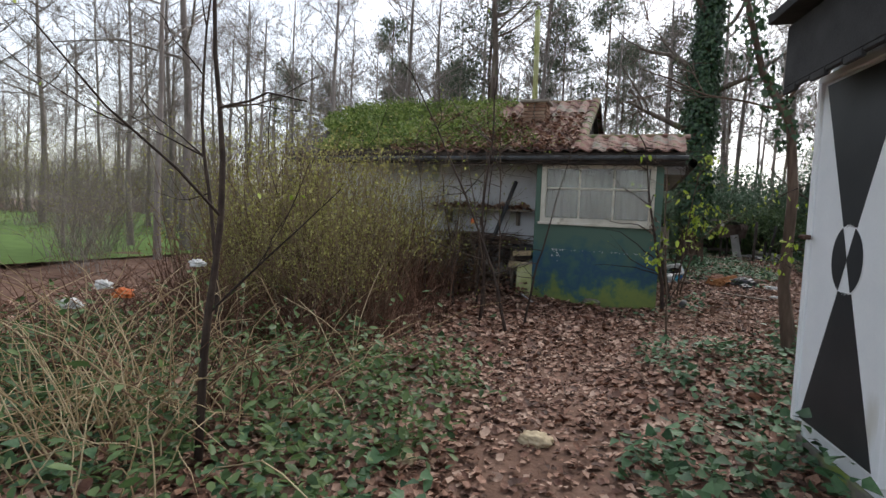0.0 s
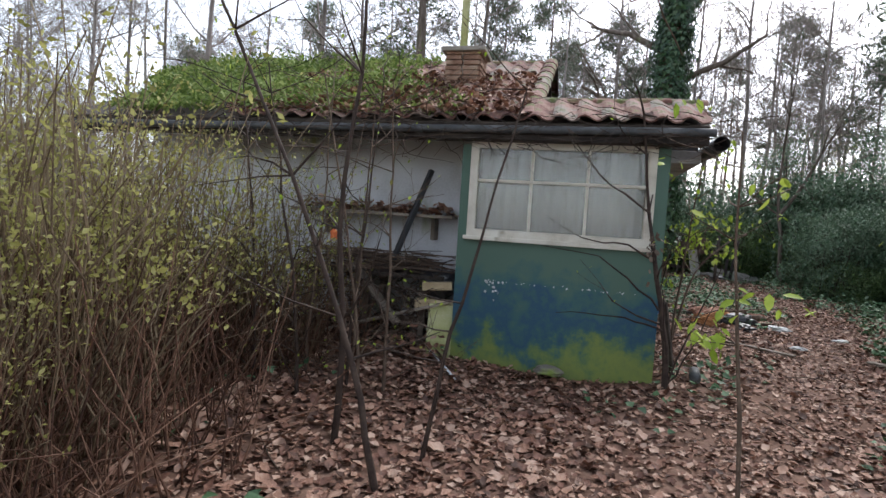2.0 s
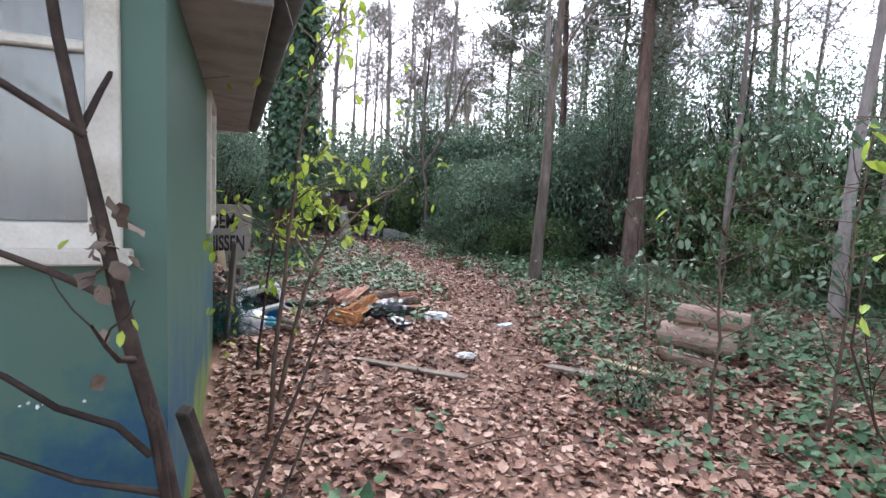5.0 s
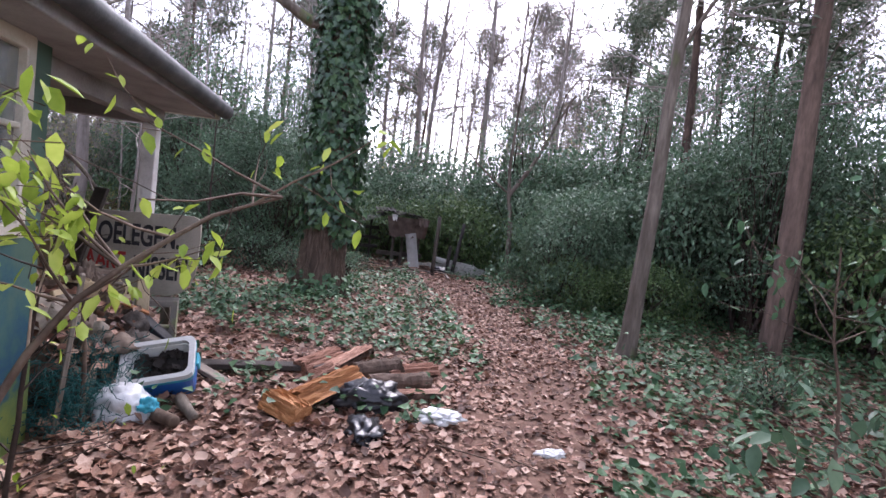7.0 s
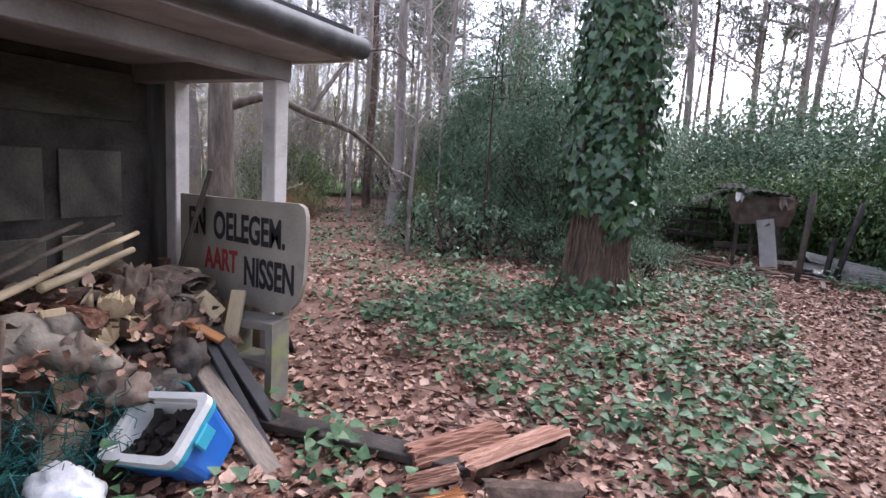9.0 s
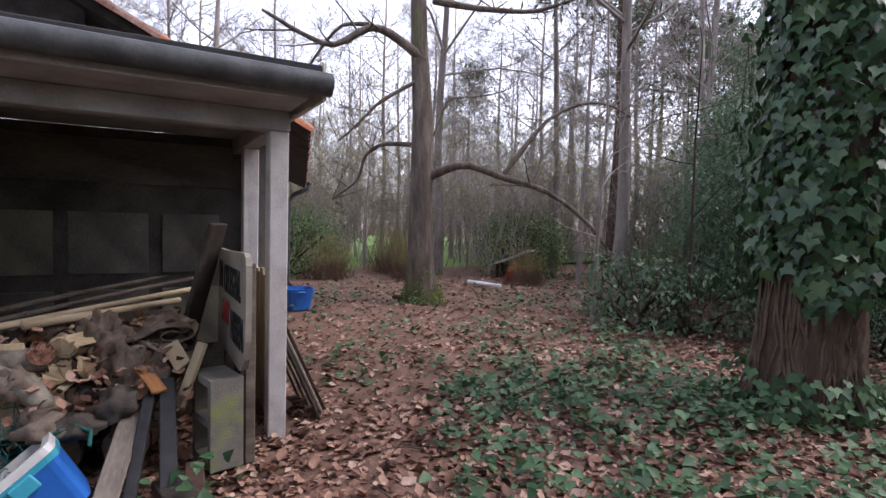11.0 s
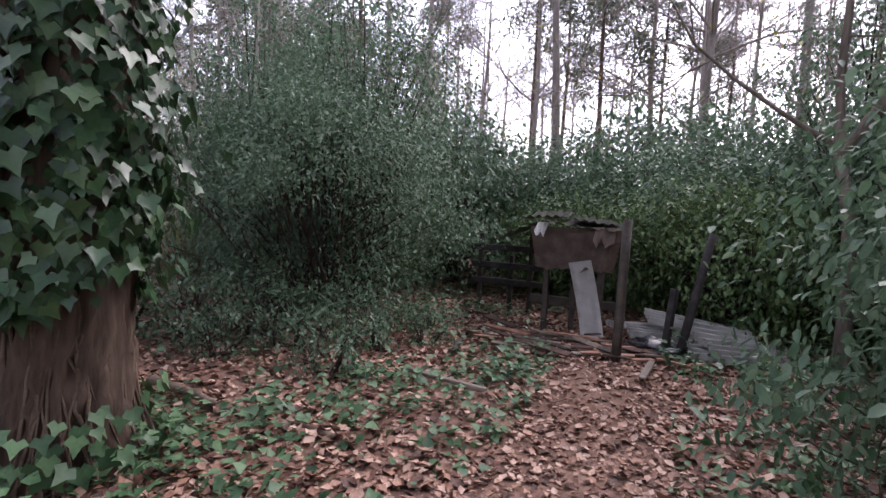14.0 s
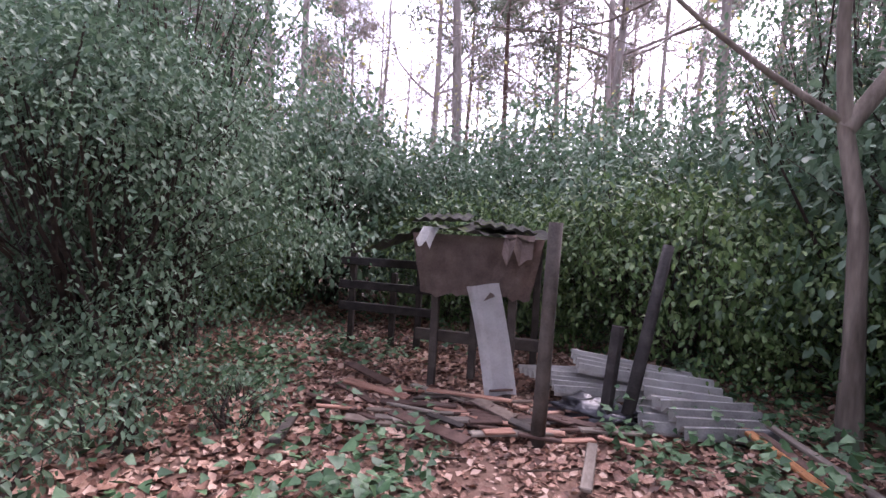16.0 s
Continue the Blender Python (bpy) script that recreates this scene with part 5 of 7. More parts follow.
def free(x, y, gap, margin):
    g = float(way_gap(np.array([x]), np.array([y]))[0])
    if g < margin or (-8.6 < x < 1.5 and -1.6 < y < 8.2) or (0.0 < x < 5.5 and -12 < y < -4.8) or math.hypot(x - IX, y - IY) < 3 or (1 < x < 6.8 and 13.5 < y < 18.5) or (-7 < x < -2.4 and -6 < y < -1.2):
        return False
    return all((x - a) ** 2 + (y - b) ** 2 > gap * gap for a, b in spots)


def plant(tries, x0, x1, y0, y1, gap, margin, kinds, s0, s1):
    for _ in range(tries):
        x, y = rp.uniform(x0, x1), rp.uniform(y0, y1)
        if not free(x, y, gap, margin):
            continue
        spots.append((x, y))
        ob = base_trees[rp.choice(kinds)]
        s = rp.uniform(s0, s1)
        if ob not in planted:
            planted.append(ob)
            put(ob, x, y, rp.uniform(0, 360), s)
        else:
            copy_at(ob, x, y, rp.uniform(0, 360), s, s * rp.uniform(0.9, 1.15))


planted = []
plant(200, -30, 30, 17, 46, 2.6, 6, (0, 1, 2, 2, 0, 3, 4), 0.8, 1.25)
plant(90, 8.5, 30, -8, 20, 2.4, 4.5, (0, 1, 2, 3, 4), 0.85, 1.2)
plant(110, -32, -9, -8, 22, 2.2, 5, (0, 1, 2, 2, 5), 0.5, 1.0)
plant(26, -14, 10, 11, 20, 1.6, 3.0, (5, 5, 1), 0.8, 1.2)
plant(60, -20, -4, 14, 22, 1.9, 3.6, (0, 1, 2, 2), 0.7, 1.05)
plant(60, -26, 34, 24, 52, 2.0, 8, (1, 2, 3, 4), 0.9, 1.4)
plant(20, 13, 34, -6, 24, 2.2, 6, (2, 4, 1), 0.9, 1.3)
plant(30, -22, 16, -26, -13, 3.0, 4, (0, 1, 2, 3), 0.8, 1.2)
plant(40, 6.8, 14, -5, 8.5, 1.7, 3.4, (1, 5, 2, 4), 0.65, 1.0)
for ob in base_trees:
    if ob not in planted:
        put(ob, rp.uniform(-25, -15), rp.uniform(22, 30))

# leafless scrub between the trunks
def scrub(seed):
    rng = np.random.default_rng(seed)
    ob = tagged(new("scrub"), "leafless grey-brown scrub in the far wood", "bush", "woodland scrub")
    t, tips = Tubes(), []
    for i in range(34):
        a = rng.uniform(0, 2 * np.pi)
        limb(t, (0.5 * rng.normal(), 0.5 * rng.normal(), -0.05), (0.5 * np.cos(a), 0.5 * np.sin(a), 1.2), rng.uniform(2.0, 4.0), 0.014, 2, rng, 3, 0.25, 3, tips, 0.07, 0.004)
    tagged(under(t.make("brushwood", M["hazed_bark"]), ob), kind="stuff")
    tips = np.array(tips)
    P = tips[rng.integers(0, len(tips), 1500)] + rng.normal(0, 0.1, (1500, 3))
    V, F = leaves(P, 0.06, QUAD, rng, 0.2, 0.5)
    tagged(under(mesh_np("budding_foliage", V, F, M["hedge"]), ob), kind="stuff")
    return ob


sc = put(scrub(68), -9.5, 16.5)
for _ in range(60):
    x, y = rp.uniform(-26, -7), rp.uniform(6, 32)
    if free(x, y, 0.9, 6) and not (-12 < x < -6.5 and y < 12.5):
        copy_at(sc, x, y, rp.uniform(0, 360), rp.uniform(0.7, 1.3))
for _ in range(34):
    x, y = rp.uniform(-8, 26), rp.uniform(16.5, 34)
    if free(x, y, 0.8, 6):
        copy_at(sc, x, y, rp.uniform(0, 360), rp.uniform(0.7, 1.4))

# evergreen undergrowth
holly = put(bush("holly_bush", 2.3, 1.9, 3.4, 71, "big dark glossy holly bush", "holly", 400, 110, 0.05, OVAL, stems=30, sigma=0.21, low=0.05), -0.42, 14.55, 0, 1.03, 0.97)
hr = np.random.default_rng(77)
tall = bush("holly_tree", 1.5, 1.4, 5.2, 72, "tall loose holly with a thin see-through top", "holly", 200, 64, 0.07, OVAL, "hollies", 22, low=1.0, sigma=0.26)
put(tall, -0.25, 15.6, 40)
under1 = bush("evergreen_bush", 1.8, 1.8, 2.9, 73, "dense dark evergreen bush", "holly", 170, 60, 0.095, OVAL, "evergreen bushes", 14, sigma=0.24)
under2 = bush("laurel_bush", 1.6, 1.6, 2.2, 74, "fresh green laurel-like bush", "evergreen", 150, 56, 0.078, OVAL, "laurel bushes", 12, sigma=0.24)
under3 = bush("low_bush", 0.6, 0.6, 0.8, 75, "small grey-green holly seedling", "holly", 36, 22, 0.06, OVAL, "seedlings", 7, sigma=0.1)
put(under1, 8.8, 13.4, 10)
for x, y, s in ((8.8, 11.0, 1.1), (9.6, 13.0, 1.3), (8.4, 15.0, 1.2), (11.0, 10.5, 1.2), (8.2, 17.0, 1.35), (5.0, 19.6, 1.2), (2.4, 20.4, 1.1), (-0.5, 19.6, 1.25), (12.2, 13.0, 1.4), (10.2, 16.2, 1.3), (6.8, 21.5, 1.4), (0.8, 22.5, 1.4), (-3.5, 21.5, 1.2), (14, 10, 1.4), (4.0, 23.5, 1.5), (9.5, 20.5, 1.5), (15, 16, 1.6), (14.5, -1.0, 1.2), (13, -6, 1.3), (-6.5, 23, 1.3), (-10.5, 24, 1.3), (6.3, 11.2, 0.72), (7.6, 12.2, 0.9), (-3.2, 17.6, 1.15), (-2.2, 19.2, 1.35), (-4.6, 19.6, 1.3)):
    copy_at(under1, x, y, rp.uniform(0, 360), s, s * rp.uniform(0.85, 1.15))
put(under2, 5.6, 17.6, 0)
for x, y, s in ((4.6, 18.4, 1.0), (7.2, 16.8, 0.9), (3.2, 18.8, 0.9), (8.0, 15.4, 0.8), (6.2, 19.2, 1.1), (7.6, 9.9, 0.55), (6.4, 10.6, 0.5), (9.8, 5.6, 0.6), (-1.0, 17.6, 0.8), (-9.5, 15.5, 0.9), (-12, 9, 0.9), (-5.0, 17.5, 0.7), (2.0, 19.4, 0.9), (12.5, 7.2, 1.4), (13.5, 4.5, 1.5), (11.2, 8.6, 1.2), (12.5, 1.5, 1.4), (11.5, -2.0, 1.2), (9.0, -0.8, 0.8), (6.3, -3.5, 0.8), (10.6, 3.4, 0.8)):
    copy_at(under2, x, y, rp.uniform(0, 360), s)
put(under3, -1.7, 11.6, 0, 1.5)
for x, y, s in ((-1.2, 12.2, 1.3), (0.4, 12.2, 0.7), (1.6, 12.4, 0.8), (-3.0, 12.5, 1.2), (6.2, 5.2, 0.7), (2.2, -2.6, 0.8), (2.9, -1.2, 0.7), (-2.4, -8.6, 0.4), (3.2, 1.4, 0.6), (0.7, 12.9, 0.9), (1.35, 13.4, 0.8), (-0.3, 12.5, 1.0), (0.0, 13.1, 1.1), (1.9, 13.9, 0.6)):
    copy_at(under3, x, y, rp.uniform(0, 360), s)
for x, y, s in ((-2.6, 16.2, 1.1), (9.4, 9.4, 0.95), (10.5, 11.8, 1.1), (7.4, 18.6, 1.1), (11.8, 5.8, 0.9), (9.4, 14.4, 1.15), (12.6, 12.6, 1.3), (13.4, 9.2, 1.3), (-3.9, 18.6, 1.0)):
    copy_at(tall, x, y, rp.uniform(0, 360), s)

# the yellow-green thicket before the cottage
def thicket(seed, label):
    rng = np.random.default_rng(seed)
    ob = tagged(new("thicket"), label, "bush", "spring thicket")
    t, t2, tips = Tubes(), Tubes(), []
    for i in range(260):
        a = rng.uniform(0, 2 * np.pi)
        r0, r1 = rng.uniform(0, 0.9), rng.uniform(0.2, 1.5)
        h = rng.uniform(0.9, 2.5)
        p = bend((r0 * np.cos(a), r0 * np.sin(a), -0.05), (r1 * np.cos(a + rng.normal(0, 0.3)), r1 * np.sin(a), h), 7, 0.09, rng)
        t.add(p, np.linspace(0.009, 0.003, 7), 3)
        for k in range(9):
            q = p[rng.integers(3, 7)] + rng.normal(0, 0.13, 3)
            if q[2] > 0.75 + 0.35 * rng.uniform():
                tips.append(q)
    for i in range(520):
        a = rng.uniform(0, 2 * np.pi)
        r0 = rng.uniform(0.2, 1.45)
        p0 = np.array([r0 * np.cos(a), r0 * np.sin(a), -0.03])
        p = bend(p0, p0 + [rng.normal(0, 0.35), rng.normal(0, 0.35), rng.uniform(0.4, 1.35)], 5, 0.05, rng)
        t2.add(p, np.linspace(0.008, 0.003, 5), 3)
    tagged(under(t.make("stem_tangle", M["thicket_twig"]), ob), kind="stuff")
    tagged(under(t2.make("bramble_tangle", M["red_stem"]), ob), kind="stuff")
    tips = np.array(tips)
    P = np.repeat(tips, 3, axis=0) + rng.normal(0, 0.06, (len(tips) * 3, 3))
    V, F = leaves(P, 0.04, QUAD, rng, 0.1, 0.5)
    under(mesh_np("foliage", V, F, M["hedge"]), ob)
    return ob


th = put(thicket(81, "dense twiggy thicket with tiny yellow-green spring leaves"), -4.1, -3.3, 0)
for x, y, s in ((-5.3, -3.6, 0.98), (-5.6, -2.2, 1.1), (-3.7, -4.4, 0.6), (-4.7, -4.6, 0.5), (-4.9, -1.4, 0.95), (-4.15, -0.75, 0.8)):
    copy_at(th, x, y, rp.uniform(0, 360), s)
for x, y, s in ((-9.4, 11.6, 0.45), (-10.4, 9.6, 0.5), (-11.4, 12.0, 0.6), (-5.0, 16.5, 0.5), (-7.5, 14.0, 0.4), (-11.5, 6.5, 0.6)):
    copy_at(th, x, y, rp.uniform(0, 360), s, label="bare reddish-brown twiggy scrub beside the path")


def sapling(name, x, y, spine, r, seed, label, twigs, leaf=0, size=0.055, material="dark_twig", leafmat="spring", from_=0.3, length=0.8):
    """A slender shrub: a bent main stem, side twigs and a few fresh leaves."""
    rng = np.random.default_rng(seed)
    ob = thing(name, x, y, gz(x, y), label, "shrub")
    p = np.array(spine, float)
    u = np.linspace(0, len(p) - 1, 12)
    p = np.stack([np.interp(u, range(len(p)), p[:, k]) for k in range(3)], -1)
    p[1:-1] = (p[:-2] + 2 * p[1:-1] + p[2:]) / 4 + rng.normal(0, 0.006, (10, 3))
    under(Tubes().add(p, np.linspace(r, r * 0.3, 12), 7, 0.08).make("stem", M[material]), ob)
    t, tips = Tubes(), []
    for i in range(twigs):
        j = rng.integers(int(12 * from_), 12)
        a = rng.uniform(0, 2 * np.pi)
        limb(t, p[j], [np.cos(a), np.sin(a), rng.uniform(-0.1, 0.9)], length * rng.uniform(0.5, 1.2), r * 0.35, 1, rng, 4, 0.12, 2, tips, 0.08, 0.002)
    tagged(under(t.make("twig_spray", M[material]), ob), kind="stuff")
    if leaf:
        tips = np.array(tips)
        P = tips[rng.integers(0, len(tips), leaf)] + rng.normal(0, 0.035, (leaf, 3))
        V, F = leaves_on(P, rng.normal(0, 1, (leaf, 3)) + [0, -0.3, 0.6], size, OVAL, rng, 0.4, 0.5)
        under(mesh_np("foliage", V, F, M[leafmat]), ob)
    return ob


sapling("sapling", -2.75, -7.36, [(0, 0, -0.1), (0.03, 0, 0.7), (0.1, 0.05, 1.3), (0.08, 0.1, 2.0), (-0.05, 0.1, 2.7), (0.1, 0.15, 3.6)], 0.028, 91, "slim dark sapling with bare forking twigs", 9, 30, 0.03, length=1.1)
sapling("sapling", -3.9, -5.9, [(0, 0, -0.1), (-0.1, 0, 1.2), (-0.3, 0, 2.4), (-0.2, 0.1, 4.0)], 0.025, 92, "slim bare sapling at the thicket's edge", 9, length=1.2)
sapling("spindly_shrub", -1.87, -3.0, [(0, 0, -0.1), (-0.12, 0, 0.35), (-0.25, 0.05, 0.8), (-0.6, 0.1, 1.6), (-1.1, 0.1, 2.6), (-1.5, 0, 3.4)], 0.024, 193, "spindly shrub with dark slanting stems", 9, 40, 0.03, length=0.6, from_=0.4)
sapling("spindly_shrub", -2.4, -2.5, [(0, 0, -0.1), (0.05, 0, 0.8), (-0.05, 0, 1.6), (0.1, 0, 2.6), (0.05, 0, 3.4)], 0.026, 94, "spindly upright shrub with bare stems", 9, 40, 0.03, length=1.0)
for k, (x, y, lx, ly) in enumerate(((-2.55, -1.7, -0.5, 0.1), (-2.75, -1.5, 0.2, 0.0), (-2.4, -1.5, -0.1, 0.1), (-3.0, -1.9, -0.4, 0.0), (-3.3, -1.2, 0.1, 0.1), (-3.6, -1.6, -0.3, 0.1), (-2.95, -0.9, 0.1, 0.0))):
    sapling("spindly_shrub", x, y, [(0, 0, -0.1), (0.05 * lx, 0, 0.5), (0.35 * lx, ly, 1.2), (0.7 * lx, ly, 2.0), (lx, ly, 2.7)], 0.017, 130 + k, "many-twigged bare shrub before the firewood alcove", 15, 36, 0.03, length=0.75, from_=0.1, material="dark_twig" if k % 2 else "twig")
sapling("spindly_shrub", -1.75, -2.6, [(0, 0, -0.1), (0.1, 0, 0.6), (0.25, 0.1, 1.3), (0.5, 0.15, 2.4)], 0.018, 95, "thin bare shrub stem", 6, 20, 0.03, length=0.5)
sapling("leafing_shrub", 0.06, -2.8, [(0, 0, -0.1), (-0.02, 0.05, 0.6), (-0.08, 0.1, 1.1), (-0.12, 0.14, 1.6), (-0.12, 0.16, 2.15)], 0.014, 96, "young shrub unfolding bright yellow-green leaves by the path", 13, 52, 0.075, "twig", length=0.3, from_=0.35)
sapling("leafing_shrub", 1.55, -3.2, [(0, 0, -0.1), (0.1, 0, 0.8), (-0.1, 0, 1.6), (-0.15, 0.1, 2.6)], 0.02, 97, "young shrub unfolding bright yellow-green leaves", 12, 90, 0.055, length=0.8)
sapling("leafing_shrub", 2.3, -1.0, [(0, 0, -0.1), (0.1, 0, 0.9), (0.05, 0, 1.9), (0.2, 0.1, 2.8)], 0.02, 98, "young leafing shrub beside the path", 10, 60, 0.07, length=0.8)
cs = sapling("corner_shrub", 0.1, -0.16, [(0, 0, -0.1), (-0.02, 0, 0.4), (-0.1, -0.02, 0.8), (-0.2, -0.03, 1.2), (-0.26, -0.04, 1.6), (-0.34, -0.05, 2.0), (-0.42, -0.1, 2.7)], 0.035, 99, "gnarled shrub growing against the wall corner, twigs across the window", 6, 16, 0.035, length=0.7)
ct = Tubes()
for pts in ([(-0.27, -0.05, 1.75), (-0.7, -0.2, 2.0), (-1.0, -0.3, 2.3), (-1.15, -0.35, 2.55)], [(-0.25, -0.05, 1.3), (-0.5, -0.1, 1.45), (-0.75, -0.15, 1.42), (-1.0, -0.2, 1.5), (-1.4, -0.35, 1.75)], [(-0.12, -0.03, 0.8), (-0.45, -0.12, 1.1), (-0.75, -0.18, 1.3), (-1.3, -0.3, 1.36)], [(-0.05, -0.03, 0.6), (-0.5, -0.2, 0.72), (-1.1, -0.35, 0.74)], [(0, 0, 0), (0.14, -0.05, 0.5), (0.3, -0.1, 1.0), (0.4, -0.1, 1.3)], [(0, 0, 0), (0.2, 0.05, 0.35), (0.42, 0.1, 0.9)], [(0.02, 0, 0.1), (-0.1, -0.1, 0.9), (-0.12, -0.12, 1.02)]):
    q = np.array(pts)
    u = np.linspace(0, len(q) - 1, 10)
    q = np.stack([np.interp(u, range(len(q)), q[:, k]) for k in range(3)], -1)
    ct.add(q + ro.normal(0, 0.008, q.shape), np.linspace(0.012, 0.003, 10), 5)
tagged(under(ct.make("branchwork", M["dark_twig"]), cs), kind="stuff")
V, F = leaves_on(np.array([-0.23, -0.06, 1.45]) + ro.normal(0, 1, (26, 3)) * [0.03, 0.03, 0.1], ro.normal(0, 1, (26, 3)), 0.055, CURLED, ro)
under(mesh_np("dead_leaves", V, F, M["card"]), cs, "clump of dead brown leaves")
sapling("leafing_shrub", 0.5, 2.1, [(0, 0, -0.1), (0.1, 0.05, 0.5), (0.22, 0.15, 0.95), (0.45, 0.25, 1.3), (0.75, 0.4, 1.55), (1.0, 0.5, 1.65)], 0.02, 101, "shrub with drooping fresh yellow-green leaves by the wall", 16, 190, 0.075, "twig", length=0.5, from_=0.35)
sapling("leafing_shrub", 0.42, 1.6, [(0, 0, -0.1), (0.05, 0.05, 0.7), (0.12, 0.1, 1.4), (0.2, 0.2, 2.1), (0.3, 0.3, 2.6)], 0.018, 102, "shrub with drooping fresh yellow-green leaves by the wall", 16, 150, 0.07, "twig", length=0.55, from_=0.3)
sapling("leafing_shrub", 0.38, 2.9, [(0, 0, -0.1), (0.05, 0.0, 0.5), (0.1, -0.05, 1.0), (0.2, -0.05, 1.5)], 0.015, 109, "thin dark shrub beside the wall", 14, 50, 0.06, "dark_twig", length=0.45, from_=0.15)
sapling("thin_sapling", -1.15, 11.9, [(0, 0, -0.1), (0.02, 0, 1.2), (0, 0, 2.6), (0.05, 0, 4.0)], 0.03, 103, "straight thin sapling beside the path", 10, length=0.8)
sapling("glossy_seedling", 5.55, 11.6, [(0, 0, -0.1), (0.05, 0, 0.25), (0.0, 0.05, 0.5), (0.1, 0, 0.75)], 0.012, 104, "holly seedling with pale glossy leaves", 14, 170, 0.07, "twig", "ivy", 0.1, 0.45)
sapling("glossy_seedling", 3.6, 1.0, [(0, 0, -0.1), (0.05, 0, 0.6), (0.0, 0.05, 1.3), (0.1, 0, 2.1)], 0.016, 108, "tall young holly with pale glossy leaves", 26, 520, 0.07, "twig", "holly", 0.25, 0.7)
sapling("glossy_seedling", 4.2, 0.5, [(0, 0, -0.1), (0.05, 0, 0.6), (0.1, 0.05, 1.4), (0.1, 0, 2.3)], 0.016, 110, "tall young holly with pale glossy leaves", 26, 520, 0.07, "twig", "holly", 0.2, 0.75)
sapling("glossy_seedling", 6.35, 14.1, [(0, 0, -0.1), (0.05, 0, 0.3), (0.0, 0.05, 0.6), (0.1, 0, 1.0)], 0.012, 107, "holly seedling with pale glossy leaves beside a forked tree", 14, 130, 0.065, "twig", "ivy", 0.1, 0.5)

sapling("glossy_seedling", 4.75, 3.0, [(0, 0, -0.1), (0.0, 0, 0.6), (-0.1, 0.05, 1.2), (-0.2, 0, 1.7)], 0.014, 105, "holly seedling with pale glossy leaves among logs", 11, 120, 0.07, "twig", "ivy", 0.4, 0.6)
sapling("glossy_seedling", 5.6, 3.4, [(0, 0, -0.1), (0.0, 0, 0.6), (-0.1, 0.05, 1.2), (0.0, 0, 2.0)], 0.014, 106, "holly seedling with pale glossy leaves among logs", 12, 160, 0.07, "twig", "ivy", 0.3, 0.7)

# dry grass and bramble stems at the start of the walk
t = Tubes()
for i in range(260):
    a = np.array([ro.uniform(-5.2, -2.3), ro.uniform(-8.6, -5.6), 0.0])
    if ro.uniform() < 0.5:
        a[:2] = [-3.3 + ro.normal(0, 0.3), -7.4 + ro.normal(0, 0.3)]
    b = a + [ro.normal(0, 0.6), ro.normal(0, 0.5), ro.uniform(0.03, 1.05)]
    t.add(bend(a, b, 7, 0.025, ro, -0.16), np.linspace(0.0055, 0.002, 7), 3)
tagged(t.make("dry_grass", M["straw"]), "pale dry grass stalks bent over", "dry grass", kind="stuff")
t = Tubes()
for i in range(520):
    a = np.array([ro.uniform(-7, -2.6), ro.uniform(-7.4, -3.6), -0.02])
    b = a + [ro.normal(0, 0.6), ro.normal(0, 0.6), ro.uniform(0.2, 1.0)]
    t.add(bend(a, b, 6, 0.04, ro, -0.15), np.linspace(0.006, 0.002, 6), 3)
tagged(t.make("bramble_canes", M["red_stem"]), "tangle of brown bramble canes", "bramble", kind="stuff")
n = 9500
c0 = np.stack([ro.uniform(-6.5, -1.5, 170), ro.uniform(-9.2, -5.0, 170)], -1)
P = np.concatenate([c0[ro.integers(0, 170, n)] + ro.normal(0, 0.15, (n, 2)), ro.gamma(2, 0.09, (n, 1))], -1)
V, F = leaves(P, 0.07, OVAL, ro, 0.6, 0.4)
tagged(mesh_np("bramble_leaves", V, F, M["evergreen"]), "green bramble leaves near the ground", "bramble", kind="stuff")
t = Tubes()
for i in range(420):
    x0, y0 = ro.uniform(-3, 8), ro.uniform(-9, 17)
    if inside_house(np.array([x0]), np.array([y0]))[0] or (-0.6 < x0 < 0.4 and y0 > -0.6 and y0 < 6.2):
        continue
    a = np.array([x0, y0, gz(x0, y0) + 0.02])
    an, ln = ro.uniform(0, 2 * np.pi), ro.uniform(0.12, 0.6)
    t.add(bend(a, a + [ln * np.cos(an), ln * np.sin(an), 0.02], 4, 0.01, ro), np.linspace(0.007, 0.003, 4), 4)
tagged(t.make("fallen_twigs", M["twig"]), "fallen twigs scattered over the leaves", "twigs", kind="stuff")

# the wood's western edge, seen over the thicket at the start
plant(65, -34, -11, -7, 12, 2.0, 4.5, (0, 1, 2, 2), 0.6, 1.0)
plant(110, -75, -36, -12, 60, 2.2, 8, (0, 1, 2, 2), 0.8, 1.2)
for _ in range(26):
    x, y = rp.uniform(-17, -10.5), rp.uniform(-7, 6)
    if free(x, y, 0.9, 5):
        copy_at(sc, x, y, rp.uniform(0, 360), rp.uniform(0.35, 0.6))
for _ in range(60):
    x, y = rp.uniform(-62, -40), rp.uniform(-14, 45)
    copy_at(sc, x, y, rp.uniform(0, 360), rp.uniform(0.9, 1.6))

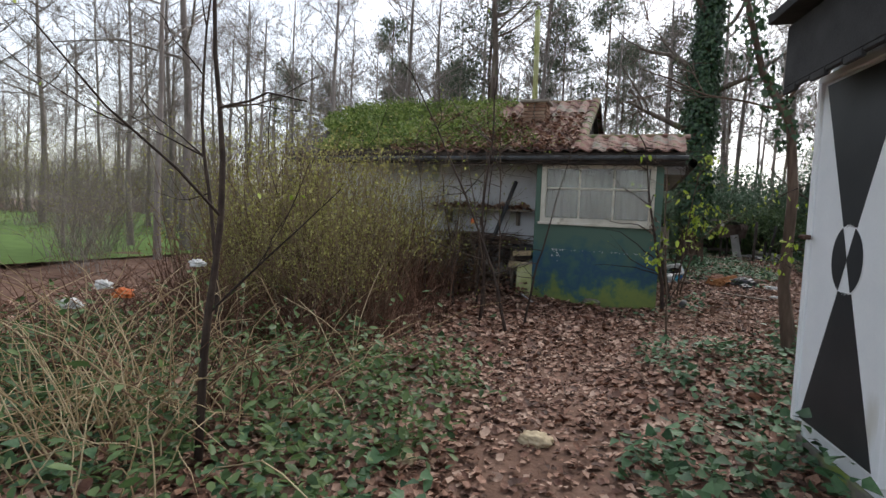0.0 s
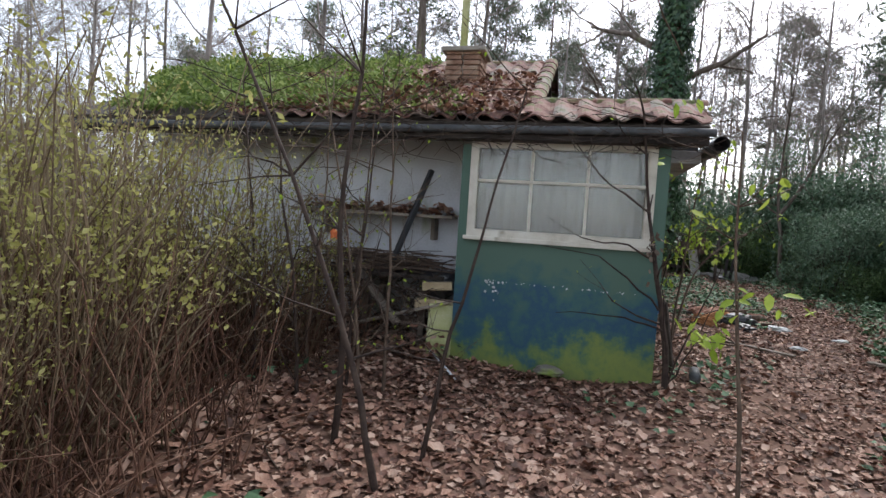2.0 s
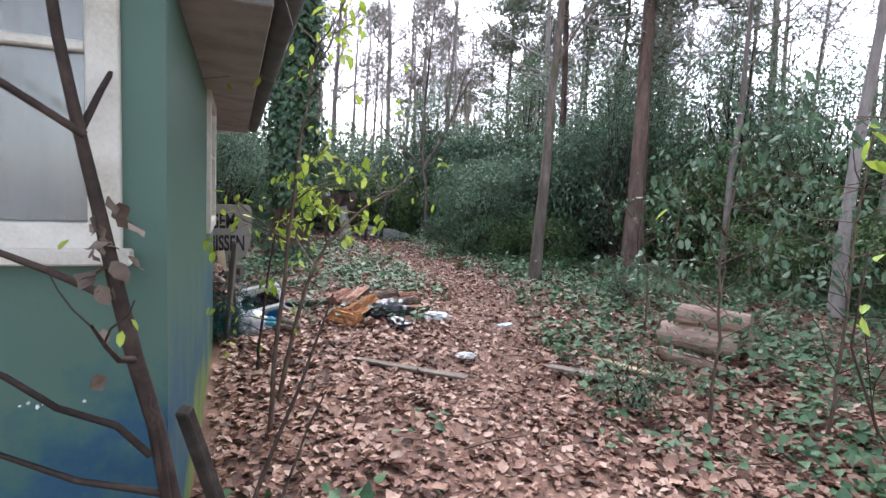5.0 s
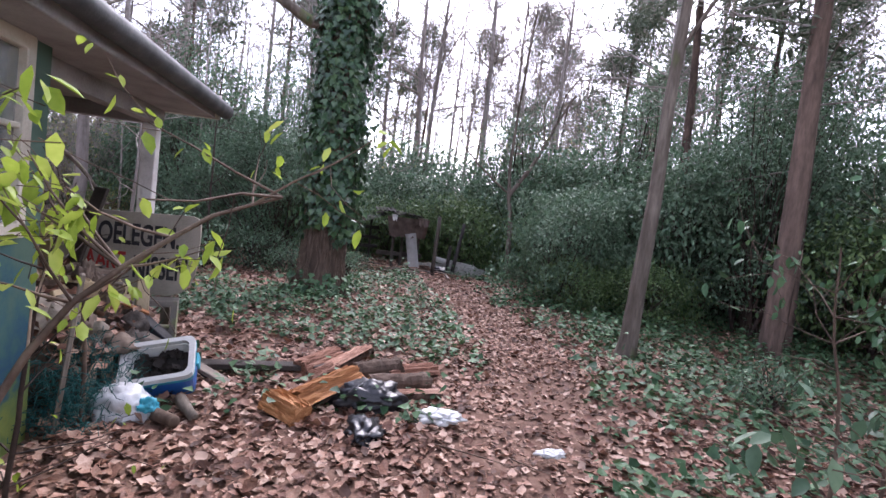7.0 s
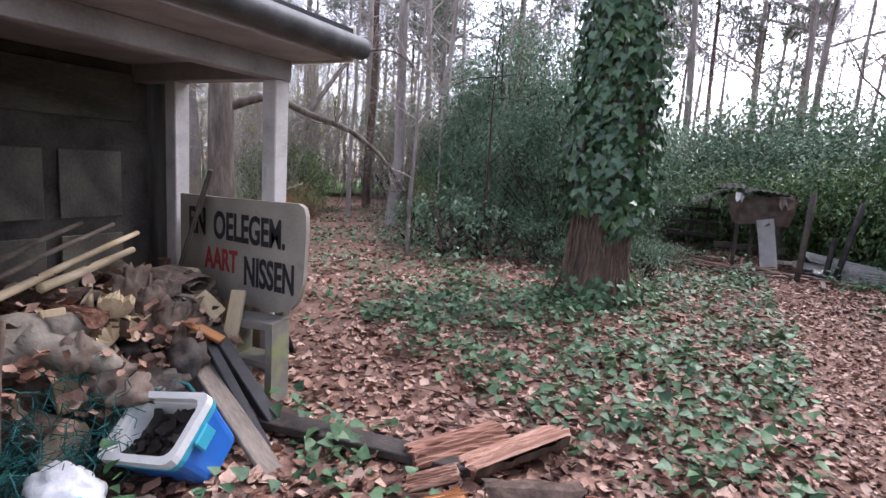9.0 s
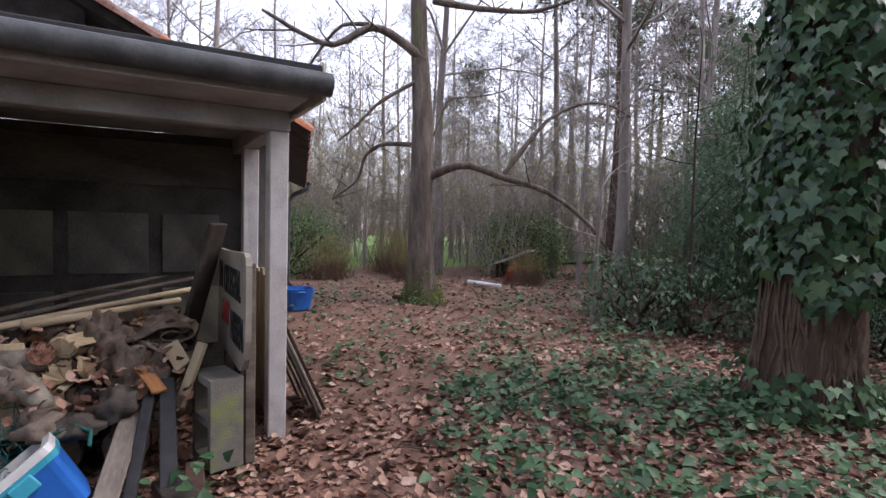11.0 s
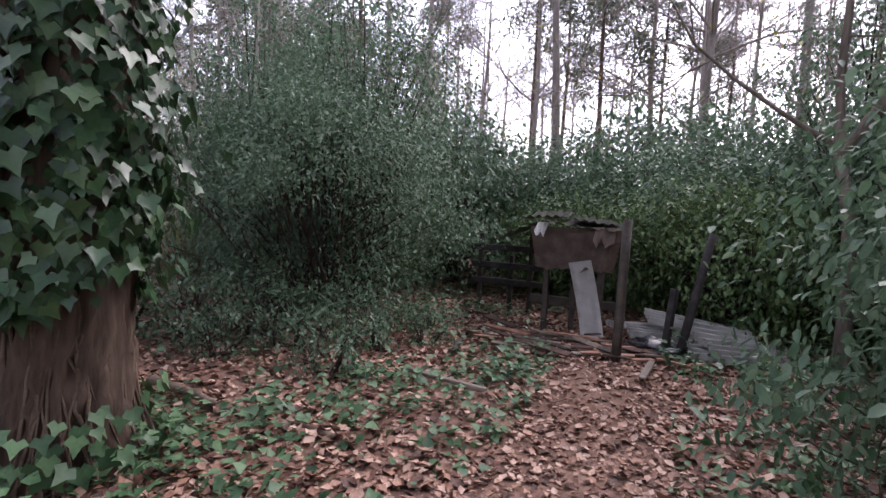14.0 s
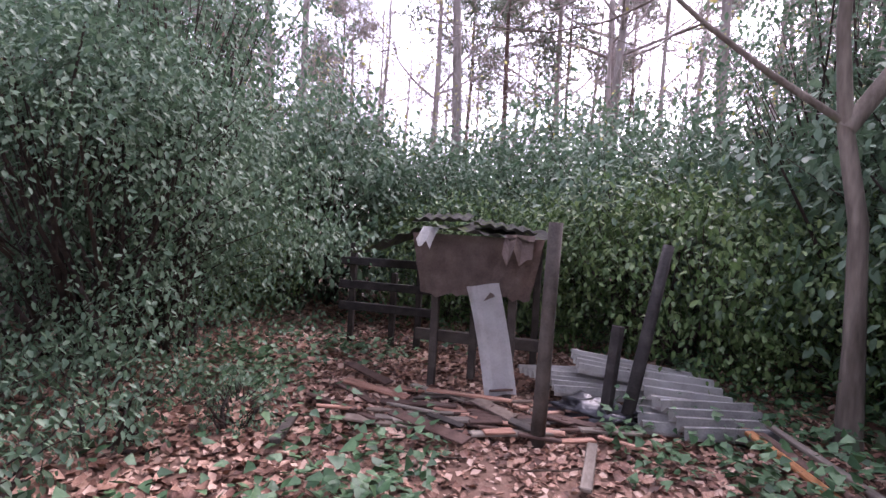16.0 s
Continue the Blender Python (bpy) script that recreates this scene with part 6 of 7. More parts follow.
# ---- split logs and rubbish on the path ----
def split_log(a, b, r, seed, label, material="split_wood", group="split logs", wedge=True):
    """A cleft log: bark on the round side, torn orange wood on the split faces."""
    rng = np.random.default_rng(seed)
    a, b = np.array(a, float), np.array(b, float)
    ln = float(np.linalg.norm(b - a))
    ob = tagged(new("split_log" if wedge else "round_log"), label, "log", group)
    d = (b - a) / ln
    ob.matrix_basis = Matrix.Translation(a) @ Vector(d).to_track_quat("Y", "Z").to_matrix().to_4x4() @ pose(0, 0, 0, 0, float(rng.uniform(-30, 30)), 0)
    n = 9
    ang = np.linspace(np.pi * 1.05, np.pi * 1.95, n) if wedge else np.linspace(0, 2 * np.pi, n + 5)[:-1]
    ys = np.linspace(0, ln, 10)
    bm = bmesh.new()
    rows = []
    for y in ys:
        k = 1 + 0.07 * rng.normal()
        rows.append([bm.verts.new((r * k * np.cos(q), y + 0.012 * rng.normal(), r * k * np.sin(q) + 0.006 * rng.normal())) for q in ang])
    for p, q in zip(rows[:-1], rows[1:]):
        for i in range(len(ang) - 1):
            bm.faces.new((p[i], p[i + 1], q[i + 1], q[i]))
        if not wedge:
            bm.faces.new((p[-1], p[0], q[0], q[-1]))
    part("bark", bm, M[material] if group == "stacked logs" else M["bark"], ob)
    wm = bmesh.new()
    if wedge:
        line = np.linspace(-1, 1, 19)
        grain = np.cumsum(rng.normal(0, 0.09, 19))
        grain -= np.linspace(grain[0], grain[-1], 19)
        torn = rng.normal(0, 0.05, (2, 19))
        wr = [[wm.verts.new((r * 0.99 * u, y + (torn[0, i] * (j == 0) + torn[1, i] * (j == len(ys) - 1)) * ln * 0.6, r * (0.34 * (1 - abs(u)) + (grain[i] + 0.09 * (i % 2) + 0.05 * rng.normal()) * (abs(u) < 0.95)))) for i, u in enumerate(line)] for j, y in enumerate(ys)]
        for p, q in zip(wr[:-1], wr[1:]):
            for i in range(18):
                wm.faces.new((p[i], p[i + 1], q[i + 1], q[i]))
        for row, y in ((wr[0], 0.0), (wr[-1], ln)):
            low = [wm.verts.new((r * np.cos(q), y, r * np.sin(q))) for q in ang[::-1]]
            wm.faces.new(row + low)
    else:
        xm = bmesh.new()
        xm.faces.new([xm.verts.new((r * 0.99 * np.cos(q), -0.004, r * 0.99 * np.sin(q))) for q in ang[::-1]])
        part("cut_end", xm, M["log_end"], ob)
        for y in (ln,):
            wm.faces.new([wm.verts.new((r * 0.99 * np.cos(q), y + 0.004 * (1 if y else -1), r * 0.99 * np.sin(q))) for q in ang])
    bmesh.ops.recalc_face_normals(wm, faces=wm.faces)
    part("split_face" if wedge else "cut_end", wm, M[material] if wedge else M["log_end"], ob)
    return ob


for i, (a, b, r, w) in enumerate((((1.5, 4.42, 0.1), (1.95, 5.0, 0.16), 0.13, True), ((1.3, 4.45, 0.09), (1.56, 4.2, 0.07), 0.11, True), ((1.72, 5.45, 0.08), (2.05, 6.05, 0.12), 0.1, True), ((1.95, 5.2, 0.1), (2.35, 5.4, 0.12), 0.09, False), ((2.08, 5.02, 0.07), (2.62, 5.16, 0.07), 0.075, False), ((2.25, 5.3, 0.09), (2.75, 5.62, 0.06), 0.09, True), ((1.45, 5.35, 0.08), (1.75, 5.85, 0.1), 0.09, True), ((2.2, 4.85, 0.04), (2.7, 4.95, 0.04), 0.06, True), ((1.55, 5.15, 0.06), (1.75, 5.3, 0.12), 0.05, True))):
    split_log(a, b, r, 200 + i, ("freshly split log showing orange wood on the leaves" if i < 2 else "torn pinkish-brown split log in a heap") if w else "round barked log in the heap on the path", "split_wood" if i in (0, 1) else "torn_wood", wedge=w)
for i, (a, b, r, w) in enumerate((((4.72, 2.72, 0.16), (5.08, 2.0, 0.18), 0.15, False), ((5.03, 2.78, 0.15), (5.36, 2.1, 0.17), 0.14, False), ((4.4, 2.35, 0.1), (4.62, 1.7, 0.09), 0.1, True), ((4.8, 2.6, 0.41), (5.15, 1.95, 0.42), 0.12, False))):
    split_log(a, b, r, 240 + i, "barkless reddish-brown sawn log stacked among the brambles", "dry_log", "stacked logs", w)
board_thing("path_plank", (0.45, 5.2, 0.07), (1.75, 5.5, 0.04), 0.17, 0.05, "wet_wood", "dark wet plank lying across the leaves")
board_thing("flat_board", (3.0, 2.3, 0.03), (3.35, 1.9, 0.03), 0.12, 0.03, "old_wood", "rotting board by the logs")
board_thing("flat_board", (3.55, 2.4, 0.05), (3.85, 1.75, 0.04), 0.09, 0.03, "pale_wood", "pale split board by the logs")
board_thing("bark_strip", (1.3, 2.9, 0.02), (2.1, 2.2, 0.02), 0.09, 0.025, "old_wood", "long strip of bark among the leaves", category="bark")


def crumple(name, x, y, z, sx, sy, sz, seed, material, label, category, k=0.45, sub=4):
    """A crumpled sheet or sack: a ball pulled out of shape by noise, its underside flat."""
    bm = bmesh.new()
    bmesh.ops.create_icosphere(bm, subdivisions=sub, radius=1)
    for v in bm.verts:
        w = 1 + k * noise.noise(v.co * 2.2 + Vector((seed, 0, 0))) + 0.6 * k * (1 - 2 * abs(noise.noise(v.co * 4 + Vector((0, seed, 0))))) + 0.25 * k * (1 - 2 * abs(noise.noise(v.co * 9 + Vector((0, 0, seed)))))
        v.co = Vector((v.co.x * sx * w, v.co.y * sy * w, max(v.co.z, -0.35) * sz * w))
    for f in bm.faces:
        f.smooth = True
    ob = part(name, bm, M[material], None)
    ob.location = (x, y, z)
    return tagged(ob, label, category)


crumple("plastic_bag", 2.05, 4.62, 0.06, 0.23, 0.15, 0.12, 3, "black_plastic", "torn black plastic bag beside split logs", "bag", 0.45)
crumple("plastic_scrap", 2.02, 4.05, 0.04, 0.09, 0.16, 0.05, 5, "black_plastic", "scrap of black plastic on the leaves", "rubbish", 0.8)
crumple("plastic_scrap", 2.6, 4.4, 0.03, 0.13, 0.08, 0.04, 7, "white_plastic", "white plastic scrap on the leaves", "rubbish", 0.7)
crumple("paper_scrap", 2.36, 2.8, 0.02, 0.07, 0.045, 0.02, 9, "white_plastic", "crumpled white paper on the leaves", "rubbish", 0.7)
crumple("paper_scrap", 3.34, 3.85, 0.02, 0.075, 0.04, 0.02, 11, "white_plastic", "crumpled white paper on the leaves", "rubbish", 0.7)
can = Tubes().add([(0, 0, 0), (0.05, 0.3, 0.01)], 0.055, 10, 0, True).make("grey_pipe", M["gutter"])
can.location = (0.42, 0.05, gz(0.42, 0.1) + 0.06)
tagged(can, "short grey pipe end beside the wall corner", "pipe")
board_thing("old_stake", (0.25, 0.3, -0.02), (0.05, -0.02, 0.85), 0.05, 0.05, "wet_wood", "dark stake leaning at the wall corner", category="stake")
crumple("moss_stone", -1.05, -0.14, 0.02, 0.13, 0.07, 0.06, 13, "concrete", "pale lichened stone at the foot of the wall", "stone", 0.3)
for x, y, r in ((-0.9, -6.3, 0.1), (-1.6, -6.9, 0.07), (-2.0, -6.6, 0.06)):
    crumple("pale_stone", x, y, gz(x, y) + 0.02, r, r * 0.7, r * 0.5, x * 3, "pale_wood", "pale chunk of wood among the leaves", "rubbish", 0.3)
for x, y, z, s in ((-4.6, -5.5, 0.86, 0.06), (-4.9, -6.3, 0.7, 0.06), (-5.25, -6.35, 0.5, 0.07), (-4.78, -6.2, 0.62, 0.07)):
    crumple("litter_bag", x, y, z, s, s * 0.8, s * 0.6, x * 5, "white_plastic" if z != 0.62 else "flame", "scrap of rubbish caught in the brambles", "rubbish", 0.7)
crumple("orange_scrap", -2.75, -1.9, 1.36, 0.022, 0.02, 0.045, 4, "flame", "orange scrap hanging in the thicket", "rubbish", 0.5)
sk = Tubes().add(bend((-2.75, -1.9, 1.4), (-2.6, -1.7, 2.5), 5, 0.02, ro), 0.004, 4).make("hanging_cord", M["twig"])
tagged(sk, "thin stem holding an orange scrap", "stem")

# ---- porch: the sign and the woodpile ----
sign = thing("painted_sign", 0, 5.62, 0, "weathered board sign with hand-painted black and red letters", "sign")
sign.location.z = 0.06
bm = bmesh.new()
pts = [(-0.84, 0.5), (-0.3, 0.515), (0.16, 0.51), (0.27, 0.545), (0.345, 0.62), (0.385, 0.74), (0.395, 0.86), (0.405, 1.1), (0.4, 1.2), (0.38, 1.25), (0.33, 1.272), (0.0, 1.262), (-0.4, 1.25), (-0.84, 1.245)]
f = bm.faces.new([bm.verts.new((px, 0, pz)) for px, pz in pts])
for v in bmesh.ops.extrude_face_region(bm, geom=[f])["geom"]:
    if isinstance(v, bmesh.types.BMVert):
        v.co.y += 0.035
bmesh.ops.recalc_face_normals(bm, faces=bm.faces)
part("board", bm, M["sign_board"], sign)
for lx in (-0.78, 0.1):
    part("leg", boxes(((lx, 0.037, -0.1), (lx + 0.08, 0.1, 1.2))), M["old_wood"], sign)


def letters(text, x, z, size, material, squeeze=0.8):
    cu = bpy.data.curves.new("lettering", "FONT")
    cu.body, cu.size, cu.extrude, cu.offset = text, size, 0.002, size * 0.025
    tmp = bpy.data.objects.new("lettering", cu)
    scene.collection.objects.link(tmp)
    bpy.context.view_layer.update()
    me = bpy.data.meshes.new_from_object(tmp.evaluated_get(bpy.context.evaluated_depsgraph_get()))
    bpy.data.objects.remove(tmp)
    me.materials.clear()
    me.materials.append(M[material])
    ob = under(new("lettering", me), sign)
    ob.matrix_basis = pose(x, -0.005, z, 90) @ Matrix.Diagonal((squeeze, 1, 1, 1))
    return ob


letters("EN", -0.74, 0.97, 0.27, "ink", 0.55)
letters("OELEGEM.", -0.47, 0.96, 0.27, "ink", 0.57)
letters("AART", -0.56, 0.73, 0.22, "red_ink", 0.6)
letters("NISSEN", -0.16, 0.665, 0.28, "ink", 0.53)

concrete_block(0.12, 5.5, 0.0, 12, "grey hollow concrete block standing by the post", 0.56)
board_thing("leaning_board", (0.08, 5.28, 0.36), (0.02, 5.42, 0.74), 0.1, 0.025, "pale_wood", "short pale board leaning on the woodpile")
board_thing("dark_plank", (-0.66, 5.3, 0.3), (-0.44, 5.57, 1.5), 0.2, 0.03, "wet_wood", "broad dark plank leaning against the sign")
board_thing("roof_gutter", (0.02, 5.22, 0.52), (0.62, 5.2, 0.03), 0.09, 0.06, "ink", "length of black plastic guttering", category="gutter")
board_thing("roof_gutter", (0.12, 5.12, 0.46), (0.74, 5.0, 0.03), 0.06, 0.05, "ink", "narrow length of black guttering", category="gutter")
board_thing("brown_plank", (0.05, 5.05, 0.42), (0.95, 4.86, 0.02), 0.12, 0.03, "old_wood", "brown plank sliding off the woodpile")
board_thing("brown_plank", (0.3, 5.35, 0.08), (0.95, 5.3, 0.03), 0.1, 0.03, "rust", "reddish board lying in front of the sign")
stick("pale_pole", (-0.15, 4.0, 0.83), (-1.35, 5.6, 0.95), 0.026, "pale_wood", "long yellowish pole laid over the woodpile", "pole", 5, 0.006)
stick("pale_pole", (-0.35, 4.45, 0.86), (-1.0, 5.35, 0.9), 0.03, "pale_wood", "shorter yellowish pole on the woodpile", "pole", 5, 0.006)
stick("pale_pole", (-0.45, 4.1, 0.84), (-1.5, 5.5, 1.0), 0.02, "old_wood", "grey pole laid over the woodpile", "pole", 5, 0.006)
stick("pale_pole", (-0.6, 4.2, 0.9), (-1.55, 5.3, 1.02), 0.022, "old_wood", "grey pole laid over the woodpile", "pole", 5, 0.006)
for i, (a, b, r, m) in enumerate((((-0.35, 3.95, 0.34), (-0.28, 4.5, 0.36), 0.14, "bark"), ((-0.75, 4.5, 0.7), (-0.3, 4.68, 0.7), 0.12, "old_wood"), ((-0.9, 4.1, 0.45), (-0.4, 4.2, 0.45), 0.15, "bark"), ((-0.8, 4.9, 0.45), (-0.3, 5.0, 0.45), 0.14, "bark"), ((-0.7, 5.2, 0.3), (-0.1, 5.25, 0.3), 0.13, "bark"), ((-0.5, 4.2, 0.17), (0.12, 4.3, 0.17), 0.14, "bark"), ((-0.6, 4.6, 0.17), (0.08, 4.65, 0.17), 0.13, "bark"), ((-0.65, 4.95, 0.17), (0.05, 5.0, 0.17), 0.13, "bark"), ((-0.1, 4.72, 0.4), (0.05, 4.95, 0.3), 0.06, "pale_wood"), ((-1.3, 4.3, 0.2), (-0.7, 4.35, 0.2), 0.18, "bark"), ((-1.3, 4.9, 0.25), (-0.75, 4.95, 0.25), 0.2, "bark"), ((-1.4, 4.6, 0.55), (-0.8, 4.65, 0.58), 0.16, "old_wood"), ((-1.2, 5.2, 0.6), (-0.6, 5.1, 0.62), 0.13, "bark"))):
    split_log(a, b, r, 270 + i, "weathered grey log in the porch woodpile", m, "porch woodpile", False)
board_thing("short_board", (-0.06, 4.42, 0.26), (-0.2, 4.42, 0.78), 0.12, 0.03, "pale_wood", "short pale board standing on the woodpile")
board_thing("short_board", (0.02, 4.9, 0.3), (-0.5, 5.0, 0.66), 0.12, 0.03, "pale_wood", "pale board in the woodpile")
for i in range(16):
    a = Vector((rp.uniform(-0.9, 0.1), rp.uniform(4.5, 5.3), rp.uniform(0.5, 0.86)))
    b = a + Vector((rp.uniform(-0.35, 0.35), rp.uniform(-0.3, 0.3), rp.uniform(-0.22, 0.06)))
    board_thing("scrap_wood", a, b, rp.uniform(0.04, 0.12), 0.02, rp.choice(("pale_wood", "old_wood", "split_wood", "wet_wood")), "scrap of broken board on the woodpile", rp.uniform(-60, 60), group="woodpile scraps")
for i, (y, z) in enumerate(((5.32, 0.78), (5.3, 0.68), (5.34, 0.6), (5.27, 0.52), (5.36, 0.46))):
    # rolls of mouldering roofing felt
    rr = np.random.default_rng(300 + i)
    bm = bmesh.new()
    prof = [(0.09 + 0.016 * k, 0.5 * k) for k in range(22)]
    rows = [[bm.verts.new((x, (r + 0.012 * rr.normal()) * math.cos(a), 0.45 * (r + 0.012 * rr.normal()) * math.sin(a))) for r, a in prof] for x in (-0.22, 0.0, 0.2)]
    for p, q in zip(rows[:-1], rows[1:]):
        for j in range(21):
            bm.faces.new((p[j], p[j + 1], q[j + 1], q[j]))
    ob = part("felt_roll", bm, M["card"], None)
    ob.modifiers.new("thickness", "SOLIDIFY").thickness = 0.008
    ob.matrix_basis = pose(-0.32 + 0.03 * i, y - 0.05, z, 10 * i, 5, 30 * i) @ Matrix.Diagonal((0.8, 0.42, 0.42, 1))
    tagged(ob, "mouldering brown roll of bark-like felt on the woodpile", "felt roll", "felt rolls")
for i in range(5):
    crumple("bark_piece", -0.22 + 0.05 * i, 4.85 + 0.08 * i, 0.72 - 0.09 * i, 0.06, 0.09, 0.16, 20 + i, "card", "curled piece of loose bark on the woodpile", "bark", 0.6)

# a gnarled grey root lying on the pile
rr = np.random.default_rng(77)
gt = Tubes()
gt.add(bend((0, 0, 0), (0.3, 0.6, 0.1), 9, 0.012, rr), [0.13, 0.155, 0.165, 0.16, 0.15, 0.155, 0.15, 0.12, 0.09], 16, 0.09, True)
gt.add(bend((0.2, 0.42, 0.07), (0.5, 0.72, -0.1), 7, 0.012, rr), [0.12, 0.105, 0.09, 0.085, 0.075, 0.06, 0.045], 14, 0.1, True)
gt.add(bend((0.24, 0.5, 0.09), (0.26, 0.86, 0.16), 6, 0.012, rr), [0.1, 0.085, 0.07, 0.06, 0.05, 0.03], 12, 0.1, True)
gnarl = tagged(gt.make("gnarled_root", M["root"]), "thick gnarled grey root on the porch woodpile", "root")
gnarl.location = (-0.42, 3.9, 0.56)
rw = random.Random(44)
for i in range(15):
    y_, z_ = rw.uniform(4.5, 5.2), rw.uniform(0.3, 0.78)
    a = (-0.55 + rw.uniform(-0.2, 0.2), y_, z_)
    b = (a[0] + rw.uniform(0.3, 0.55), y_ + rw.uniform(-0.25, 0.25), z_ + rw.uniform(-0.16, 0.04))
    split_log(a, b, rw.uniform(0.06, 0.11), 500 + i, "dry grey-brown split log in the porch woodpile", rw.choice(("old_wood", "torn_wood", "pale_wood", "old_wood")), "porch woodpile", True)
for i in range(11):
    crumple("bark_piece", rw.uniform(-0.4, 0.2), rw.uniform(4.3, 5.25), rw.uniform(0.3, 0.75), rw.uniform(0.05, 0.1), rw.uniform(0.06, 0.12), rw.uniform(0.05, 0.13), 60 + i, rw.choice(("card", "wet_wood", "card", "old_wood")), "curled piece of loose bark on the woodpile", "bark", 0.7, 3)
n = 520
P = np.stack([ro.uniform(-0.7, 0.18, n), ro.uniform(3.95, 5.35, n), np.zeros(n)], -1)
P[:, 2] = np.clip(0.62 - 0.75 * (P[:, 0] + 0.15), 0.05, 0.7) + ro.normal(0, 0.07, n)
V, F = leaves(P, 0.075, CURLED, ro, 0.5, 0.4)
tagged(mesh_np("woodpile_leaves", V, F, M["litter"]), "dead brown leaves caught in the woodpile", "fallen leaves", kind="stuff")

# the cool box
cool = thing("cool_box", 0.55, 4.58, 0.0, "tipped blue cool box with dirty white rim, full of leaves", "cool box")
cool.matrix_basis = pose(0.5, 4.73, 0.05, 0, 0, 6) @ pose(0, 0, 0, 38, -12, 0) @ Matrix.Diagonal((1.08, 1.08, 1.1, 1))


def shell(w0, d0, w1, d1, z0, z1, wall, r=0.05, floor=True):
    """An open box with round corners that narrows downwards."""
    bm = bmesh.new()

    def ring(w, d, z):
        out = []
        for cx, cy, a0 in ((w - r, d - r, 0), (-w + r, d - r, 90), (-w + r, -d + r, 180), (w - r, -d + r, 270)):
            out += [bm.verts.new((cx + r * math.cos(radians(a0 + q)), cy + r * math.sin(radians(a0 + q)), z)) for q in (0, 30, 60, 90)]
        return out

    rings = [ring(w0, d0, z0), ring(w1, d1, z1), ring(w1 - wall, d1 - wall, z1), ring(w0 - wall, d0 - wall, z0 + wall)]
    for p, q in zip(rings[:-1], rings[1:]):
        for i in range(16):
            bm.faces.new((p[i], p[(i + 1) % 16], q[(i + 1) % 16], q[i]))
    if floor:
        bm.faces.new(rings[0][::-1])
        bm.faces.new(rings[-1])
    else:
        for i in range(16):
            rings[-1][i].co.z = z0
            bm.faces.new((rings[3][i], rings[3][(i + 1) % 16], rings[0][(i + 1) % 16], rings[0][i]))
    return bm


part("tub", shell(0.19, 0.13, 0.23, 0.165, 0.0, 0.26, 0.02), M["blue"], cool)
part("band", shell(0.235, 0.17, 0.24, 0.175, 0.232, 0.262, 0.012, 0.05, False), M["cyan"], cool, "turquoise band")
part("rim", shell(0.238, 0.173, 0.236, 0.171, 0.263, 0.3, 0.035, 0.05, False), M["white_plastic"], cool, "dirty white rim")
part("handle_lug", boxes(((0.236, -0.05, 0.18), (0.255, 0.05, 0.25))), M["cyan"], cool)
part("liner", shell(0.165, 0.105, 0.205, 0.14, 0.03, 0.262, 0.008), M["white_plastic"], cool, "stained white inner liner")
P = np.stack([ro.uniform(-0.15, 0.15, 90), ro.uniform(-0.1, 0.1, 90), ro.uniform(0.19, 0.215, 90)], -1)
V, F = leaves(P, 0.06, CURLED, ro, 0.6, 0.4)
under(mesh_np("leaf_fill", V, F, M["wet_wood"]), cool, "wet black leaves")
part("mould_fill", boxes(((-0.188, -0.122, 0.06), (0.188, 0.122, 0.2)), bevel=0.02, rough=0.008), M["charred"], cool, "black rotten leaf mould")
crumple("white_bag", 0.38, 4.16, 0.06, 0.18, 0.13, 0.15, 38.3, "bag_film", "dirty white plastic bag beside the cool box", "bag", 0.22, 4)
crumple("cyan_carton", 0.56, 4.12, 0.1, 0.06, 0.05, 0.05, 33, "cyan", "crushed turquoise carton by the white bag", "rubbish", 0.5)
stick("stub_log", (0.62, 4.1, 0.06), (0.78, 4.0, 0.05), 0.05, "bark", "short dark branch stub", "branch", 4, 0.01)
stick("stub_log", (0.7, 4.35, 0.08), (0.86, 4.1, 0.04), 0.045, "old_wood", "short grey branch stub", "branch", 4, 0.01)
nt = Tubes()
for i in range(620):
    a = np.array([ro.normal(0.1, 0.13), ro.uniform(3.75, 4.5), abs(ro.normal(0.1, 0.16)) + 0.04])
    nt.add(bend(a, a + ro.normal(0, 0.09, 3), 5, 0.03, ro), 0.0026, 3)
tagged(nt.make("fishing_net", M["net"]), "tangled teal nylon net on the woodpile", "net", kind="stuff")
hose = Tubes().add(bend((0.12, 4.72, 0.42), (0.42, 4.86, 0.3), 8, 0.05, ro, -0.08), 0.012, 7)
tagged(hose.make("garden_hose", M["net"]), "short piece of teal hose", "hose")
board_thing("upright_board", (0.12, 3.86, 0.0), (0.2, 3.9, 1.0), 0.1, 0.025, "old_wood", "grey board standing at the end of the woodpile")
stick("bent_branch", (0.25, 3.95, 0.0), (0.2, 4.0, 0.85), 0.016, "twig", "bent branch standing by the woodpile", "branch", 6, 0.03)
for i in range(7):
    a = (-0.34 - 0.1 * i, 6.12 + 0.03 * (i % 2), 0.0)
    board_thing("leaning_board", (a[0], 6.3 + 0.05 * (i % 3), gz(a[0], 6.3)), (a[0] - 0.05, 6.03, 0.62 + 0.1 * (i % 3)), 0.11, 0.02, "old_wood" if i % 2 else "wet_wood", "mossy slat leaning on the porch parapet", group="leaning slats")

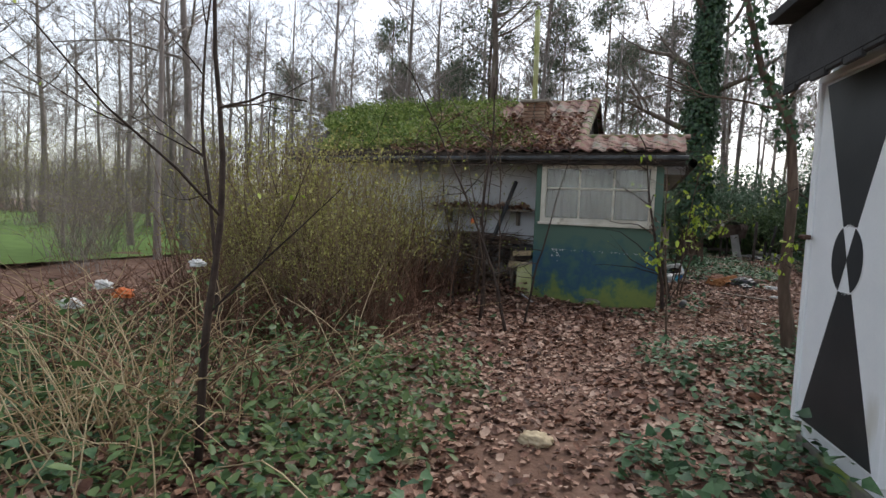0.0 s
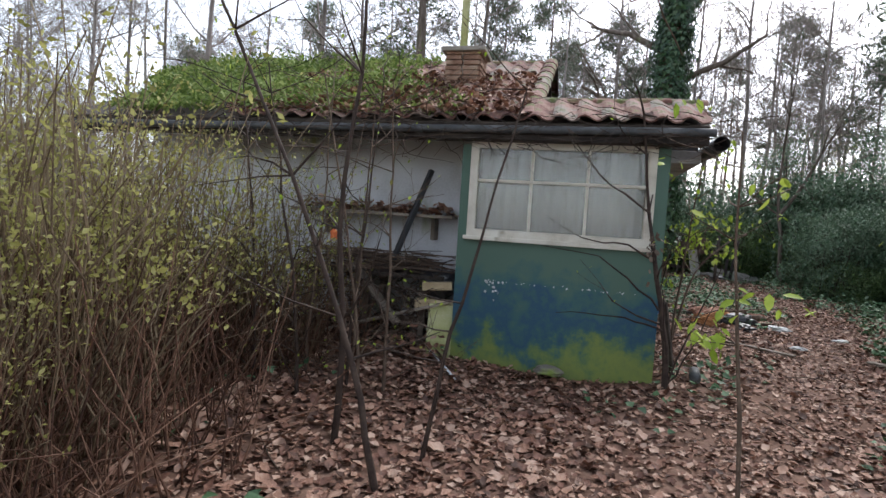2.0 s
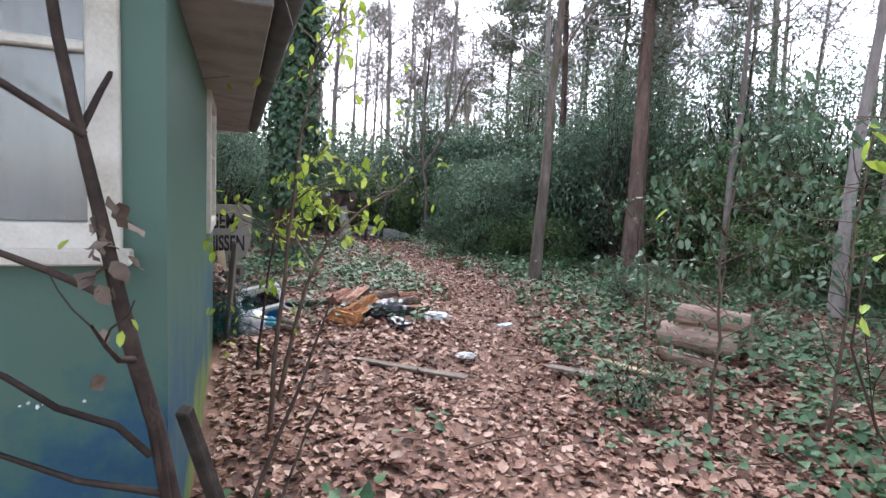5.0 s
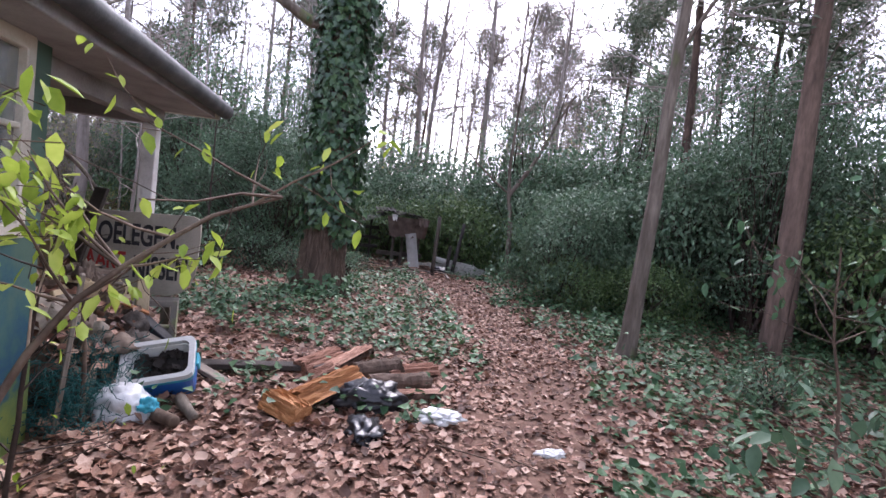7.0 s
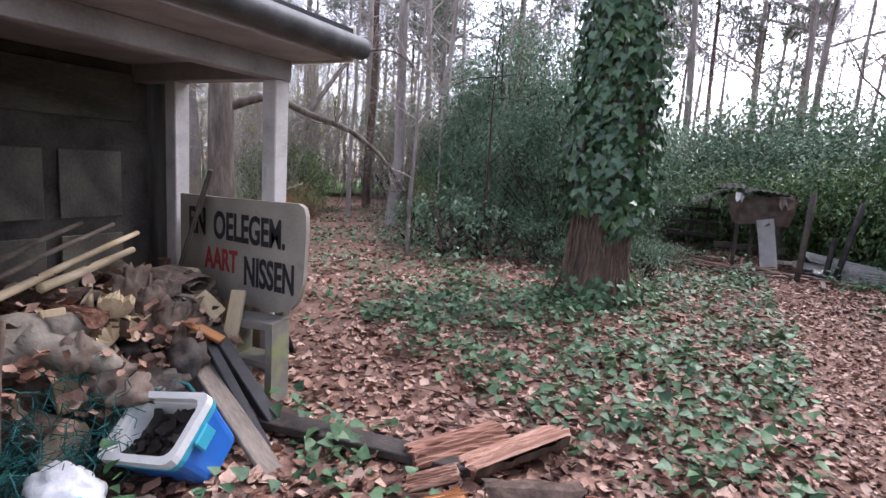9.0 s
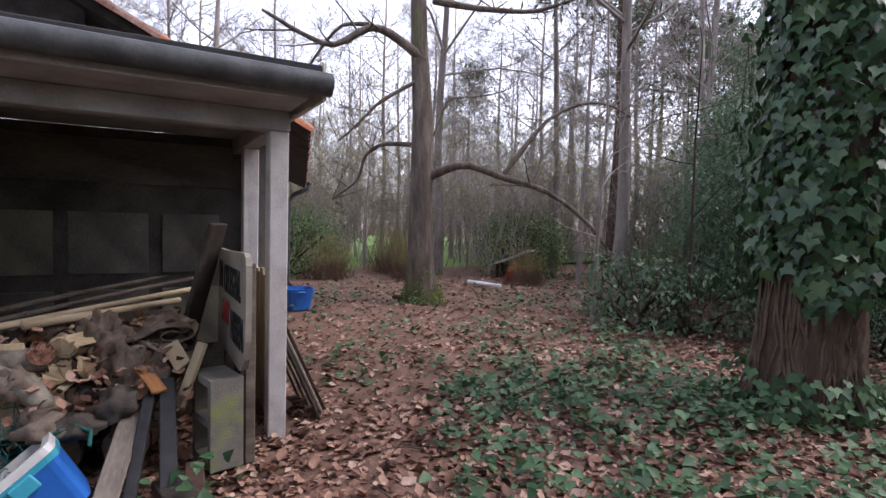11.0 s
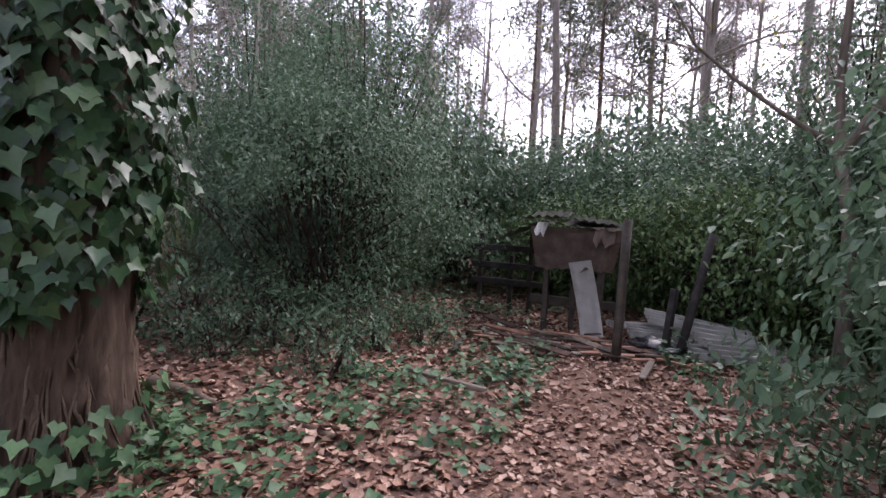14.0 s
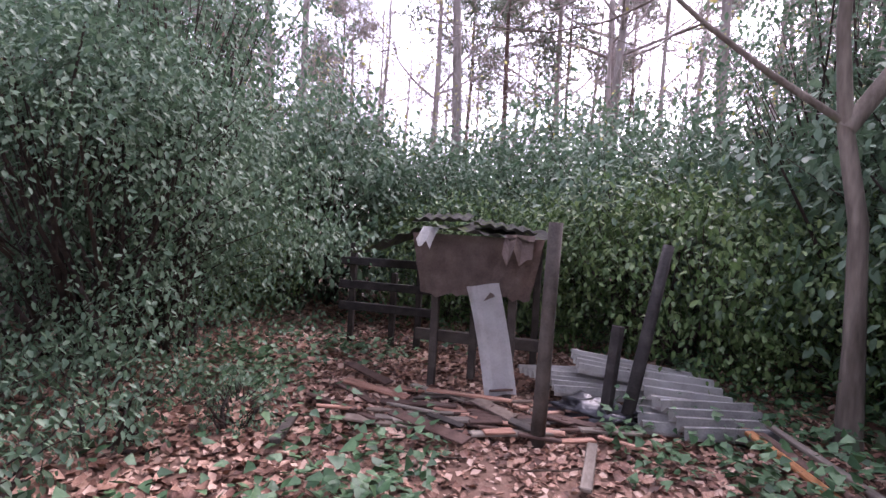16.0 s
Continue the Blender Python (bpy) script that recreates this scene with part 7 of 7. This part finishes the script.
# blue tub under the downpipe, far shed
bk = thing("blue_tub", -5.42, 7.45, gz(-5.42, 7.45), "bright blue plastic tub under the downpipe", "tub")
part("tub", shell(0.2, 0.2, 0.26, 0.26, 0, 0.36, 0.012, 0.15), M["blue"], bk)
part("handle", boxes(((0.255, -0.06, 0.3), (0.3, 0.06, 0.32))), M["blue"], bk)
shed = thing("old_lean_to", -8.7, 14.7, 0, "collapsed dark lean-to among the trees", "shed", "", 35)
shed.scale = (0.62, 0.62, 0.8)
part("roof", boxes(((-0.9, -0.7, 0.75), (0.9, 0.7, 0.8), pose(0, 0, 0, 0, -18, 0))), M["asbestos"], shed)
part("back_panel", boxes(((-0.9, 0.5, -0.1), (0.9, 0.55, 0.8))), M["wet_wood"], shed)
part("side_panel", boxes(((-0.9, -0.6, -0.1), (-0.85, 0.5, 0.5))), M["wet_wood"], shed)
crumple("red_tarp", -8.1, 14.15, 0.12, 0.2, 0.16, 0.26, 41, "red_ink", "faded red tarpaulin by the lean-to", "tarpaulin", 0.5)
stick("white_pipe", (-7.6, 12.3, 0.1), (-6.5, 12.5, 0.1), 0.05, "white_paint", "white pipe lying behind the big tree", "pipe", 3, 0)
bp_ = thing("stone_block", -3.2, 19.2, 0, "pale stone block among the bushes", "stone")
part("body", boxes(((-0.3, -0.3, -0.1), (0.3, 0.3, 0.55)), bevel=0.03, rough=0.02), M["concrete"], bp_)

# ---- the ruined shelter ----
def corrugated(name, m, w, ln, material, label, waves=7, amp=0.02, group="corrugated sheets", sag=0.0, thing_=True):
    bm = bmesh.new()
    nx, ny = waves * 6, 6
    grid = [[bm.verts.new((w * (i / nx - 0.5), ln * j / ny, amp * math.sin(2 * math.pi * waves * i / nx) - sag * math.sin(math.pi * j / ny) + 0.006 * noise.noise(Vector((i * 0.4, j * 0.9, w))))) for i in range(nx + 1)] for j in range(ny + 1)]
    for j in range(ny):
        for i in range(nx):
            bm.faces.new((grid[j][i], grid[j][i + 1], grid[j + 1][i + 1], grid[j + 1][i]))
    bmesh.ops.solidify(bm, geom=bm.faces[:], thickness=0.007)
    ob = part(name, bm, M[material], None)
    ob.matrix_basis = m
    return tagged(ob, label, "corrugated sheet", group) if thing_ else ob


hut = thing("ruined_shelter", 0, 0, 0, "ruined open shelter of dark posts with a sagging corrugated roof", "shelter")
for x, y, h, lx, ly in ((2.91, 15.46, 1.42, 0, 0), (3.2, 15.9, 1.4, 0, 0), (3.62, 15.5, 1.42, 0.0, 0), (1.42, 16.95, 1.25, 0, 0), (2.3, 16.95, 1.3, -0.02, 0), (1.95, 17.0, 0.9, -0.05, 0), (3.75, 16.6, 1.4, 0, 0)):
    part("post", boxes(((x - 0.035, y - 0.035, -0.12), (x + 0.035, y + 0.035, h)), bevel=0.006, rough=0.006), M["wet_wood"], hut)
for z in (1.02, 0.72, 0.45):
    part("rail", boxes(((1.25, 16.9, z - 0.05), (2.55, 16.93, z + 0.05)), rough=0.008), M["charred"], hut)
part("cross_beam", boxes(((2.5, 16.2, 0.28), (3.85, 16.25, 0.4)), rough=0.008), M["wet_wood"], hut)
bm = bmesh.new()
# a buckled sheet that narrows downwards, its lower edge torn
g = [[bm.verts.new((3.28 + (0.5 + 0.1 * j / 8) * (i / 10 - 1) + 0.012 * noise.noise(Vector((0, j * 1.7, 5 + i // 10))), 15.36 + 0.05 * noise.noise(Vector((i * 0.35, j * 0.3, 3))), 0.9 + (0.09 * noise.noise(Vector((i * 0.55, 0, 1))) + 0.05 * noise.noise(Vector((i * 1.9, 0, 4)))) * (j == 0) + 0.54 * j / 8)) for i in range(21)] for j in range(9)]
for j in range(8):
    for i in range(20):
        bm.faces.new((g[j][i], g[j][i + 1], g[j + 1][i + 1], g[j + 1][i]))
bmesh.ops.solidify(bm, geom=bm.faces[:], thickness=0.008)
part("hanging_panel", bm, M["hanging"], hut, "rusty brown hanging panel with a torn edge")
for x0, x1, z0, z1 in ((2.8, 2.95, 1.3, 1.5), (3.55, 3.8, 1.2, 1.47)):
    fm = bmesh.new()
    fg = [[fm.verts.new((x0 + (x1 - x0) * i / 5, 15.28 - 0.05 * j - 0.03 * math.sin(i), z1 - (z1 - z0) * j / 4 * (0.35 + 0.65 * abs(math.sin(1.3 * i + x0))))) for i in range(6)] for j in range(5)]
    for j in range(4):
        for i in range(5):
            fm.faces.new((fg[j][i], fg[j][i + 1], fg[j + 1][i + 1], fg[j + 1][i]))
    bmesh.ops.solidify(fm, geom=fm.faces[:], thickness=0.006)
    part("torn_flap", fm, M["asbestos" if x0 < 3 else "hanging"], hut, "torn flap of roofing hanging over the edge")
for nm, m, w, ln in (("roof_sheet", pose(3.34, 15.22, 1.47, 3, 5, -2), 0.95, 1.7), ("roof_sheet", pose(2.42, 15.4, 1.36, 2, -22, 6), 0.8, 1.7), ("roof_sheet", pose(2.75, 15.6, 1.58, 4, -3, 4), 0.6, 1.3), ("roof_sheet", pose(3.5, 15.6, 1.53, 3, 6, 9), 0.6, 1.1)):
    under(corrugated(nm, m, w, ln, "mossy_felt", "", 5, 0.014, "", 0.05, False), hut, "mossy dark corrugated sheet")
corrugated("white_sheet", pose(3.57, 15.42, 0.02, 97, 0, -5) @ pose(0, 0, 0, 0, 0, 11), 0.3, 1.02, "white_sheet", "pale curved sheet leaning on the shelter", 1, 0.02, "", 0.05)
stick("fence_post", (3.97, 14.5, -0.1), (4.0, 14.45, 1.58), 0.055, "wet_wood", "weathered dark fence post standing upright", "post", 4, 0.004, 8, taper=0.95)
stick("fence_post", (4.6, 15.12, -0.1), (4.9, 15.5, 1.45), 0.055, "charred", "charred leaning fence post", "post", 4, 0.004, 8, taper=0.9)
board_thing("post_stub", (4.45, 15.1, -0.1), (4.52, 15.2, 0.78), 0.08, 0.07, "charred", "charred broken post stub", category="post")
for i, (x, y, z, rx, ry, rz, w, ln) in enumerate(((4.0, 15.55, 0.16, -2, 8, -75, 0.42, 1.0), (4.2, 15.75, 0.34, -9, 14, -74, 0.36, 1.35), (4.75, 15.45, 0.24, -7, 16, -68, 0.55, 0.85), (4.7, 15.2, 0.08, -2, 10, -78, 0.5, 0.95), (4.95, 15.05, 0.13, -3, 18, -66, 0.45, 0.85), (3.75, 15.9, 0.14, -2, -6, -60, 0.45, 0.7))):
    corrugated("corrugated_sheet", pose(x, y, z, rx, ry, rz), w, ln, "asbestos", "broken pale grey corrugated sheet in a heap on the ground", 4, 0.045)
crumple("black_sack", 4.38, 15.25, 0.03, 0.28, 0.18, 0.1, 51, "black_plastic", "black plastic sack under broken sheets", "sack", 0.5)
rd = random.Random(9)
for i in range(70):
    x, y = rd.uniform(2.6, 4.4), rd.uniform(14.3, 15.5)
    an, ln = rd.uniform(-0.6, 0.6) + (math.pi if rd.random() < 0.5 else 0), rd.uniform(0.2, 0.75)
    z = gz(x, y) + 0.03 + 0.06 * rd.random()
    board_thing("broken_board", (x, y, z), (x + ln * math.cos(an), y + ln * math.sin(an), z + rd.uniform(-0.02, 0.04)), rd.uniform(0.04, 0.12), 0.02, rd.choice(("torn_wood", "old_wood", "rust", "card", "rust", "wet_wood", "torn_wood")), "broken board in the rubble before the shelter", rd.uniform(-15, 15), group="rubble boards")
for a, b, m in (((5.7, 15.3, 0.1), (6.0, 14.2, 0.05), "old_wood"), ((5.5, 15.2, 0.08), (5.75, 14.1, 0.04), "split_wood"), ((5.6, 15.2, 0.06), (5.85, 14.0, 0.05), "rust"), ((4.35, 14.5, 0.04), (4.3, 13.8, 0.03), "old_wood"), ((2.2, 12.75, 0.05), (3.1, 12.6, 0.04), "old_wood"), ((2.2, 14.2, 0.04), (2.35, 13.7, 0.05), "wet_wood")):
    board_thing("long_plank", a, b, 0.07, 0.03, m, "long narrow plank lying on the ground", group="long planks")
stick("fallen_branch", (0.6, 11.3, 0.04), (2.6, 11.1, 0.05), 0.04, "bark", "fallen branch half buried in leaves", "branch", 8, 0.02)
stick("fallen_branch", (-6.0, 9.5, 0.06), (-5.45, 10.1, 0.05), 0.05, "bark", "fallen branch at the big tree's foot", "branch", 6, 0.01)
